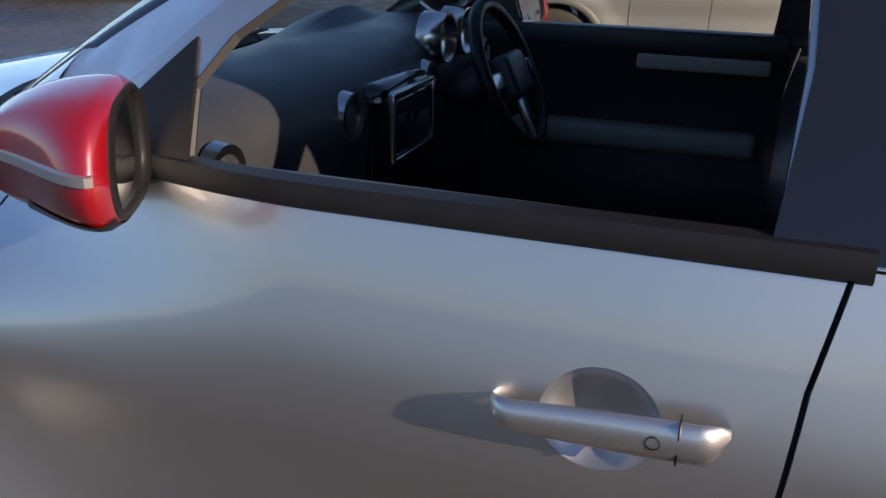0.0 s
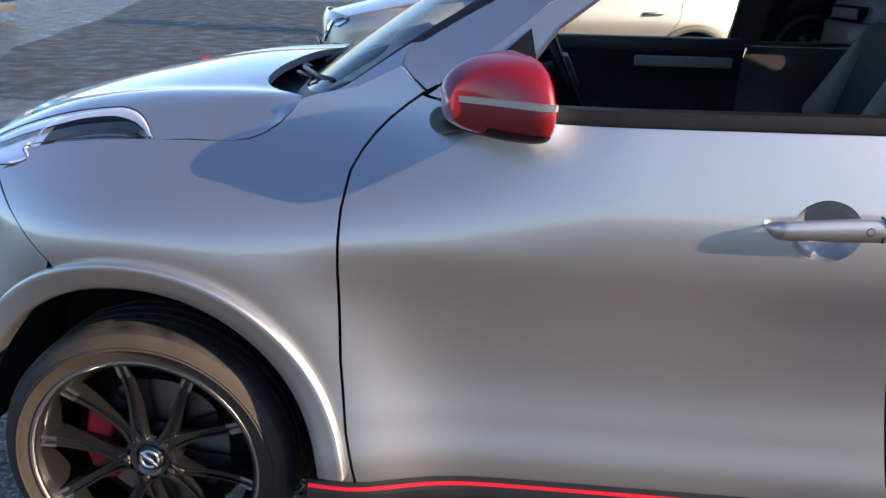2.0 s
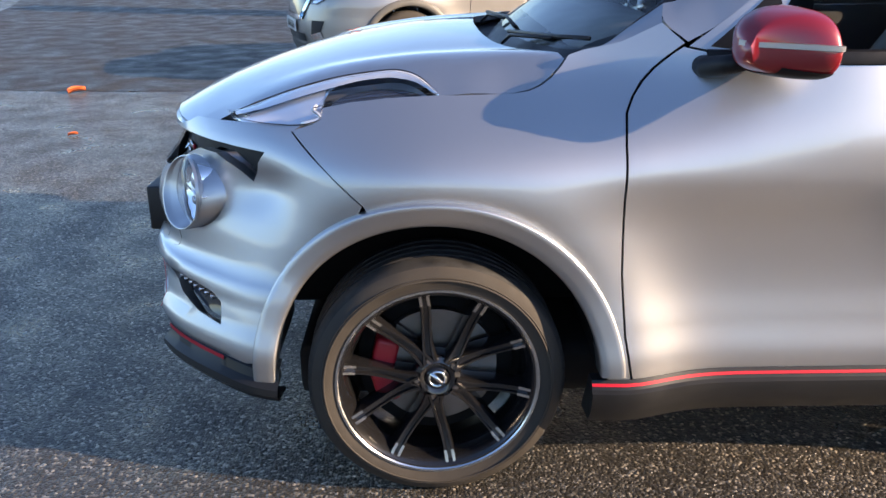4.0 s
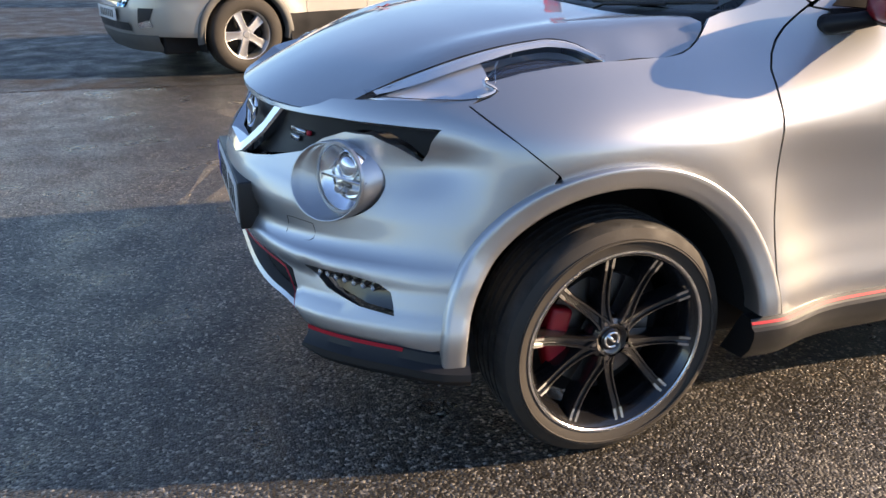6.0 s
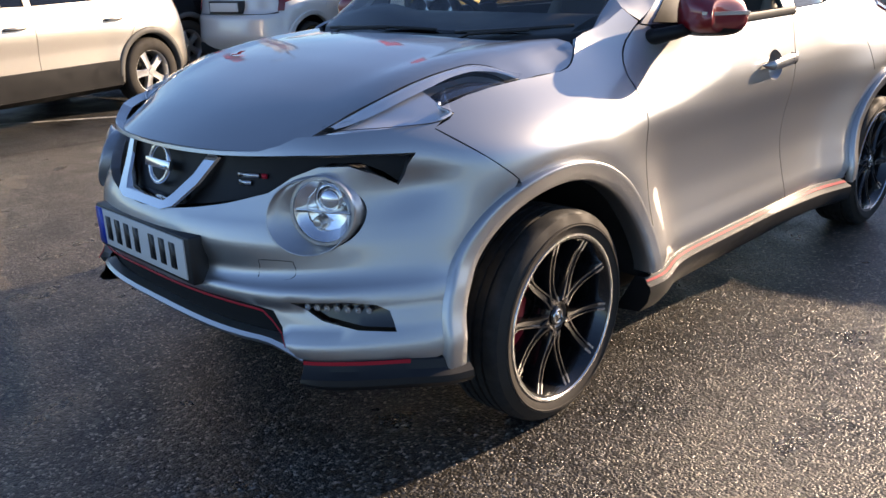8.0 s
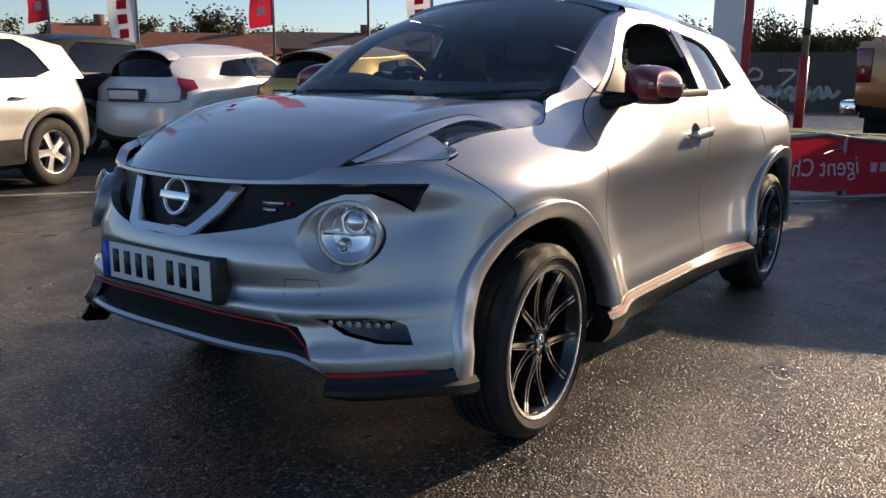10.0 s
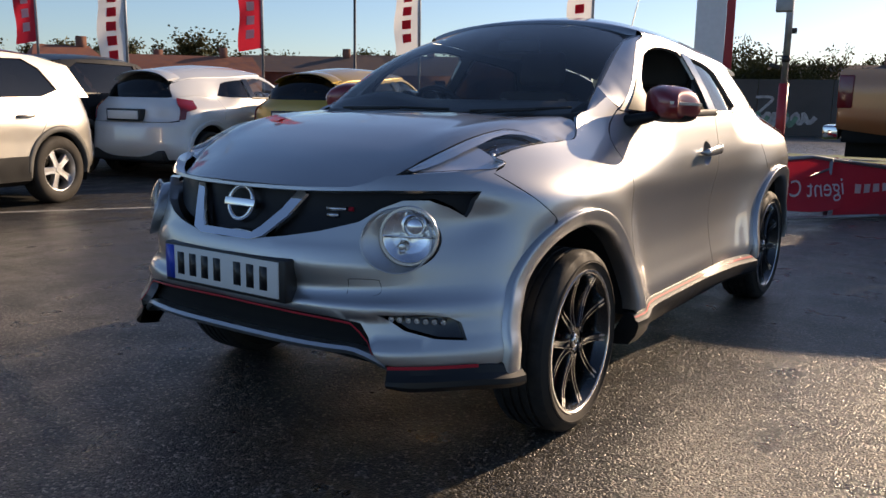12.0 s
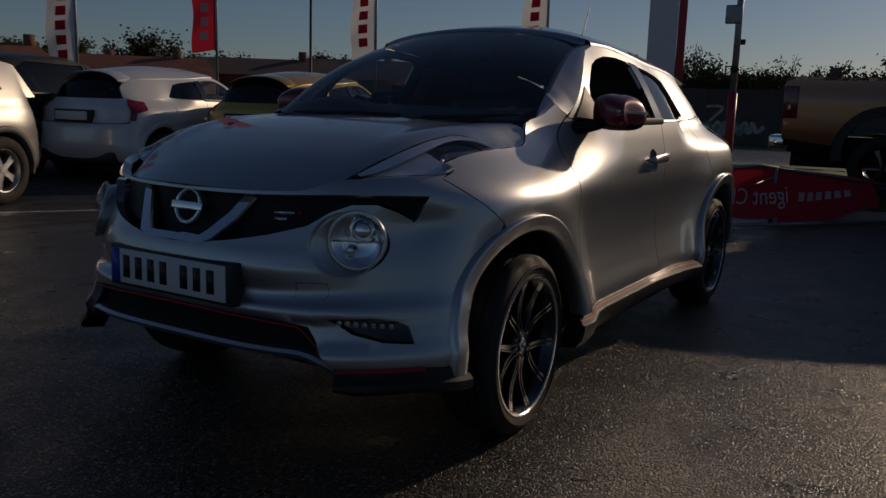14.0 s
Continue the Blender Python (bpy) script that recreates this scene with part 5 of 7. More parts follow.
def family_car(name, label, paint, m, group="", front=0.90, wb=2.65, rear=0.85, half=0.895, belt=1.03, roof=1.59, bonnet=0.98, plate=M_PLATE, step=0.05):
    """A tall hatchback with black wheel-arch cladding; origin under the front axle, nose along +x."""
    car = thing(name, label, "car", group)
    x0, x1, R = -0.25, -wb + 0.05, 0.345
    prof = smooth_curve((0.2, 0.93), (0.40, 0.985), (0.62, 0.985), (0.80, 1.0), (0.92, 0.985), (belt, 0.945), (belt + 0.2, 0.9))
    nose_x = smooth_curve((0.2, front - 0.10), (0.35, front - 0.02), (0.55, front), (0.75, front - 0.03), (0.9, front - 0.10), (1.05, front - 0.25))
    tail_x = smooth_curve((0.2, -wb - rear + 0.12), (0.45, -wb - rear), (0.65, -wb - rear + 0.01), (0.8, -wb - rear + 0.05), (1.1, -wb - rear + 0.12))

    def basey(x, z):
        w = half * prof(z)
        for c in (0.0, -wb):
            w += 0.016 * math.exp(-((math.hypot(x - c, z - R) - 0.44) / 0.13) ** 2)
        return w - 0.05 * ease((x + 0.7) / 0.9) * ease((z - 0.7) / 0.3)

    def sy(x, z):
        w = basey(x, z)
        if x > x0:
            w *= max(0.0, 1 - min(1, (x - x0) / (nose_x(z) - x0)) ** 3.2) ** (1 / 3.2)
        if x < x1:
            w *= max(0.0, 1 - min(1, (x1 - x) / (x1 - tail_x(z))) ** 4.0) ** (1 / 4.0)
        return w

    def fr(s, z):
        a = math.pi / 2 * abs(s)
        x = x0 + (nose_x(z) - x0) * max(0.0, math.cos(a)) ** (2 / 3.2)
        return (x, math.copysign(basey(x, z) * math.sin(a) ** (2 / 3.2), s), z)

    def rr(s, z):
        a = math.pi / 2 * abs(s)
        x = x1 + (tail_x(z) - x1) * max(0.0, math.cos(a)) ** (2 / 4.0)
        return (x, math.copysign(basey(x, z) * math.sin(a) ** (2 / 4.0), s), z)

    def pair(nm, bm, mat, lab="", lip=0.012, folded=True):
        if folded:
            fold(bm, lip, (0, 1, 0))
        b2 = mirror_y(bm)
        return part(nm, bm, mat, car, lab), part(nm, b2, mat, car, lab)

    arch_f = arch_points(0, 0.40, 0, 180, 20, R)
    arch_r = arch_points(-wb, 0.40, 0, 180, 20, R)
    xa, xb = front - 0.20, -wb - rear + 0.16
    xg = -wb * 0.5 + 0.02
    bl = lambda x: belt + 0.03 * (-x / wb)
    line = [(xa, 0.84), (xa - 0.25, 0.90), (0.15, bonnet - 0.04), (-0.25, bonnet), (-0.62, belt)]
    sill = 0.34
    wing = line + [(-0.60, 0.7), (-0.60, sill), (-0.41, sill)] + list(reversed(arch_f)) + [(xa, 0.36)]
    pair("front_wing", sheet(wing, lambda x, z: (x, sy(x, z), z), step), paint)
    pair("front_door", sheet([(-0.606, 0.7), (-0.626, belt), (xg, bl(xg)), (xg + 0.005, 0.7), (xg + 0.01, sill), (-0.606, sill)], lambda x, z: (x, sy(x, z), z), step), paint)
    pair("rear_door", sheet([(xg - 0.006, bl(xg)), (-wb + 0.12, bl(-wb)), (-wb + 0.16, 0.85), (-wb + 0.33, 0.62), (-wb + 0.405, 0.44), (-wb + 0.42, sill), (xg + 0.004, sill), (xg - 0.001, 0.7)], lambda x, z: (x, sy(x, z), z), step), paint)
    q = [(-wb + 0.114, bl(-wb)), (-wb + 0.154, 0.85), (-wb + 0.324, 0.62)] + [p for p in arch_r if p[0] < -wb + 0.30] + [(xb, 0.36), (xb, 0.75), (xb + 0.02, bl(-wb - 0.4) + 0.02)]
    pair("rear_wing", sheet(q, lambda x, z: (x, sy(x, z), z), step), paint)
    # black cladding on arches and sills
    for c, nm in ((0.0, "front_arch"), (-wb, "rear_arch")):
        rows = []
        for i in range(41):
            a = radians(-8 + 196 * i / 40)
            rows.append([(c + r_ * math.cos(a), sy(c + r_ * math.cos(a), max(0.3, R + r_ * math.sin(a))) + o, R + r_ * math.sin(a)) for r_, o in ((0.385, -0.05), (0.388, 0.008), (0.40, 0.014), (0.445, 0.013), (0.452, 0.0))])
        pair(nm, orient(grid(rows), (0, 1, 0)), M_CLAD, "grey plastic arch cladding", folded=False)
        rows = [[(c + 0.40 * math.cos(a), sy(c, 0.6) - 0.01, R + 0.40 * math.sin(a)), (c + 0.40 * math.cos(a), 0.45, R + 0.40 * math.sin(a))] for a in [radians(-20 + 220 * i / 20) for i in range(21)]]
        pair("wheel_housing", grid(rows), M_DARK, folded=False)
    rows = [[(x, sy(x, 0.50) - 0.01, 0.515), (x, sy(x, 0.50) + 0.008, 0.505), (x, sy(x, 0.42) + 0.012, 0.42), (x, sy(x, 0.35) + 0.014, 0.345), (x, sy(x, 0.35) + 0.012, 0.27), (x, sy(x, 0.3) - 0.06, 0.22)] for x in [-0.42 - (wb - 0.84) * i / 12 for i in range(13)]]
    pair("sill", orient(sharpen(grid(rows), 30), (0, 1, 0)), M_GRILLE, "black lower door cladding", folded=False)
    # front and rear skins
    sa = next(k / 400 for k in range(400) if fr(k / 400, 0.6)[0] < xa)
    sb = next(k / 400 for k in range(400) if rr(k / 400, 0.6)[0] > xb)
    part("front_bumper", fold(sheet([(-sa, 0.36), (sa, 0.36), (sa, 0.84), (0.5 * sa, 0.87), (-0.5 * sa, 0.87), (-sa, 0.84)], fr, step, aspect=1.2), 0.02, (1, 0, 0)), paint, car)
    part("lower_bumper", orient(sheet([(-sa, 0.22), (sa, 0.22), (sa, 0.37), (-sa, 0.37)], lambda s, z: tuple(Vector(fr(s, z)) * 1.004), step, aspect=1.2), (1, 0, 0)), M_CLAD, car)
    out = lambda d: (lambda s, z: tuple(Vector(fr(s, z)) + Vector((d, math.copysign(d * 0.4, s), 0))))
    part("grille", orient(sheet([(-0.42 * sa, 0.60), (0.42 * sa, 0.60), (0.62 * sa, 0.80), (-0.62 * sa, 0.80)], out(0.006), step, aspect=1.2), (1, 0, 0)), M_GLOSS_BLACK, car, "black front grille")
    part("chrome_v", orient(sheet([(-0.62 * sa, 0.80), (-0.40 * sa, 0.60), (0.40 * sa, 0.60), (0.62 * sa, 0.80), (0.52 * sa, 0.80), (0.34 * sa, 0.635), (-0.34 * sa, 0.635), (-0.52 * sa, 0.80)], out(0.012), step, aspect=1.2), (1, 0, 0)), M_CHROME, car, "chrome V-shaped bar")
    part("lower_grille", orient(sheet([(-0.5 * sa, 0.40), (0.5 * sa, 0.40), (0.46 * sa, 0.47), (-0.46 * sa, 0.47)], out(0.006), step, aspect=1.2), (1, 0, 0)), M_BLACK, car)
    part("number_plate", moved(box(-0.004, 0.004, -0.26, 0.26, -0.055, 0.055, 0.001), Matrix.Translation((front + 0.014, 0, 0.53))), M_PLATE, car, "white number plate with plain bars")
    for k in range(7):
        part("bar", box(front + 0.016, front + 0.020, -0.19 + 0.058 * k, -0.16 + 0.058 * k, 0.497, 0.563), M_INK, car)
    for sgn in (1, -1):
        f = (lambda b: b) if sgn > 0 else mirror_y
        s1, s2 = 0.62 * sa, 0.985 * sa
        lamp = orient(sheet([(s1, 0.745), (s1 + 0.02, 0.815), (s2, 0.845), (s2, 0.80), (0.8 * sa, 0.745)], out(0.008), step, aspect=1.2), (1, 0.5, 0))
        hl = part("headlamp", f(lamp), M_LAMP_DARK, car, "slim dark headlamp with a silver strip")
        part("strip", f(orient(sheet([(s1 + 0.03, 0.755), (s1 + 0.04, 0.775), (s2 - 0.02, 0.815), (s2 - 0.01, 0.80), (0.8 * sa, 0.757)], out(0.012), step, aspect=1.2), (1, 0.5, 0))), M_ALU, hl)
        pod = orient(sheet([(0.66 * sa, 0.47), (0.70 * sa, 0.60), (0.99 * sa, 0.60), (0.90 * sa, 0.50)], out(0.006), step, aspect=1.2), (1, 0.5, 0))
        part("fog_pod", f(pod), M_BLACK, car)
        part("fog_trim", f(orient(sheet([(0.70 * sa, 0.43), (0.66 * sa, 0.47), (0.90 * sa, 0.50), (0.95 * sa, 0.44)], out(0.010), step, aspect=1.2), (1, 0.5, 0))), M_ALU, car)
        tl = orient(sheet([(0.62 * sb, 0.86), (0.62 * sb, 0.98), (0.99 * sb, 1.0), (0.99 * sb, 0.90)], lambda s, z: tuple(Vector(rr(s, z)) + Vector((-0.008, 0.006, 0))), step, aspect=1.2), (-1, 0.5, 0))
        part("tail_lamp", f(tl), M_REDLAMP, car, "red wrap-round tail lamp")
        hdl = tube([(xg + 0.30, sy(xg + 0.3, 0.88) + 0.002, 0.885), (xg + 0.27, sy(xg + 0.2, 0.88) + 0.03, 0.888), (xg + 0.12, sy(xg + 0.1, 0.88) + 0.03, 0.892), (xg + 0.09, sy(xg, 0.88) + 0.002, 0.892)], 0.014, 8)
        part("handle", f(hdl.copy()), paint, car)
        part("handle", f(moved(hdl, Matrix.Translation((-wb * 0.42, 0, 0.012)))), paint, car)
        cup = box(-0.08, 0.08, -0.115, 0.115, -0.075, 0.075, 0.055, 4)
        mr = part("door_mirror", f(moved(cup, Matrix.Translation((-0.74, half + 0.10, belt + 0.09)) @ Matrix.Rotation(radians(18), 4, 'Z'))), paint, car)
        part("foot", f(box(-0.76, -0.68, half - 0.10, half + 0.06, belt + 0.005, belt + 0.04, 0.01)), M_TRIM, mr)
        part("glass", f(moved(box(-0.003, 0.003, -0.095, 0.095, -0.058, 0.058, 0.002), Matrix.Translation((-0.74, half + 0.10, belt + 0.09)) @ Matrix.Rotation(radians(18), 4, 'Z') @ Matrix.Translation((-0.081, 0, 0)))), M_MIRROR, mr)
    part("rear_bumper", fold(sheet([(-sb, 0.36), (sb, 0.36), (sb, 0.72), (-sb, 0.72)], rr, step, aspect=1.2), 0.02, (-1, 0, 0)), paint, car)
    part("tailgate", fold(sheet([(-sb, 0.73), (sb, 0.73), (sb, 1.07), (-sb, 1.07)], rr, step, aspect=1.2), 0.02, (-1, 0, 0)), paint, car)
    part("lower_rear", orient(sheet([(-sb, 0.24), (sb, 0.24), (sb, 0.37), (-sb, 0.37)], lambda s, z: tuple(Vector(rr(s, z)) + Vector((-0.004, 0, 0))), step, aspect=1.2), (-1, 0, 0)), M_CLAD, car)
    part("rear_plate", box(tail_x(0.82) - 0.012, tail_x(0.82) - 0.004, -0.26, 0.26, 0.775, 0.885), plate, car, "rear plate with a plain bar")
    part("bar", box(tail_x(0.82) - 0.015, tail_x(0.82) - 0.011, -0.19, 0.19, 0.805, 0.855), M_INK, car)
    # bonnet, cabin
    bz = lambda x, y: bonnet + 0.07 * ease((0.5 - x) / 0.9) - 0.17 * ease((x - 0.1) / (front + 0.1)) - 0.05 * (abs(y) / half) ** 2.2
    ol = [(front - 0.10, 0.0), (front - 0.115, 0.25), (front - 0.16, 0.5), (xa, 0.66), (xa - 0.25, 0.74), (0.1, 0.785), (-0.25, 0.80), (-0.60, 0.79), (-0.56, 0.4), (-0.53, 0)]
    part("bonnet", fold(sheet(ol + [(x, -y) for x, y in reversed(ol[1:-1])], lambda x, y: (x, y, bz(x, y)), step), 0.02, (0, 0, 1)), paint, car)
    gt = smooth_curve((-wb - rear, 0.56), (-wb, 0.62), (-1.8, 0.645), (-1.2, 0.62))

    def house(x, z):
        b = sy(max(x, -wb - 0.45), 1.02) - 0.01
        t = (z - belt) / (roof - 0.09 - belt)
        return (x, b + (gt(x) - b) * (0.8 * t + 0.2 * t * t), z)
    rz = smooth_curve((-wb - rear + 0.25, roof - 0.13), (-wb - 0.2, roof - 0.05), (-2.0, roof), (-1.6, roof - 0.005), (-1.25, roof - 0.05))
    top = lambda x: rz(x) - 0.07
    fw = [(-0.90, belt + 0.04), (-1.16, belt + 0.30), (-1.36, top(-1.36) - 0.045), (xg - 0.02, top(xg) - 0.035), (xg + 0.02, bl(xg) + 0.02)]
    rw = [(xg - 0.05, bl(xg) + 0.02), (xg - 0.09, top(xg) - 0.035), (-wb + 0.20, top(-wb) - 0.03), (-wb + 0.02, top(-wb) - 0.12), (-wb - 0.12, bl(-wb) + 0.10), (-wb + 0.12, bl(-wb) + 0.03)]
    fo = [(-0.63, belt), (-1.0, belt + 0.27), (-1.30, top(-1.3)), (-1.7, top(-1.7)), (-2.2, top(-2.2)), (-wb, top(-wb)), (-wb - 0.45, top(-wb - 0.45)), (xb + 0.02, bl(-wb - 0.4) + 0.02), (-wb + 0.114, bl(-wb)), (xg, bl(xg))]
    pair("side_frame", sheet(fo, house, step, [fw, rw]), paint)
    for nm, win in (("front_side_glass", fw), ("rear_side_glass", rw)):
        bm = orient(sheet(win, lambda x, z: tuple(Vector(house(x, z)) - Vector((0, 0.01, 0))), 0.1), (0, 1, 0))
        pair(nm, bm, M_TINT, folded=False)
        rows = [[Vector(house(p[0], p[1])) + Vector((0, o, 0)) for o in (0.003, -0.02)] for p in resample([Vector(q_) for q_ in win], 0.06)]
        pair("window_seal", grid([[r_[0] for r_ in rows], [r_[1] for r_ in rows]], close_v=True), M_TRIM, folded=False)
    xs = [-1.30 - (wb + rear - 0.25 - 1.30) * i / 14 for i in range(15)]
    part("roof", orient(grid([[(x, gt(x) * k / 8, rz(x) - 0.07 * abs(k / 8) ** 2.4) for k in range(-8, 9)] for x in xs]), (0, 0, 1)), paint, car)
    lo = [(-0.56 - 0.07 * (k / 8) ** 2, 0.77 * k / 8, belt + 0.015) for k in range(-8, 9)]
    hi = [(-1.28 - 0.04 * (k / 8) ** 2, 0.60 * k / 8, rz(-1.3) - 0.07 * (k / 8) ** 2) for k in range(-8, 9)]
    part("windscreen", orient(flat_sheet_between(lo, hi, 0.035, 8, Vector((0.6, 0, 0.8))), (1, 0, 1)), M_TINT, car)
    lo = [rr(sb * k / 8, 1.07) for k in range(-8, 9)]
    xe = xs[-1]
    hi = [(xe, gt(xe) * k / 8, rz(xe) - 0.07 * abs(k / 8) ** 2.4) for k in range(-8, 9)]
    part("rear_window", orient(flat_sheet_between(lo, hi, 0.03, 6, Vector((-1, 0, 0.4))), (-1, 0, 0.4)), M_TINT, car)
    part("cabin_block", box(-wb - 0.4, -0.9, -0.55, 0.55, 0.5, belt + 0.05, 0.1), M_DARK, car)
    part("underbody", box(-wb - rear + 0.2, front - 0.25, -0.68, 0.68, 0.2, 0.45, 0.03), M_DARK, car)
    for x, sgn in ((0, 1), (0, -1), (-wb, 1), (-wb, -1)):
        spoke_wheel(car, pose(x, sgn * (half - 0.11), R, 0, 0, 0 if sgn > 0 else 180), R)
    car.matrix_world = m
    return car


def pickup(m):
    """The tail of a copper pickup truck seen from its side; origin on the ground under the rear axle, nose along +x."""
    car = thing("pickup_truck", "copper-orange pickup truck parked on the verge", "truck")
    R, h = 0.40, 0.90
    arch = list(reversed(arch_points(0, 0.52, 0, 180, 18, R + 0.16)))
    bed = [(-1.20, 0.72), (-1.22, 1.10), (-1.20, 1.48), (1.0, 1.48), (1.0, 0.60), (0.52, 0.56)] + list(reversed(arch))[0:] + [(-0.52, 0.64)]
    side = lambda x, z: (x, h - 0.03 * ease((z - 1.2) / 0.3) - 0.04 * ease((0.9 - z) / 0.4), z)
    for sgn in (1, -1):
        b = fold(sheet(bed, side, 0.08), 0.02, (0, 1, 0))
        part("bed_side", b if sgn > 0 else mirror_y(b), M_ORANGE_PAINT, car)
        rows = [[(r * math.cos(a), h + o, R + 0.16 + r * math.sin(a)) for r, o in ((0.48, -0.06), (0.49, 0.03), (0.60, 0.03), (0.62, -0.02))] for a in [radians(-10 + 200 * i / 30) for i in range(31)]]
        b = orient(sharpen(grid(rows), 30), (0, 1, 0))
        part("arch_flare", b if sgn > 0 else mirror_y(b), M_BLACK, car, "black arch flare")
        b = box(-1.235, -1.05, h - 0.13, h + 0.004, 0.98, 1.40, 0.02)
        part("tail_lamp", b if sgn > 0 else mirror_y(b), M_REDLAMP, car, "upright red tail lamp")
        spoke_wheel(car, pose(0, sgn * 0.80, R, 0, 0, 0 if sgn > 0 else 180), R, alloy=M_RIM_BLACK)
        spoke_wheel(car, pose(3.1, sgn * 0.80, R, 0, 0, 0 if sgn > 0 else 180), R, alloy=M_RIM_BLACK)
    part("tailgate", box(-1.23, -1.17, -h + 0.14, h - 0.14, 0.72, 1.47, 0.02), M_ORANGE_PAINT, car)
    part("rear_bumper", box(-1.38, -1.18, -0.80, 0.80, 0.58, 0.76, 0.03), M_CHROME, car, "chrome rear step bumper")
    part("bed_floor", box(-1.15, 1.0, -0.8, 0.8, 0.55, 0.75), M_DARK, car)
    part("bed_cover", box(-1.18, 1.0, -0.85, 0.85, 1.44, 1.47, 0.01), M_BLACK, car)
    cab = [(1.02, 0.55), (1.02, 1.50), (1.10, 1.95), (2.1, 1.98), (2.9, 1.45), (4.0, 1.35), (4.1, 0.7), (3.7, 0.55)]
    b = sheet(cab, lambda x, z: (x, h - 0.32 * max(0, z - 1.35) - 0.02, z), 0.12)
    b2 = mirror_y(b)
    part("cab_side", fold(b, 0.02), M_ORANGE_PAINT, car)
    part("cab_side", fold(b2, 0.02, (0, -1, 0)), M_ORANGE_PAINT, car)
    rows = [[(x, y * (h - 0.02 - 0.32 * max(0, z - 1.35)), z) for y in (-1, -0.5, 0, 0.5, 1)] for x, z in cab]
    part("cab_shell", grid(rows), M_ORANGE_PAINT, car)
    part("side_window", box(1.25, 2.3, h - 0.12, h - 0.06, 1.46, 1.84, 0.02), M_GLOSS_BLACK, car)
    part("chassis", box(-1.1, 3.9, -0.5, 0.5, 0.35, 0.6), M_DARK, car)
    car.matrix_world = m
    return car

HEAD = 13.0
family_car("silver_suv", "warm silver family SUV with grey arch cladding and silver alloys", M_BEIGE_SILVER, pose(0.42, -6.22, 0, 0, 0, HEAD + 4), "parked cars", wb=2.56, rear=0.78, front=0.95)
family_car("black_suv", "black tall SUV parked in the row", M_BLACK_PAINT, pose(-6.55, -10.1, 0, 0, 0, 180 + HEAD), "parked cars", roof=1.68, belt=1.08, wb=2.70)
family_car("blue_hatchback", "bright blue hatchback parked nose out", M_BLUE_PAINT, pose(9.3, -10.6, 0, 0, 0, 180 + HEAD), "parked cars", roof=1.5)
family_car("blue_hatchback", "bright blue hatchback parked nose out", M_BLUE_PAINT, pose(10.4, -13.6, 0, 0, 0, 180 + HEAD), "parked cars", roof=1.5)
# unseen van, added only for the shade it throws over the ground
family_car("shade_van", "unseen tall black van added to cast the shade beside the car", M_BLACK_PAINT, pose(-9.0, 5.03, 0, 0, 0, 120), "parked cars", roof=2.25, belt=1.2, wb=2.9)
for nm, paint, lab, x, y in (("white_crossover", M_WHITE_PAINT, "white compact crossover parked tail out", -7.45, -8.42), ("yellow_crossover", M_YELLOW_PAINT, "mustard yellow compact crossover parked tail out", -8.78, -6.68)):
    c, b, *_ = crossover(nm, paint, lab, "parked cars", ours=False, step=0.05)
    cabin(c, b, paint, False, 0.05)
    interior(c)
    c.matrix_world = pose(x, y, 0, 0, 0, 190)
pickup(pose(-10.25, 1.12, 0.12, 0, 0, 97))


# ---------- ground marks, verge, wall ----------
M_LINE = material("worn_white_line", (0.42, 0.41, 0.39), 0.7, vary=0.5, scale=9, bump=0.4, bump_scale=150)
M_KERB = material("concrete_kerb", (0.34, 0.32, 0.28), 0.85, vary=0.2, scale=4, bump=0.4)
M_WALL = material("dark_render_wall", (0.06, 0.062, 0.06), 0.85, vary=0.35, scale=1.2, bump=0.3, bump_scale=30)
M_BRICK = material("red_brick", (0.22, 0.09, 0.06), 0.85, vary=0.25, scale=2.5)
M_TILE = material("red_roof_tile", (0.24, 0.085, 0.05), 0.8, vary=0.25, scale=1.5)
M_GREY_ROOF = material("brown_roof", (0.12, 0.075, 0.06), 0.8, vary=0.25, scale=1.5)
M_POLE = material("galvanised_pole", (0.30, 0.31, 0.33), 0.45, 0.7, vary=0.2, scale=5)
M_DARKPOLE = material("dark_pole", (0.04, 0.045, 0.05), 0.5, vary=0.2)


def cloth_material(name, colour):
    """Thin woven polyester that lets part of the light through."""
    m = material(name, colour, 0.75, vary=0.08, scale=3, bump=0.15, bump_scale=350)
    n, l = m.node_tree.nodes, m.node_tree.links
    tr = n.new("ShaderNodeBsdfTranslucent")
    tr.inputs[0].default_value = (*colour, 1)
    mix = n.new("ShaderNodeMixShader")
    mix.inputs[0].default_value = 0.5
    l.new(n["Principled BSDF"].outputs[0], mix.inputs[1])
    l.new(tr.outputs[0], mix.inputs[2])
    l.new(mix.outputs[0], n["Material Output"].inputs[0])
    return m


M_FLAG_RED = cloth_material("red_flag_cloth", (0.68, 0.03, 0.05))
M_FLAG_WHITE = cloth_material("white_flag_cloth", (0.78, 0.78, 0.78))
M_SIGN_WHITE = material("white_sign_panel", (0.75, 0.75, 0.76), 0.35, vary=0.04)
M_SIGN_RED = material("red_sign_panel", (0.42, 0.02, 0.03), 0.4, vary=0.1)
M_PAINTMARK = material("grey_spray_paint", (0.34, 0.36, 0.37), 0.7, vary=0.3, scale=6)
M_PAINTGREEN = material("green_spray_paint", (0.10, 0.24, 0.17), 0.7, vary=0.3, scale=6)
M_LEAF = material("autumn_foliage", (0.085, 0.080, 0.025), 0.8, vary=0.5, scale=0.8)
M_BARK = material("bark", (0.07, 0.055, 0.045), 0.9, vary=0.3, scale=5)
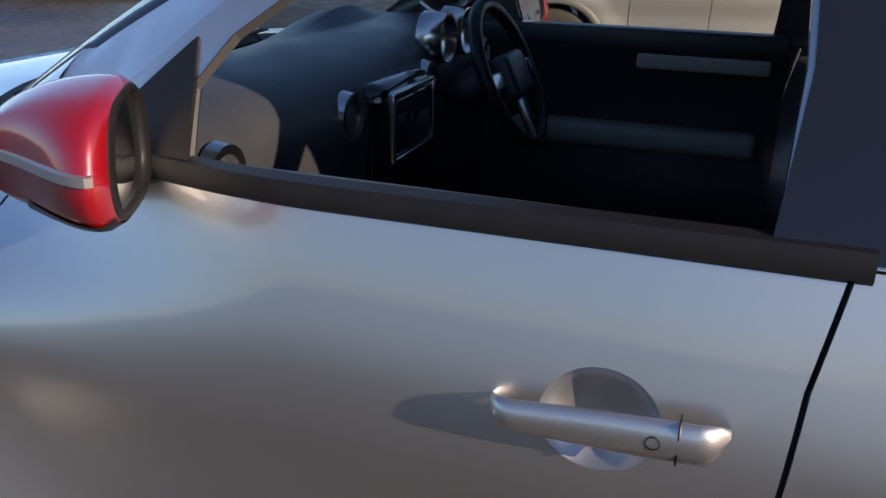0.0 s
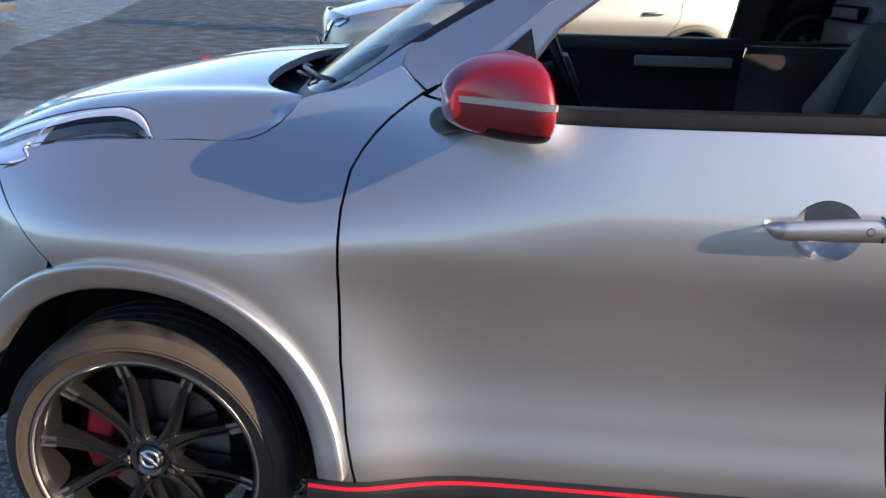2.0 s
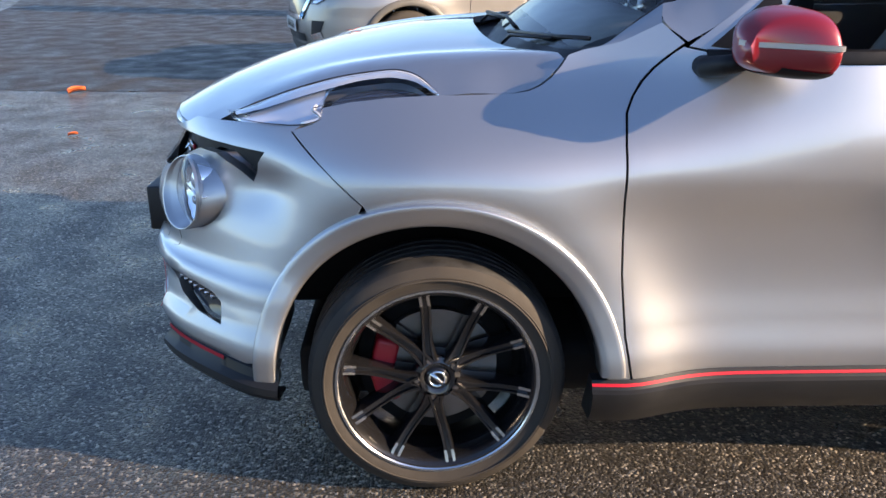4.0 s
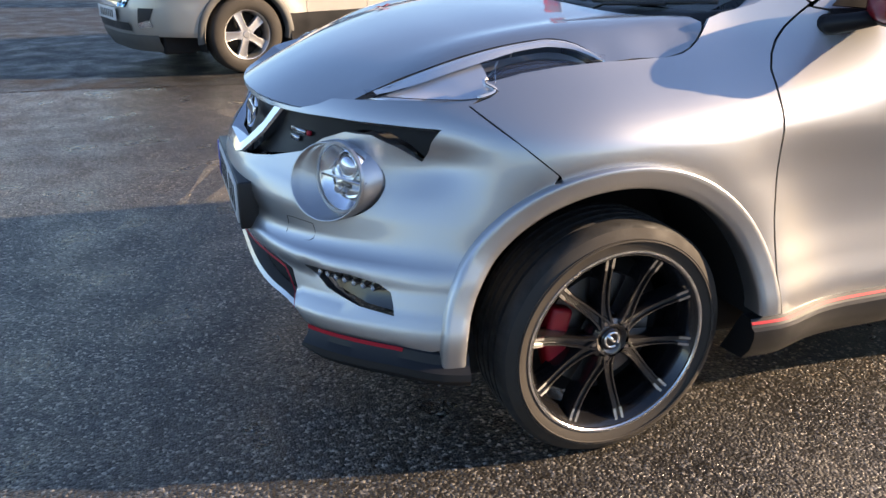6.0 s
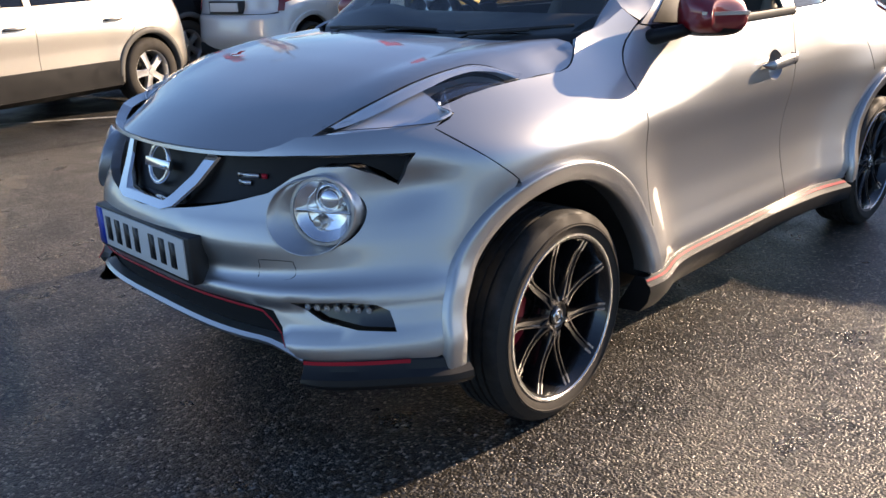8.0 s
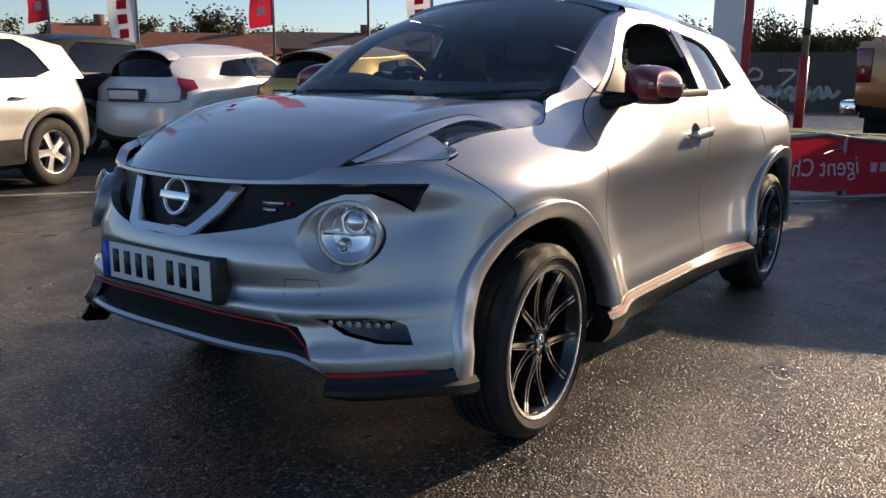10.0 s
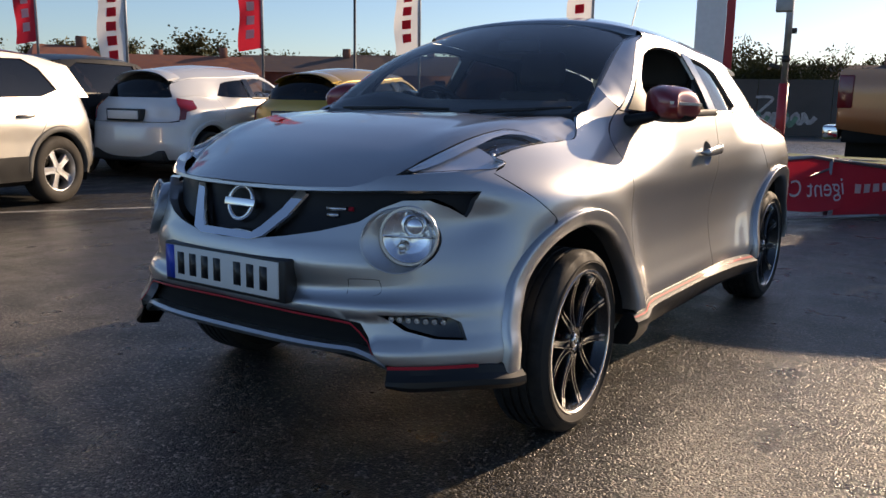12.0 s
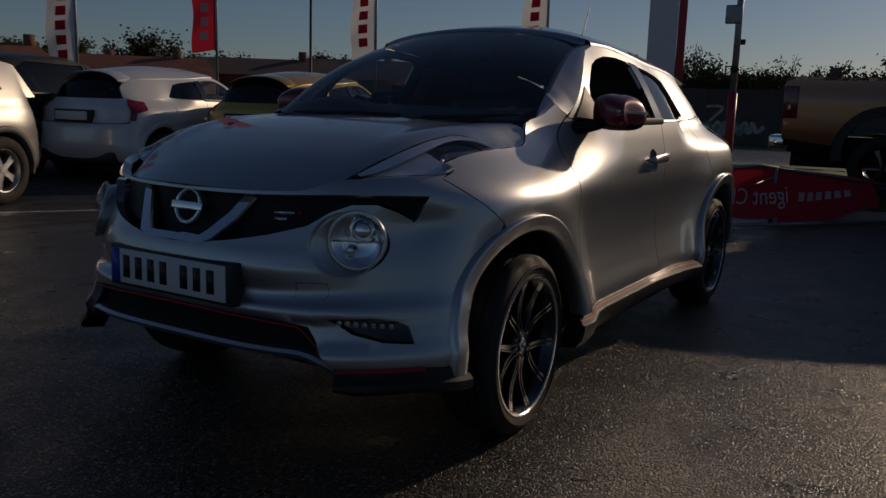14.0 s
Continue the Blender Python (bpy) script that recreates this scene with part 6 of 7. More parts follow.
M_FALLEN = material("fallen_leaf", (0.62, 0.13, 0.04), 0.7, vary=0.2, scale=30)

EYE = Vector((2.584, 2.054, 0.0))


def seen_at(az, dist, z=0.0):
    a = radians(az)
    return EYE + Vector((math.cos(a) * dist, math.sin(a) * dist, z))


def strip_on_ground(name, a, b, w, mat, label, z=0.004):
    a, b = Vector((*a, z)), Vector((*b, z))
    n = (b - a).cross(Vector((0, 0, 1))).normalized() * w / 2
    rows = [[a.lerp(b, i / 12) - n * (1 + 0.08 * math.sin(i * 2.7)), a.lerp(b, i / 12) + n * (1 + 0.06 * math.sin(i * 1.9 + 1))] for i in range(13)]
    return tagged(finish(name, orient(grid(rows), (0, 0, 1)), mat), label, "road marking", kind="structure")


strip_on_ground("bay_line", (-0.6, -6.42), (-3.6, -4.55), 0.07, M_LINE, "worn white bay line on asphalt")


def leaf(name, x, y, z, s, turn, mat=M_FALLEN):
    rows = []
    for i in range(6):
        t = i / 5
        w = s * 0.45 * math.sin(math.pi * min(1, t * 0.92 + 0.06))
        rows.append([(s * (t - 0.5), k * w, 0.25 * s * abs(k) + 0.1 * s * math.sin(3 * t)) for k in (-1, -0.5, 0, 0.5, 1)])
    ob = finish(name, grid(rows), mat)
    ob.matrix_world = pose(x, y, z, 4, 6, turn)
    return tagged(ob, "curled orange fallen leaf on the asphalt", "leaf")


leaf("fallen_leaf", 3.2, -5.06, 0.004, 0.16, 40)
leaf("fallen_leaf", 3.55, -3.6, 0.004, 0.09, 120)
leaf("fallen_leaf", 2.55, -3.3, 0.004, 0.07, 10)

# verge with kerb and grass
K0, K1 = seen_at(-158, 11.0), seen_at(-205, 11.6)
F0, F1 = seen_at(-150, 20.5), seen_at(-205, 20.0)
for k0, k1, count in ((K0, K1, 12), (F0, F1, 20)):
    for i in range(count):
        a, b = k0.lerp(k1, i / count), k0.lerp(k1, (i + 0.985) / count)
        d = (b - a).normalized()
        n = Vector((-d.y, d.x, 0)) * 0.07
        bm = bmesh.new()
        vs = [bm.verts.new(p + Vector((0, 0, z))) for z in (0, 0.12) for p in (a - n, b - n, b + n, a + n)]
        for q in ((3, 2, 1, 0), (4, 5, 6, 7), (0, 1, 5, 4), (1, 2, 6, 5), (2, 3, 7, 6), (3, 0, 4, 7)):
            bm.faces.new([vs[k] for k in q])
        bmesh.ops.bevel(bm, geom=[e for e in bm.edges if all(v.co.z > 0.1 for v in e.verts)], offset=0.015, segments=2, affect='EDGES')
        tagged(finish("kerb", bm, M_KERB, smooth=False), "pale concrete kerb stone", "kerb", kind="structure")
rows = []
away = Vector((-1, -0.1, 0)).normalized()
for i in range(41):
    a = K0.lerp(K1, i / 40)
    rows.append([a + away * (0.07 + 9.0 * k / 10) + Vector((0, 0, 0.10 + 0.02 * noise.noise((i * 0.7, k * 0.9, 0)))) for k in range(11)])
tagged(finish("grass_verge", orient(grid(rows), (0, 0, 1)), M_GRASS), "rough green grass verge behind the kerb", "grass", kind="structure")


def tufts(count, seed):
    rnd = random.Random(seed)
    verts, faces = [], []
    for _ in range(count):
        u, v = rnd.random(), rnd.random() ** 1.6
        p = K0.lerp(K1, u) + away * (0.1 + 4 * v) + Vector((0, 0, 0.09))
        a = rnd.random() * 6.28
        h, w = 0.04 + 0.08 * rnd.random(), 0.008 + 0.01 * rnd.random()
        d, l = Vector((math.cos(a) * w, math.sin(a) * w, 0)), Vector((rnd.uniform(-1, 1), rnd.uniform(-1, 1), 0)) * h * 0.6
        o = len(verts)
        verts += [p - d, p + d, p + l + Vector((0, 0, h))]
        faces.append((o, o + 1, o + 2))
    me = bpy.data.meshes.new("grass_blades")
    me.from_pydata([tuple(q) for q in verts], [], faces)
    me.materials.append(M_GRASS)
    return tagged(new("grass_blades", me), "loose green grass blades on the verge", "grass", kind="stuff")


tufts(9000, 4)

# dark wall with spray paint, 35 m off
W0, W1 = seen_at(-157, 34.0), seen_at(-190, 37.0)
wd = (W1 - W0).normalized()
wn_ = Vector((-wd.y, wd.x, 0))
if wn_.dot(EYE - W0) < 0:
    wn_ = -wn_
bm = bmesh.new()
for i in range(8):
    a, b = W0.lerp(W1, i / 8), W0.lerp(W1, (i + 0.99) / 8)
    vs = [bm.verts.new(p + Vector((0, 0, z))) for z in (0, 2.05) for p in (a, b, b - wn_ * 0.25, a - wn_ * 0.25)]
    for q in ((4, 5, 6, 7), (0, 1, 5, 4), (1, 2, 6, 5), (2, 3, 7, 6), (3, 0, 4, 7)):
        bm.faces.new([vs[k] for k in q])
bmesh.ops.recalc_face_normals(bm, faces=bm.faces[:])
tagged(finish("wall_back", bm, M_WALL, smooth=False), "dark boundary wall with faded spray paint", "wall", kind="structure")


# unseen wall, added to carry the van's shade further along the forecourt
shade_wall = bmesh.new()
va = [shade_wall.verts.new((x, y, z)) for z in (0, 2.25) for x, y in ((-9.2, 7.4), (-7.6, 16.0), (-7.9, 16.05), (-9.5, 7.45))]
for q in ((4, 5, 6, 7), (0, 1, 5, 4), (1, 2, 6, 5), (2, 3, 7, 6), (3, 0, 4, 7)):
    shade_wall.faces.new([va[k] for k in q])
bmesh.ops.recalc_face_normals(shade_wall, faces=shade_wall.faces[:])
tagged(finish("wall_shade", shade_wall, M_WALL, smooth=False), "unseen plain dark wall added to cast shade on the forecourt", "wall", kind="structure")


def spray(az, z, pts, width, mat):
    """A stroke of spray paint on the wall."""
    a = radians(az)
    way = Vector((math.cos(a), math.sin(a), 0))
    t = (W0 - EYE).dot(wn_) / way.dot(wn_)
    c = EYE + way * t + wn_ * 0.012 + Vector((0, 0, z))
    right = Vector((way.y, -way.x, 0))
    rows = []
    p = spline([Vector(q) for q in pts], 6)
    for i, q in enumerate(p):
        d = (p[min(len(p) - 1, i + 1)] - p[max(0, i - 1)]).normalized()
        n = Vector((-d.y, d.x)) * width / 2
        rows.append([c + right * (q + n).x + Vector((0, 0, (q + n).y)), c + right * (q - n).x + Vector((0, 0, (q - n).y))])
    return tagged(finish("spray_mark", orient(grid(rows), wn_), mat), "faded spray-painted stroke on the wall", "graffiti", "spray strokes")


for az, off, pts in ((-163.2, 0, [(-0.3, 1.5), (-0.3, 0.9), (-0.1, 0.75), (0.1, 0.9), (0.1, 1.5)]), (-164.2, 0, [(-0.25, 1.2), (0.15, 1.25), (0.2, 1.5), (-0.1, 1.6), (-0.3, 1.3), (-0.1, 0.85), (0.25, 0.9)]),
                     (-162.2, 0, [(-0.3, 1.6), (0.0, 0.8), (0.3, 1.6)]), (-166.0, 0, [(-0.3, 1.55), (0.3, 1.5), (-0.2, 0.9), (0.35, 0.85)])):
    spray(az, -0.15, pts, 0.10, M_PAINTMARK)
for k in range(9):
    az = -164.2 - 0.55 * k
    spray(az, 0.25, [(-0.25, 0.3), (-0.1 + 0.05 * math.sin(k * 2.1), 0.55), (0.05, 0.15 + 0.1 * math.sin(k)), (0.28, 0.45)], 0.17, M_PAINTMARK if k % 3 else M_PAINTGREEN)


# ---------- poles, flags, totem ----------
def street_pole(az, dist, height, label, r=0.06, mat=M_DARKPOLE):
    p = thing("lamp_post", label, "lamp post")
    part("post", tube([(0, 0, 0), (0, 0, 0.9), (0, 0, 0.95), (0, 0, height)], lambda t: r * (1.6 if t < 0.4 else 1.0 - 0.3 * t), 12), mat, p)
    part("arm", tube([(0, 0, height), (0.1, 0, height + 0.25), (0.9, 0, height + 0.35)], r * 0.6, 8), mat, p)
    part("lantern", box(0.8, 1.4, -0.11, 0.11, height + 0.27, height + 0.40, 0.04), M_POLE, p)
    p.location = seen_at(az, dist)
    return p


street_pole(-123.8, 26.0, 8.0, "tall dark lamp post behind the parked cars")
street_pole(-139.3, 30.0, 8.5, "tall dark lamp post behind the parked cars")


def flag(az, dist, low, cloth, mark, label, height=4.6, width=0.72, seed=1):
    """A tall banner flag on a pole: the cloth hangs to the left of it, with a column of plain bars."""
    f = thing("banner_flag", label, "flag", "banner flags")
    part("pole", tube([(0, 0, 0), (0, 0, low + height)], 0.035, 10), M_POLE, f)
    part("arm", tube([(0, 0, low + height - 0.02), (-width, 0, low + height - 0.02)], 0.018, 8), M_POLE, f)
    rnd = random.Random(seed)
    ph = rnd.random() * 6
    wave = lambda u, v: 0.06 * math.sin(3.2 * v + ph + 2 * u) * u + 0.03 * math.sin(7 * v + 5 * u + ph) * u
    rows = [[(-width * u * (1 - 0.10 * math.sin(2.2 * v + ph) ** 2), wave(u, v), low + v - 0.12 * u * (1 - v / height)) for u in [k / 8 for k in range(9)]] for v in [height * i / 30 for i in range(31)]]
    cl = part("cloth", orient(grid(rows), (0, 1, 0)), cloth, f)
    z, k = low + 0.30, 0
    while z < low + height - 0.4:
        h = 0.23
        for s in (1, -1):
            rr_ = [[(-width * u * (1 - 0.10 * math.sin(2.2 * v + ph) ** 2), wave(u, v) + s * 0.006, low + v - 0.12 * u * (1 - v / height)) for u in [0.34 + 0.34 * q / 4 for q in range(5)]] for v in [z - low + h * q / 4 for q in range(5)]]
            part("bar", orient(grid(rr_), (0, s, 0)), mark, cl)
        z += 0.36
    f.matrix_world = Matrix.Translation(seen_at(az, dist)) @ Matrix.Rotation(radians(az + 90 + 180), 4, 'Z')
    return f


flag(-124.95, 24, 1.75, M_FLAG_WHITE, M_FLAG_RED, "white banner flag with a column of red marks", seed=1)
flag(-133.3, 24, 2.42, M_FLAG_RED, M_FLAG_WHITE, "red banner flag with a column of white marks", width=0.66, seed=2)
flag(-143.6, 24, 2.42, M_FLAG_WHITE, M_FLAG_RED, "white banner flag with a column of red marks", seed=3)
flag(-155.0, 24, 2.9, M_FLAG_WHITE, M_FLAG_RED, "white banner flag with a column of red marks", seed=4)
flag(-119.9, 26, 2.5, M_FLAG_RED, M_FLAG_WHITE, "red banner flag with a column of white marks", width=0.55, seed=5)

tot = thing("totem_sign", "tall white and red totem sign", "sign")
part("white_panel", box(-0.56, 0.26, -0.25, 0.25, 0.0, 11.5, 0.015), M_SIGN_WHITE, tot)
part("red_panel", box(0.27, 0.50, -0.26, 0.26, 0.0, 11.5, 0.015), M_SIGN_RED, tot, "red edge panel")
part("plinth", box(-0.8, 0.74, -0.5, 0.5, 0, 0.25, 0.02), M_KERB, tot)
tot.matrix_world = Matrix.Translation(seen_at(-162.75, 26.0)) @ Matrix.Rotation(radians(-162.75 + 90 + 180), 4, 'Z')

cc = thing("camera_pole", "galvanised pole with surveillance cameras and a red lower part", "pole")
part("post", tube([(0, 0, 1.6), (0, 0, 4.6)], 0.075, 14), M_POLE, cc)
part("red_base", tube([(0, 0, 0), (0, 0, 1.6)], 0.105, 14), M_SIGN_RED, cc, "red painted base")
part("cabinet", box(-0.30, 0.06, -0.12, 0.12, 3.15, 3.55, 0.03), M_POLE, cc)
part("dome", lathe([(0.0, 2.02), (0.07, 2.05), (0.10, 2.12), (0.09, 2.2), (0.0, 2.22)], 20, 'z'), M_BLACK, cc)
part("bracket", tube([(-0.02, 0, 2.2), (-0.2, 0, 2.2), (-0.2, 0, 2.0)], 0.02, 8), M_BLACK, cc)
part("cam_body", moved(box(-0.12, 0.12, -0.05, 0.05, -0.05, 0.05, 0.02), Matrix.Translation((-0.22, 0.05, 1.98)) @ Matrix.Rotation(0.3, 4, 'Y')), M_BLACK, cc)
part("cam_body", moved(box(-0.10, 0.10, -0.05, 0.05, -0.06, 0.06, 0.02), Matrix.Translation((0.08, 0.08, 2.75))), M_BLACK, cc)
cc.matrix_world = Matrix.Translation(seen_at(-167.05, 20.5)) @ Matrix.Rotation(radians(-167 + 90 + 180), 4, 'Z')

# crumpled red banner over a fallen tube frame
fr_ = thing("fallen_barrier", "grey tube barrier frame leaning on the ground", "barrier")
fx = lambda u: Vector((-5.9 - 2.6 * u, -0.15 + 1.75 * u, 0))
part("top_tube", tube([fx(0.0) + Vector((0, 0, 0.58)), fx(0.25) + Vector((0, 0, 0.62)), fx(1.0) + Vector((0, 0, 0.34))], 0.022, 8), M_POLE, fr_)
part("foot_tube", tube([fx(0.33) + Vector((0.05, 0, 0.0)), fx(0.33) + Vector((0, 0, 0.60))], 0.022, 8), M_POLE, fr_)
part("low_tube", tube([fx(0.0) + Vector((0.2, 0, 0.03)), fx(1.15) + Vector((0.5, 0.2, 0.03))], 0.02, 8), M_POLE, fr_)
part("brace", tube([fx(0.05) + Vector((0.1, 0, 0.25)), fx(0.33) + Vector((0, 0, 0.50))], 0.016, 8), M_POLE, fr_)


def cloth(name, u0, u1, top, low, label, seed):
    rows = []
    for i in range(33):
        u = u0 + (u1 - u0) * i / 32
        row = []
        for k in range(13):
            v = k / 12
            zt, zl = top(u), low(u)
            sag = 0.05 * math.sin(9 * u + 4 * v + seed) + 0.03 * math.sin(23 * u + 6 * v + 2 * seed)
            row.append(fx(u) + Vector((0.30 * v * v + sag * v, 0.10 * v + 0.5 * sag * v, zt + (zl - zt) * v + 0.02 * math.sin(14 * u + seed) * v)))
        rows.append(row)
    ob = finish(name, orient(grid(rows), (1, 0.3, 0.2)), M_FLAG_RED)
    return tagged(ob, label, "banner", "crumpled banners"), rows


b1, r1 = cloth("crumpled_banner", -0.05, 0.36, lambda u: 0.575 + 0.1 * u, lambda u: 0.10 + 0.1 * u, "crumpled red cloth banner hung over a barrier", 1)
b2, r2 = cloth("crumpled_banner", 0.34, 0.80, lambda u: 0.60 - 0.30 * (u - 0.34), lambda u: 0.02 + 0.45 * max(0, u - 0.45), "sagging dark red banner over a fallen barrier", 4)
for i in range(6, 22, 3):
    rr_ = [[Vector(r2[q][k]) + Vector((0.012, 0.004, 0.004)) for k in (5, 6, 7)] for q in (i, i + 1, i + 2)]
    part("bar", orient(grid(rr_), (1, 0.3, 0.2)), M_FLAG_WHITE, b2)


def printed_words(words, rows, u0, u1, v0, v1, own):
    """Words printed through a cloth, seen from its back, so that they read backwards."""
    fc = bpy.data.curves.new("words", "FONT")
    fc.body = words
    tmp = new("words", fc)
    me = bpy.data.meshes.new_from_object(tmp.evaluated_get(bpy.context.evaluated_depsgraph_get()))
    bpy.data.objects.remove(tmp)
    bm = bmesh.new()
    bm.from_mesh(me)
    bmesh.ops.triangulate(bm, faces=bm.faces[:])
    bmesh.ops.subdivide_edges(bm, edges=[e for e in bm.edges if e.calc_length() > 0.25], cuts=2)
    lo, hi = min(q.co.x for q in bm.verts), max(q.co.x for q in bm.verts)
    bl_, bh = min(q.co.y for q in bm.verts), max(q.co.y for q in bm.verts)
    nu, nv = len(rows) - 1, len(rows[0]) - 1
    for q in bm.verts:
        u = (u0 + (u1 - u0) * (1 - (q.co.x - lo) / (hi - lo))) * nu
        v = (v1 + (v0 - v1) * (q.co.y - bl_) / (bh - bl_)) * nv
        i, k = min(nu - 1, int(u)), min(nv - 1, int(v))
        p = Vector(rows[i][k]).lerp(rows[i + 1][k], u - i).lerp(Vector(rows[i][k + 1]).lerp(rows[i + 1][k + 1], u - i), v - k)
        q.co = p + Vector((0.014, 0.005, 0.005))
    part("lettering", orient(bm, (1, 0.3, 0.2)), M_FLAG_WHITE, own, "white printed words showing backwards")


printed_words("igent Check", r1, 0.14, 1.02, 0.42, 0.86, b1)


# ---------- far roofs and trees ----------
def house_far(az, dist, width, eaves, top, wall, roof, label):
    h = thing("house", label, "house", "distant houses")
    w, d = width / 2, 4.0
    part("wall", box(-w, w, -d, d, 0, eaves), wall, h)
    bm = bmesh.new()
    vs = [bm.verts.new(p) for p in ((-w - 0.3, -d - 0.4, eaves), (w + 0.3, -d - 0.4, eaves), (w + 0.3, d + 0.4, eaves), (-w - 0.3, d + 0.4, eaves), (-w + 0.6, 0, top), (w - 0.6, 0, top))]
    for q in ((0, 1, 5, 4), (2, 3, 4, 5), (1, 2, 5), (3, 0, 4), (3, 2, 1, 0)):
        bm.faces.new([vs[k] for k in q])
    r = part("roof", bm, roof, h, smooth=False)
    part("chimney", box(w * 0.4, w * 0.4 + 0.7, -0.3, 0.3, top - 0.6, top + 0.7), M_BRICK, r)
    for k in range(3):
        part("window", box(-w * 0.7 + k * w * 0.6, -w * 0.7 + k * w * 0.6 + 1.0, -d - 0.02, -d + 0.1, eaves - 1.5, eaves - 0.4), M_GLOSS_BLACK, h)
    h.matrix_world = Matrix.Translation(seen_at(az, dist)) @ Matrix.Rotation(radians(az - 90 + random.uniform(-12, 12)), 4, 'Z')
    return h


for az, dist, wdt, e, t, wl, rf in ((-121.2, 70, 5, 2.9, 4.6, M_BRICK, M_TILE), (-125.2, 78, 9, 2.8, 4.2, M_BRICK, M_GREY_ROOF), (-128.8, 74, 11, 2.6, 4.3, M_BRICK, M_TILE), (-136.5, 80, 14, 3.2, 4.8, M_BRICK, M_GREY_ROOF),
                                    (-142.5, 84, 12, 3.2, 5.2, M_BRICK, M_GREY_ROOF), (-148, 88, 12, 3.2, 5.0, M_BRICK, M_TILE), (-170.5, 70, 13, 2.8, 4.1, M_BRICK, M_GREY_ROOF)):
    house_far(az, dist, wdt, e, t, wl, rf, "low brick house with a brown-red tiled roof")


def tree(az, dist, height, spread, seed, leaves=1500, bare=False):
    """A tapered trunk with limbs and a loose crown of small leaves."""
    rnd = random.Random(seed)
    tr = thing("tree", "bare-branched autumn tree far off" if bare else "autumn tree with thinning green-brown leaves", "tree", "distant trees")
    limbs = [tube([(0, 0, 0), (0.05 * height * rnd.uniform(-1, 1), 0, height * 0.4), (0.05 * height * rnd.uniform(-1, 1), 0, height * 0.75)], lambda t: height * 0.028 * (1.05 - t), 7)]
    ends = []
    for k in range(16 if bare else 14):
        z0 = height * rnd.uniform(0.25, 0.65)
        a = rnd.random() * 6.28
        l = spread * rnd.uniform(0.5, 1.0)
        p0, p2 = Vector((0, 0, z0)), Vector((math.cos(a) * l, math.sin(a) * l, min(height * 0.98, z0 + height * rnd.uniform(0.12, 0.42))))
        p1 = p0.lerp(p2, 0.5) + Vector((0, 0, -0.04 * height))
        limbs.append(tube([p0, p1, p2], lambda t: height * 0.011 * (1.15 - t), 5))
        ends += [p1, p2, p0.lerp(p2, 0.75)]
        if bare:
            for j in range(5):
                q0 = p1.lerp(p2, rnd.random())
                q1 = q0 + Vector((rnd.uniform(-1, 1), rnd.uniform(-1, 1), rnd.uniform(0.2, 1.2))) * spread * 0.35
                limbs.append(tube([q0, q0.lerp(q1, 0.5) + Vector((0, 0, 0.05)), q1], lambda t: height * 0.005 * (1.2 - t), 4))
    part("trunk", joined(*limbs), M_BARK, tr)
    if leaves:
        verts, faces = [], []
        for _ in range(leaves * 6):
            c = rnd.choice(ends) + Vector((rnd.gauss(0, 1), rnd.gauss(0, 1), rnd.gauss(0, 0.8))) * spread * 0.17
            s = height * rnd.uniform(0.014, 0.034)
            u = Vector((rnd.gauss(0, 1), rnd.gauss(0, 1), rnd.gauss(0, 1))).normalized()
            v = u.orthogonal().normalized()
            o = len(verts)
            verts += [c - u * s, c + v * s * 0.7, c + u * s, c - v * s * 0.7]
            faces.append((o, o + 1, o + 2, o + 3))
        me = bpy.data.meshes.new("crown")
        me.from_pydata([tuple(q) for q in verts], [], faces)
        me.materials.append(M_LEAF)
        cr = new("crown", me)
        cr.parent = tr
    tr.location = seen_at(az, dist)
    return tr


for i, (az, dist, h, sp) in enumerate(((-120.4, 90, 6.0, 2.6), (-122.6, 92, 5.6, 2.8), (-124.4, 95, 6.2, 2.6), (-127.4, 90, 6.4, 2.8), (-129.5, 88, 6.6, 3.2), (-131.2, 92, 5.6, 2.4), (-134.4, 96, 5.8, 2.4), (-139.5, 98, 6.0, 2.8), (-141.2, 98, 6.4, 2.6), (-145, 100, 6.6, 3.0),
                                       (-164.2, 58, 4.3, 2.6), (-166.0, 60, 4.2, 2.8), (-168.3, 60, 4.0, 3.0), (-162, 62, 4.6, 2.8), (-172.3, 75, 4.6, 2.2), (-174.5, 72, 4.8, 2.4), (-177, 70, 5.2, 2.6), (-158, 70, 5.2, 3.0), (-116, 90, 6.5, 3), (-112, 95, 6.5, 3))):
    tree(az, dist, h, sp, 20 + i, 700)
for i, (az, dist, h, sp) in enumerate(((-165.2, 64, 5.6, 1.7), (-169.9, 70, 5.4, 1.6), (-171.2, 80, 5.2, 1.5))):
    tree(az, dist, h, sp, 60 + i, 60, bare=True)


# a red leaf lying on the silver bonnet
bl = bmesh.new()
lv = [bl.verts.new(Vector(on_bonnet(0.267 + 0.022 * math.cos(a) * (1 + 0.35 * math.cos(5 * a)), -0.314 + 0.018 * math.sin(a) * (1 + 0.35 * math.cos(5 * a)))) + Vector((0, 0, 0.004 + 0.006 * abs(math.cos(a))))) for a in [2 * math.pi * k / 20 for k in range(20)]]
mid_ = bl.verts.new(Vector(on_bonnet(0.267, -0.314)) + Vector((0, 0, 0.003)))
for k in range(20):
    bl.faces.new((lv[k], lv[(k + 1) % 20], mid_))
bmesh.ops.solidify(bl, geom=bl.faces[:], thickness=0.0006)
tagged(finish("leaf", bl, material("red_leaf", (0.45, 0.03, 0.025), 0.6, vary=0.2, scale=60)), "small red autumn leaf lying on the silver bonnet", "leaf")


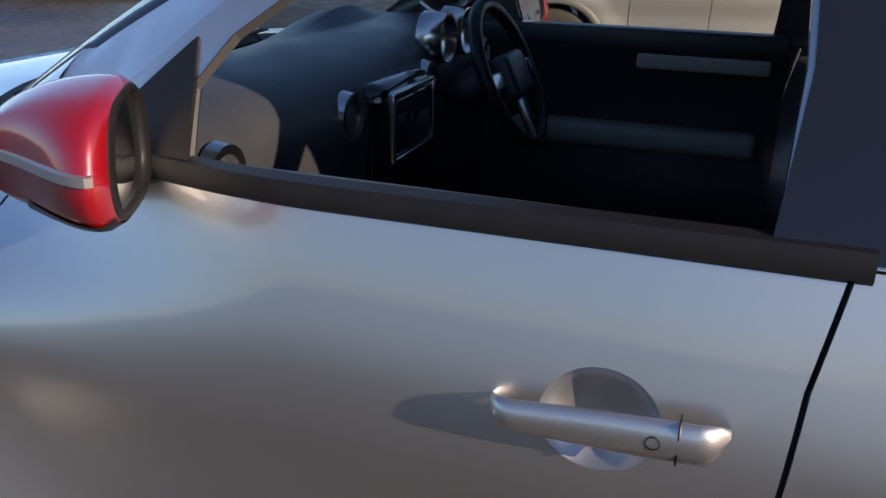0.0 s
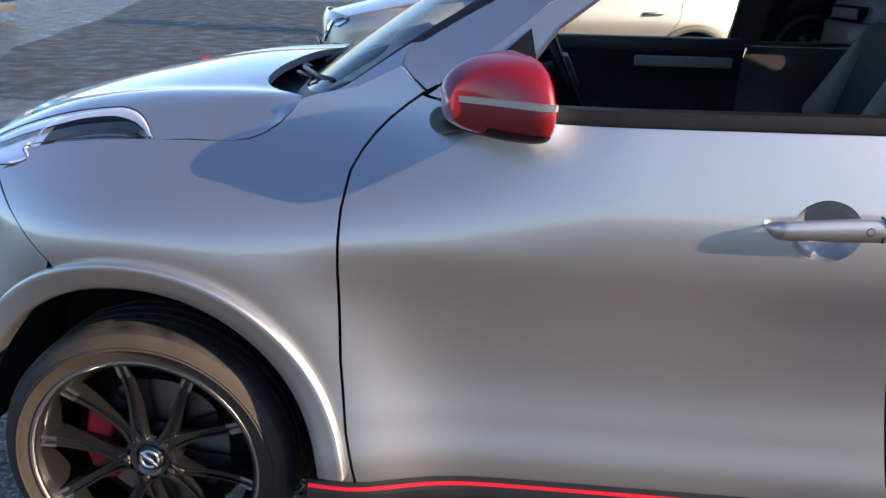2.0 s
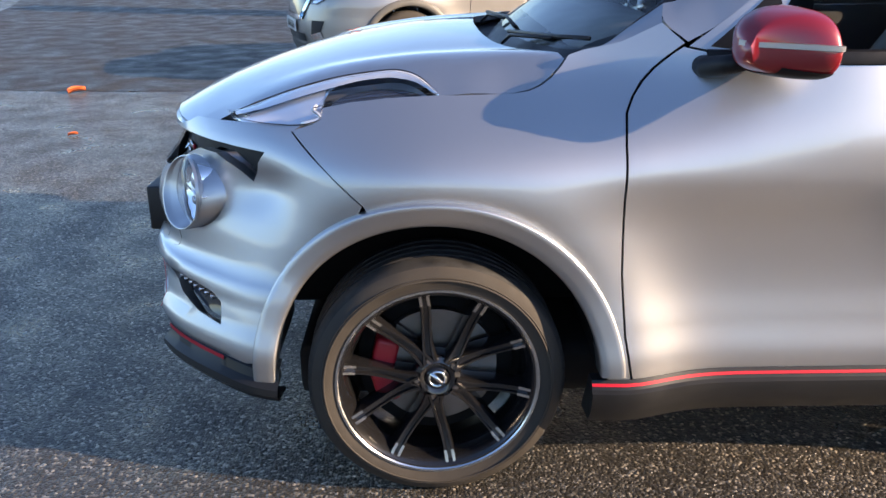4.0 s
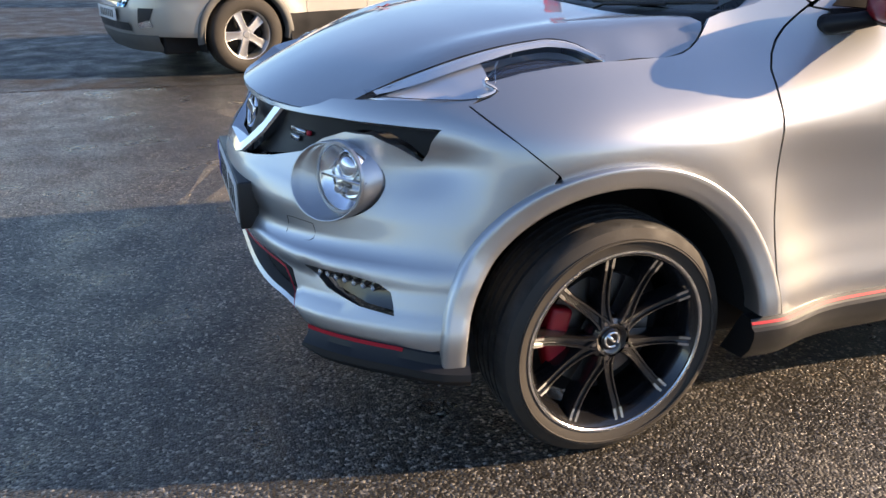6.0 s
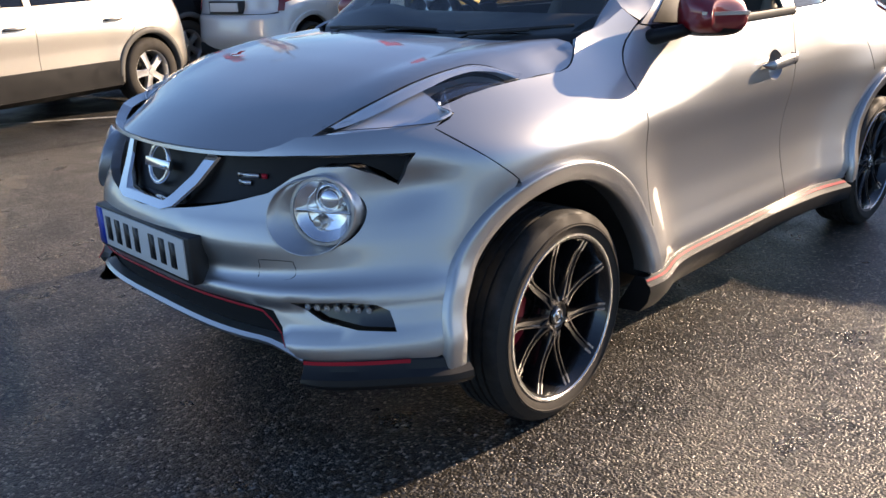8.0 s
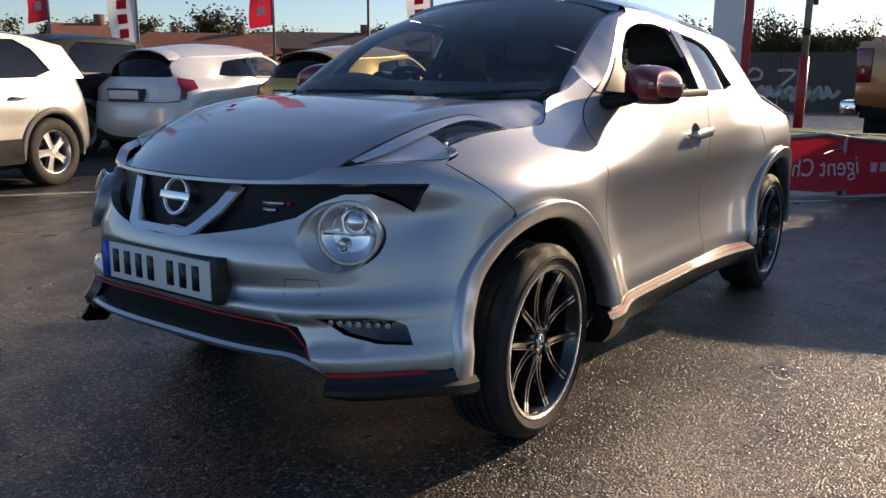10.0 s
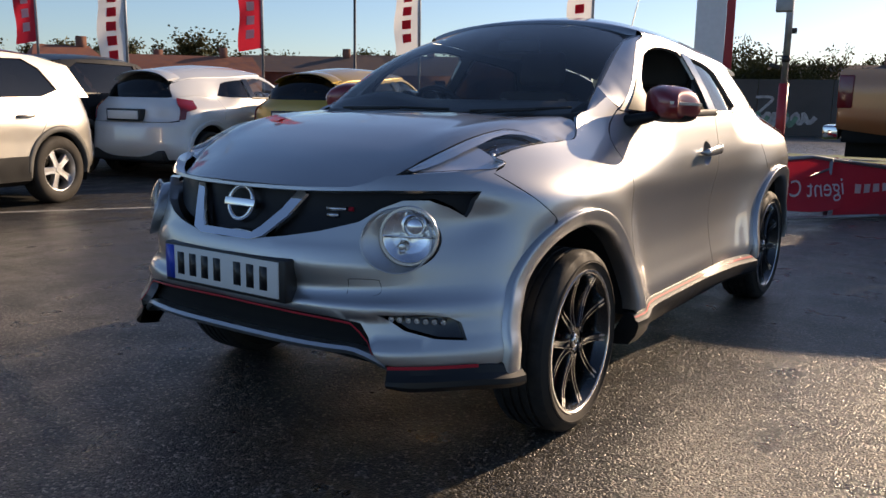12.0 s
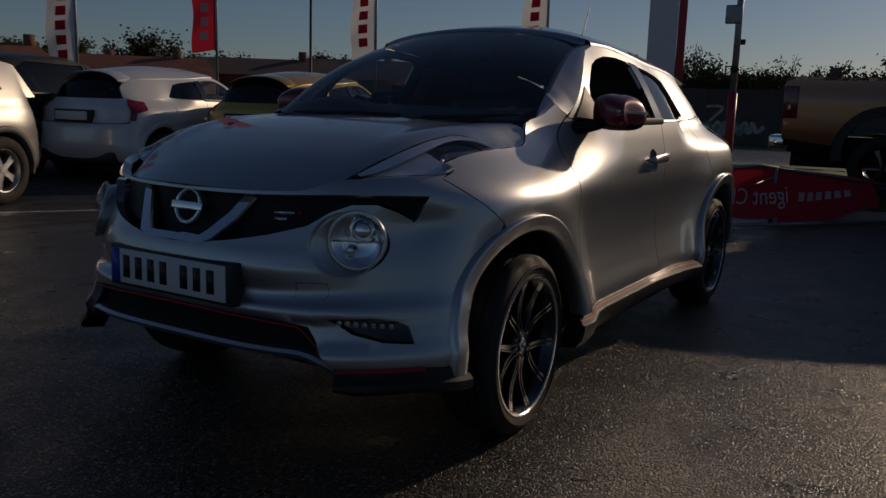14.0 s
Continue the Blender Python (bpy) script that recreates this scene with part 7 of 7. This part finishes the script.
# ---------- dusty tyre streaks on the asphalt ----------
def dust_material():
    m = bpy.data.materials.new("pale_dust")
    m.use_nodes = True
    n, l = m.node_tree.nodes, m.node_tree.links
    b = n["Principled BSDF"]
    b.inputs["Base Color"].default_value = (0.34, 0.30, 0.24, 1)
    b.inputs["Roughness"].default_value = 0.9
    tc = n.new("ShaderNodeTexCoord")
    a, c = n.new("ShaderNodeTexNoise"), n.new("ShaderNodeTexNoise")
    a.inputs["Scale"].default_value, a.inputs["Detail"].default_value = 3.0, 5
    c.inputs["Scale"].default_value, c.inputs["Detail"].default_value = 90.0, 4
    mul = n.new("ShaderNodeMath")
    mul.operation = 'MULTIPLY'
    r = n.new("ShaderNodeMapRange")
    r.inputs["From Min"].default_value, r.inputs["From Max"].default_value = 0.10, 0.42
    r.inputs["To Min"].default_value, r.inputs["To Max"].default_value = 0.0, 0.42
    l.new(tc.outputs["Object"], a.inputs["Vector"])
    l.new(tc.outputs["Object"], c.inputs["Vector"])
    l.new(a.outputs["Fac"], mul.inputs[0])
    l.new(c.outputs["Fac"], mul.inputs[1])
    l.new(mul.outputs[0], r.inputs["Value"])
    l.new(r.outputs[0], b.inputs["Alpha"])
    return m


M_DUST = dust_material()


def dust_streak(path, width):
    line = spline([Vector((x, y, 0.004)) for x, y in path], 6)
    rows = []
    for i, p in enumerate(line):
        d = (line[min(len(line) - 1, i + 1)] - line[max(0, i - 1)]).normalized()
        side = Vector((-d.y, d.x, 0)) * width * (0.6 + 0.4 * math.sin(i * 1.7)) * min(1, 0.3 + 0.25 * i, 0.3 + 0.25 * (len(line) - 1 - i))
        rows.append([p - side, p, p + side])
    tagged(finish("tyre_streak", orient(grid(rows), (0, 0, 1)), M_DUST), "pale dusty tyre streak on the asphalt", "stain", kind="structure")


track = [(-0.08, -4.11), (0.27, -3.22), (0.62, -2.19), (0.89, -1.3), (1.06, -0.69), (1.16, -0.32)]
dust_streak(track, 0.07)
dust_streak([(x + 0.16, y - 0.05) for x, y in track[:4]], 0.03)
dust_streak([(0.58, -3.68), (0.22499999999999998, -3.76), (-0.13, -3.84)], 0.35)
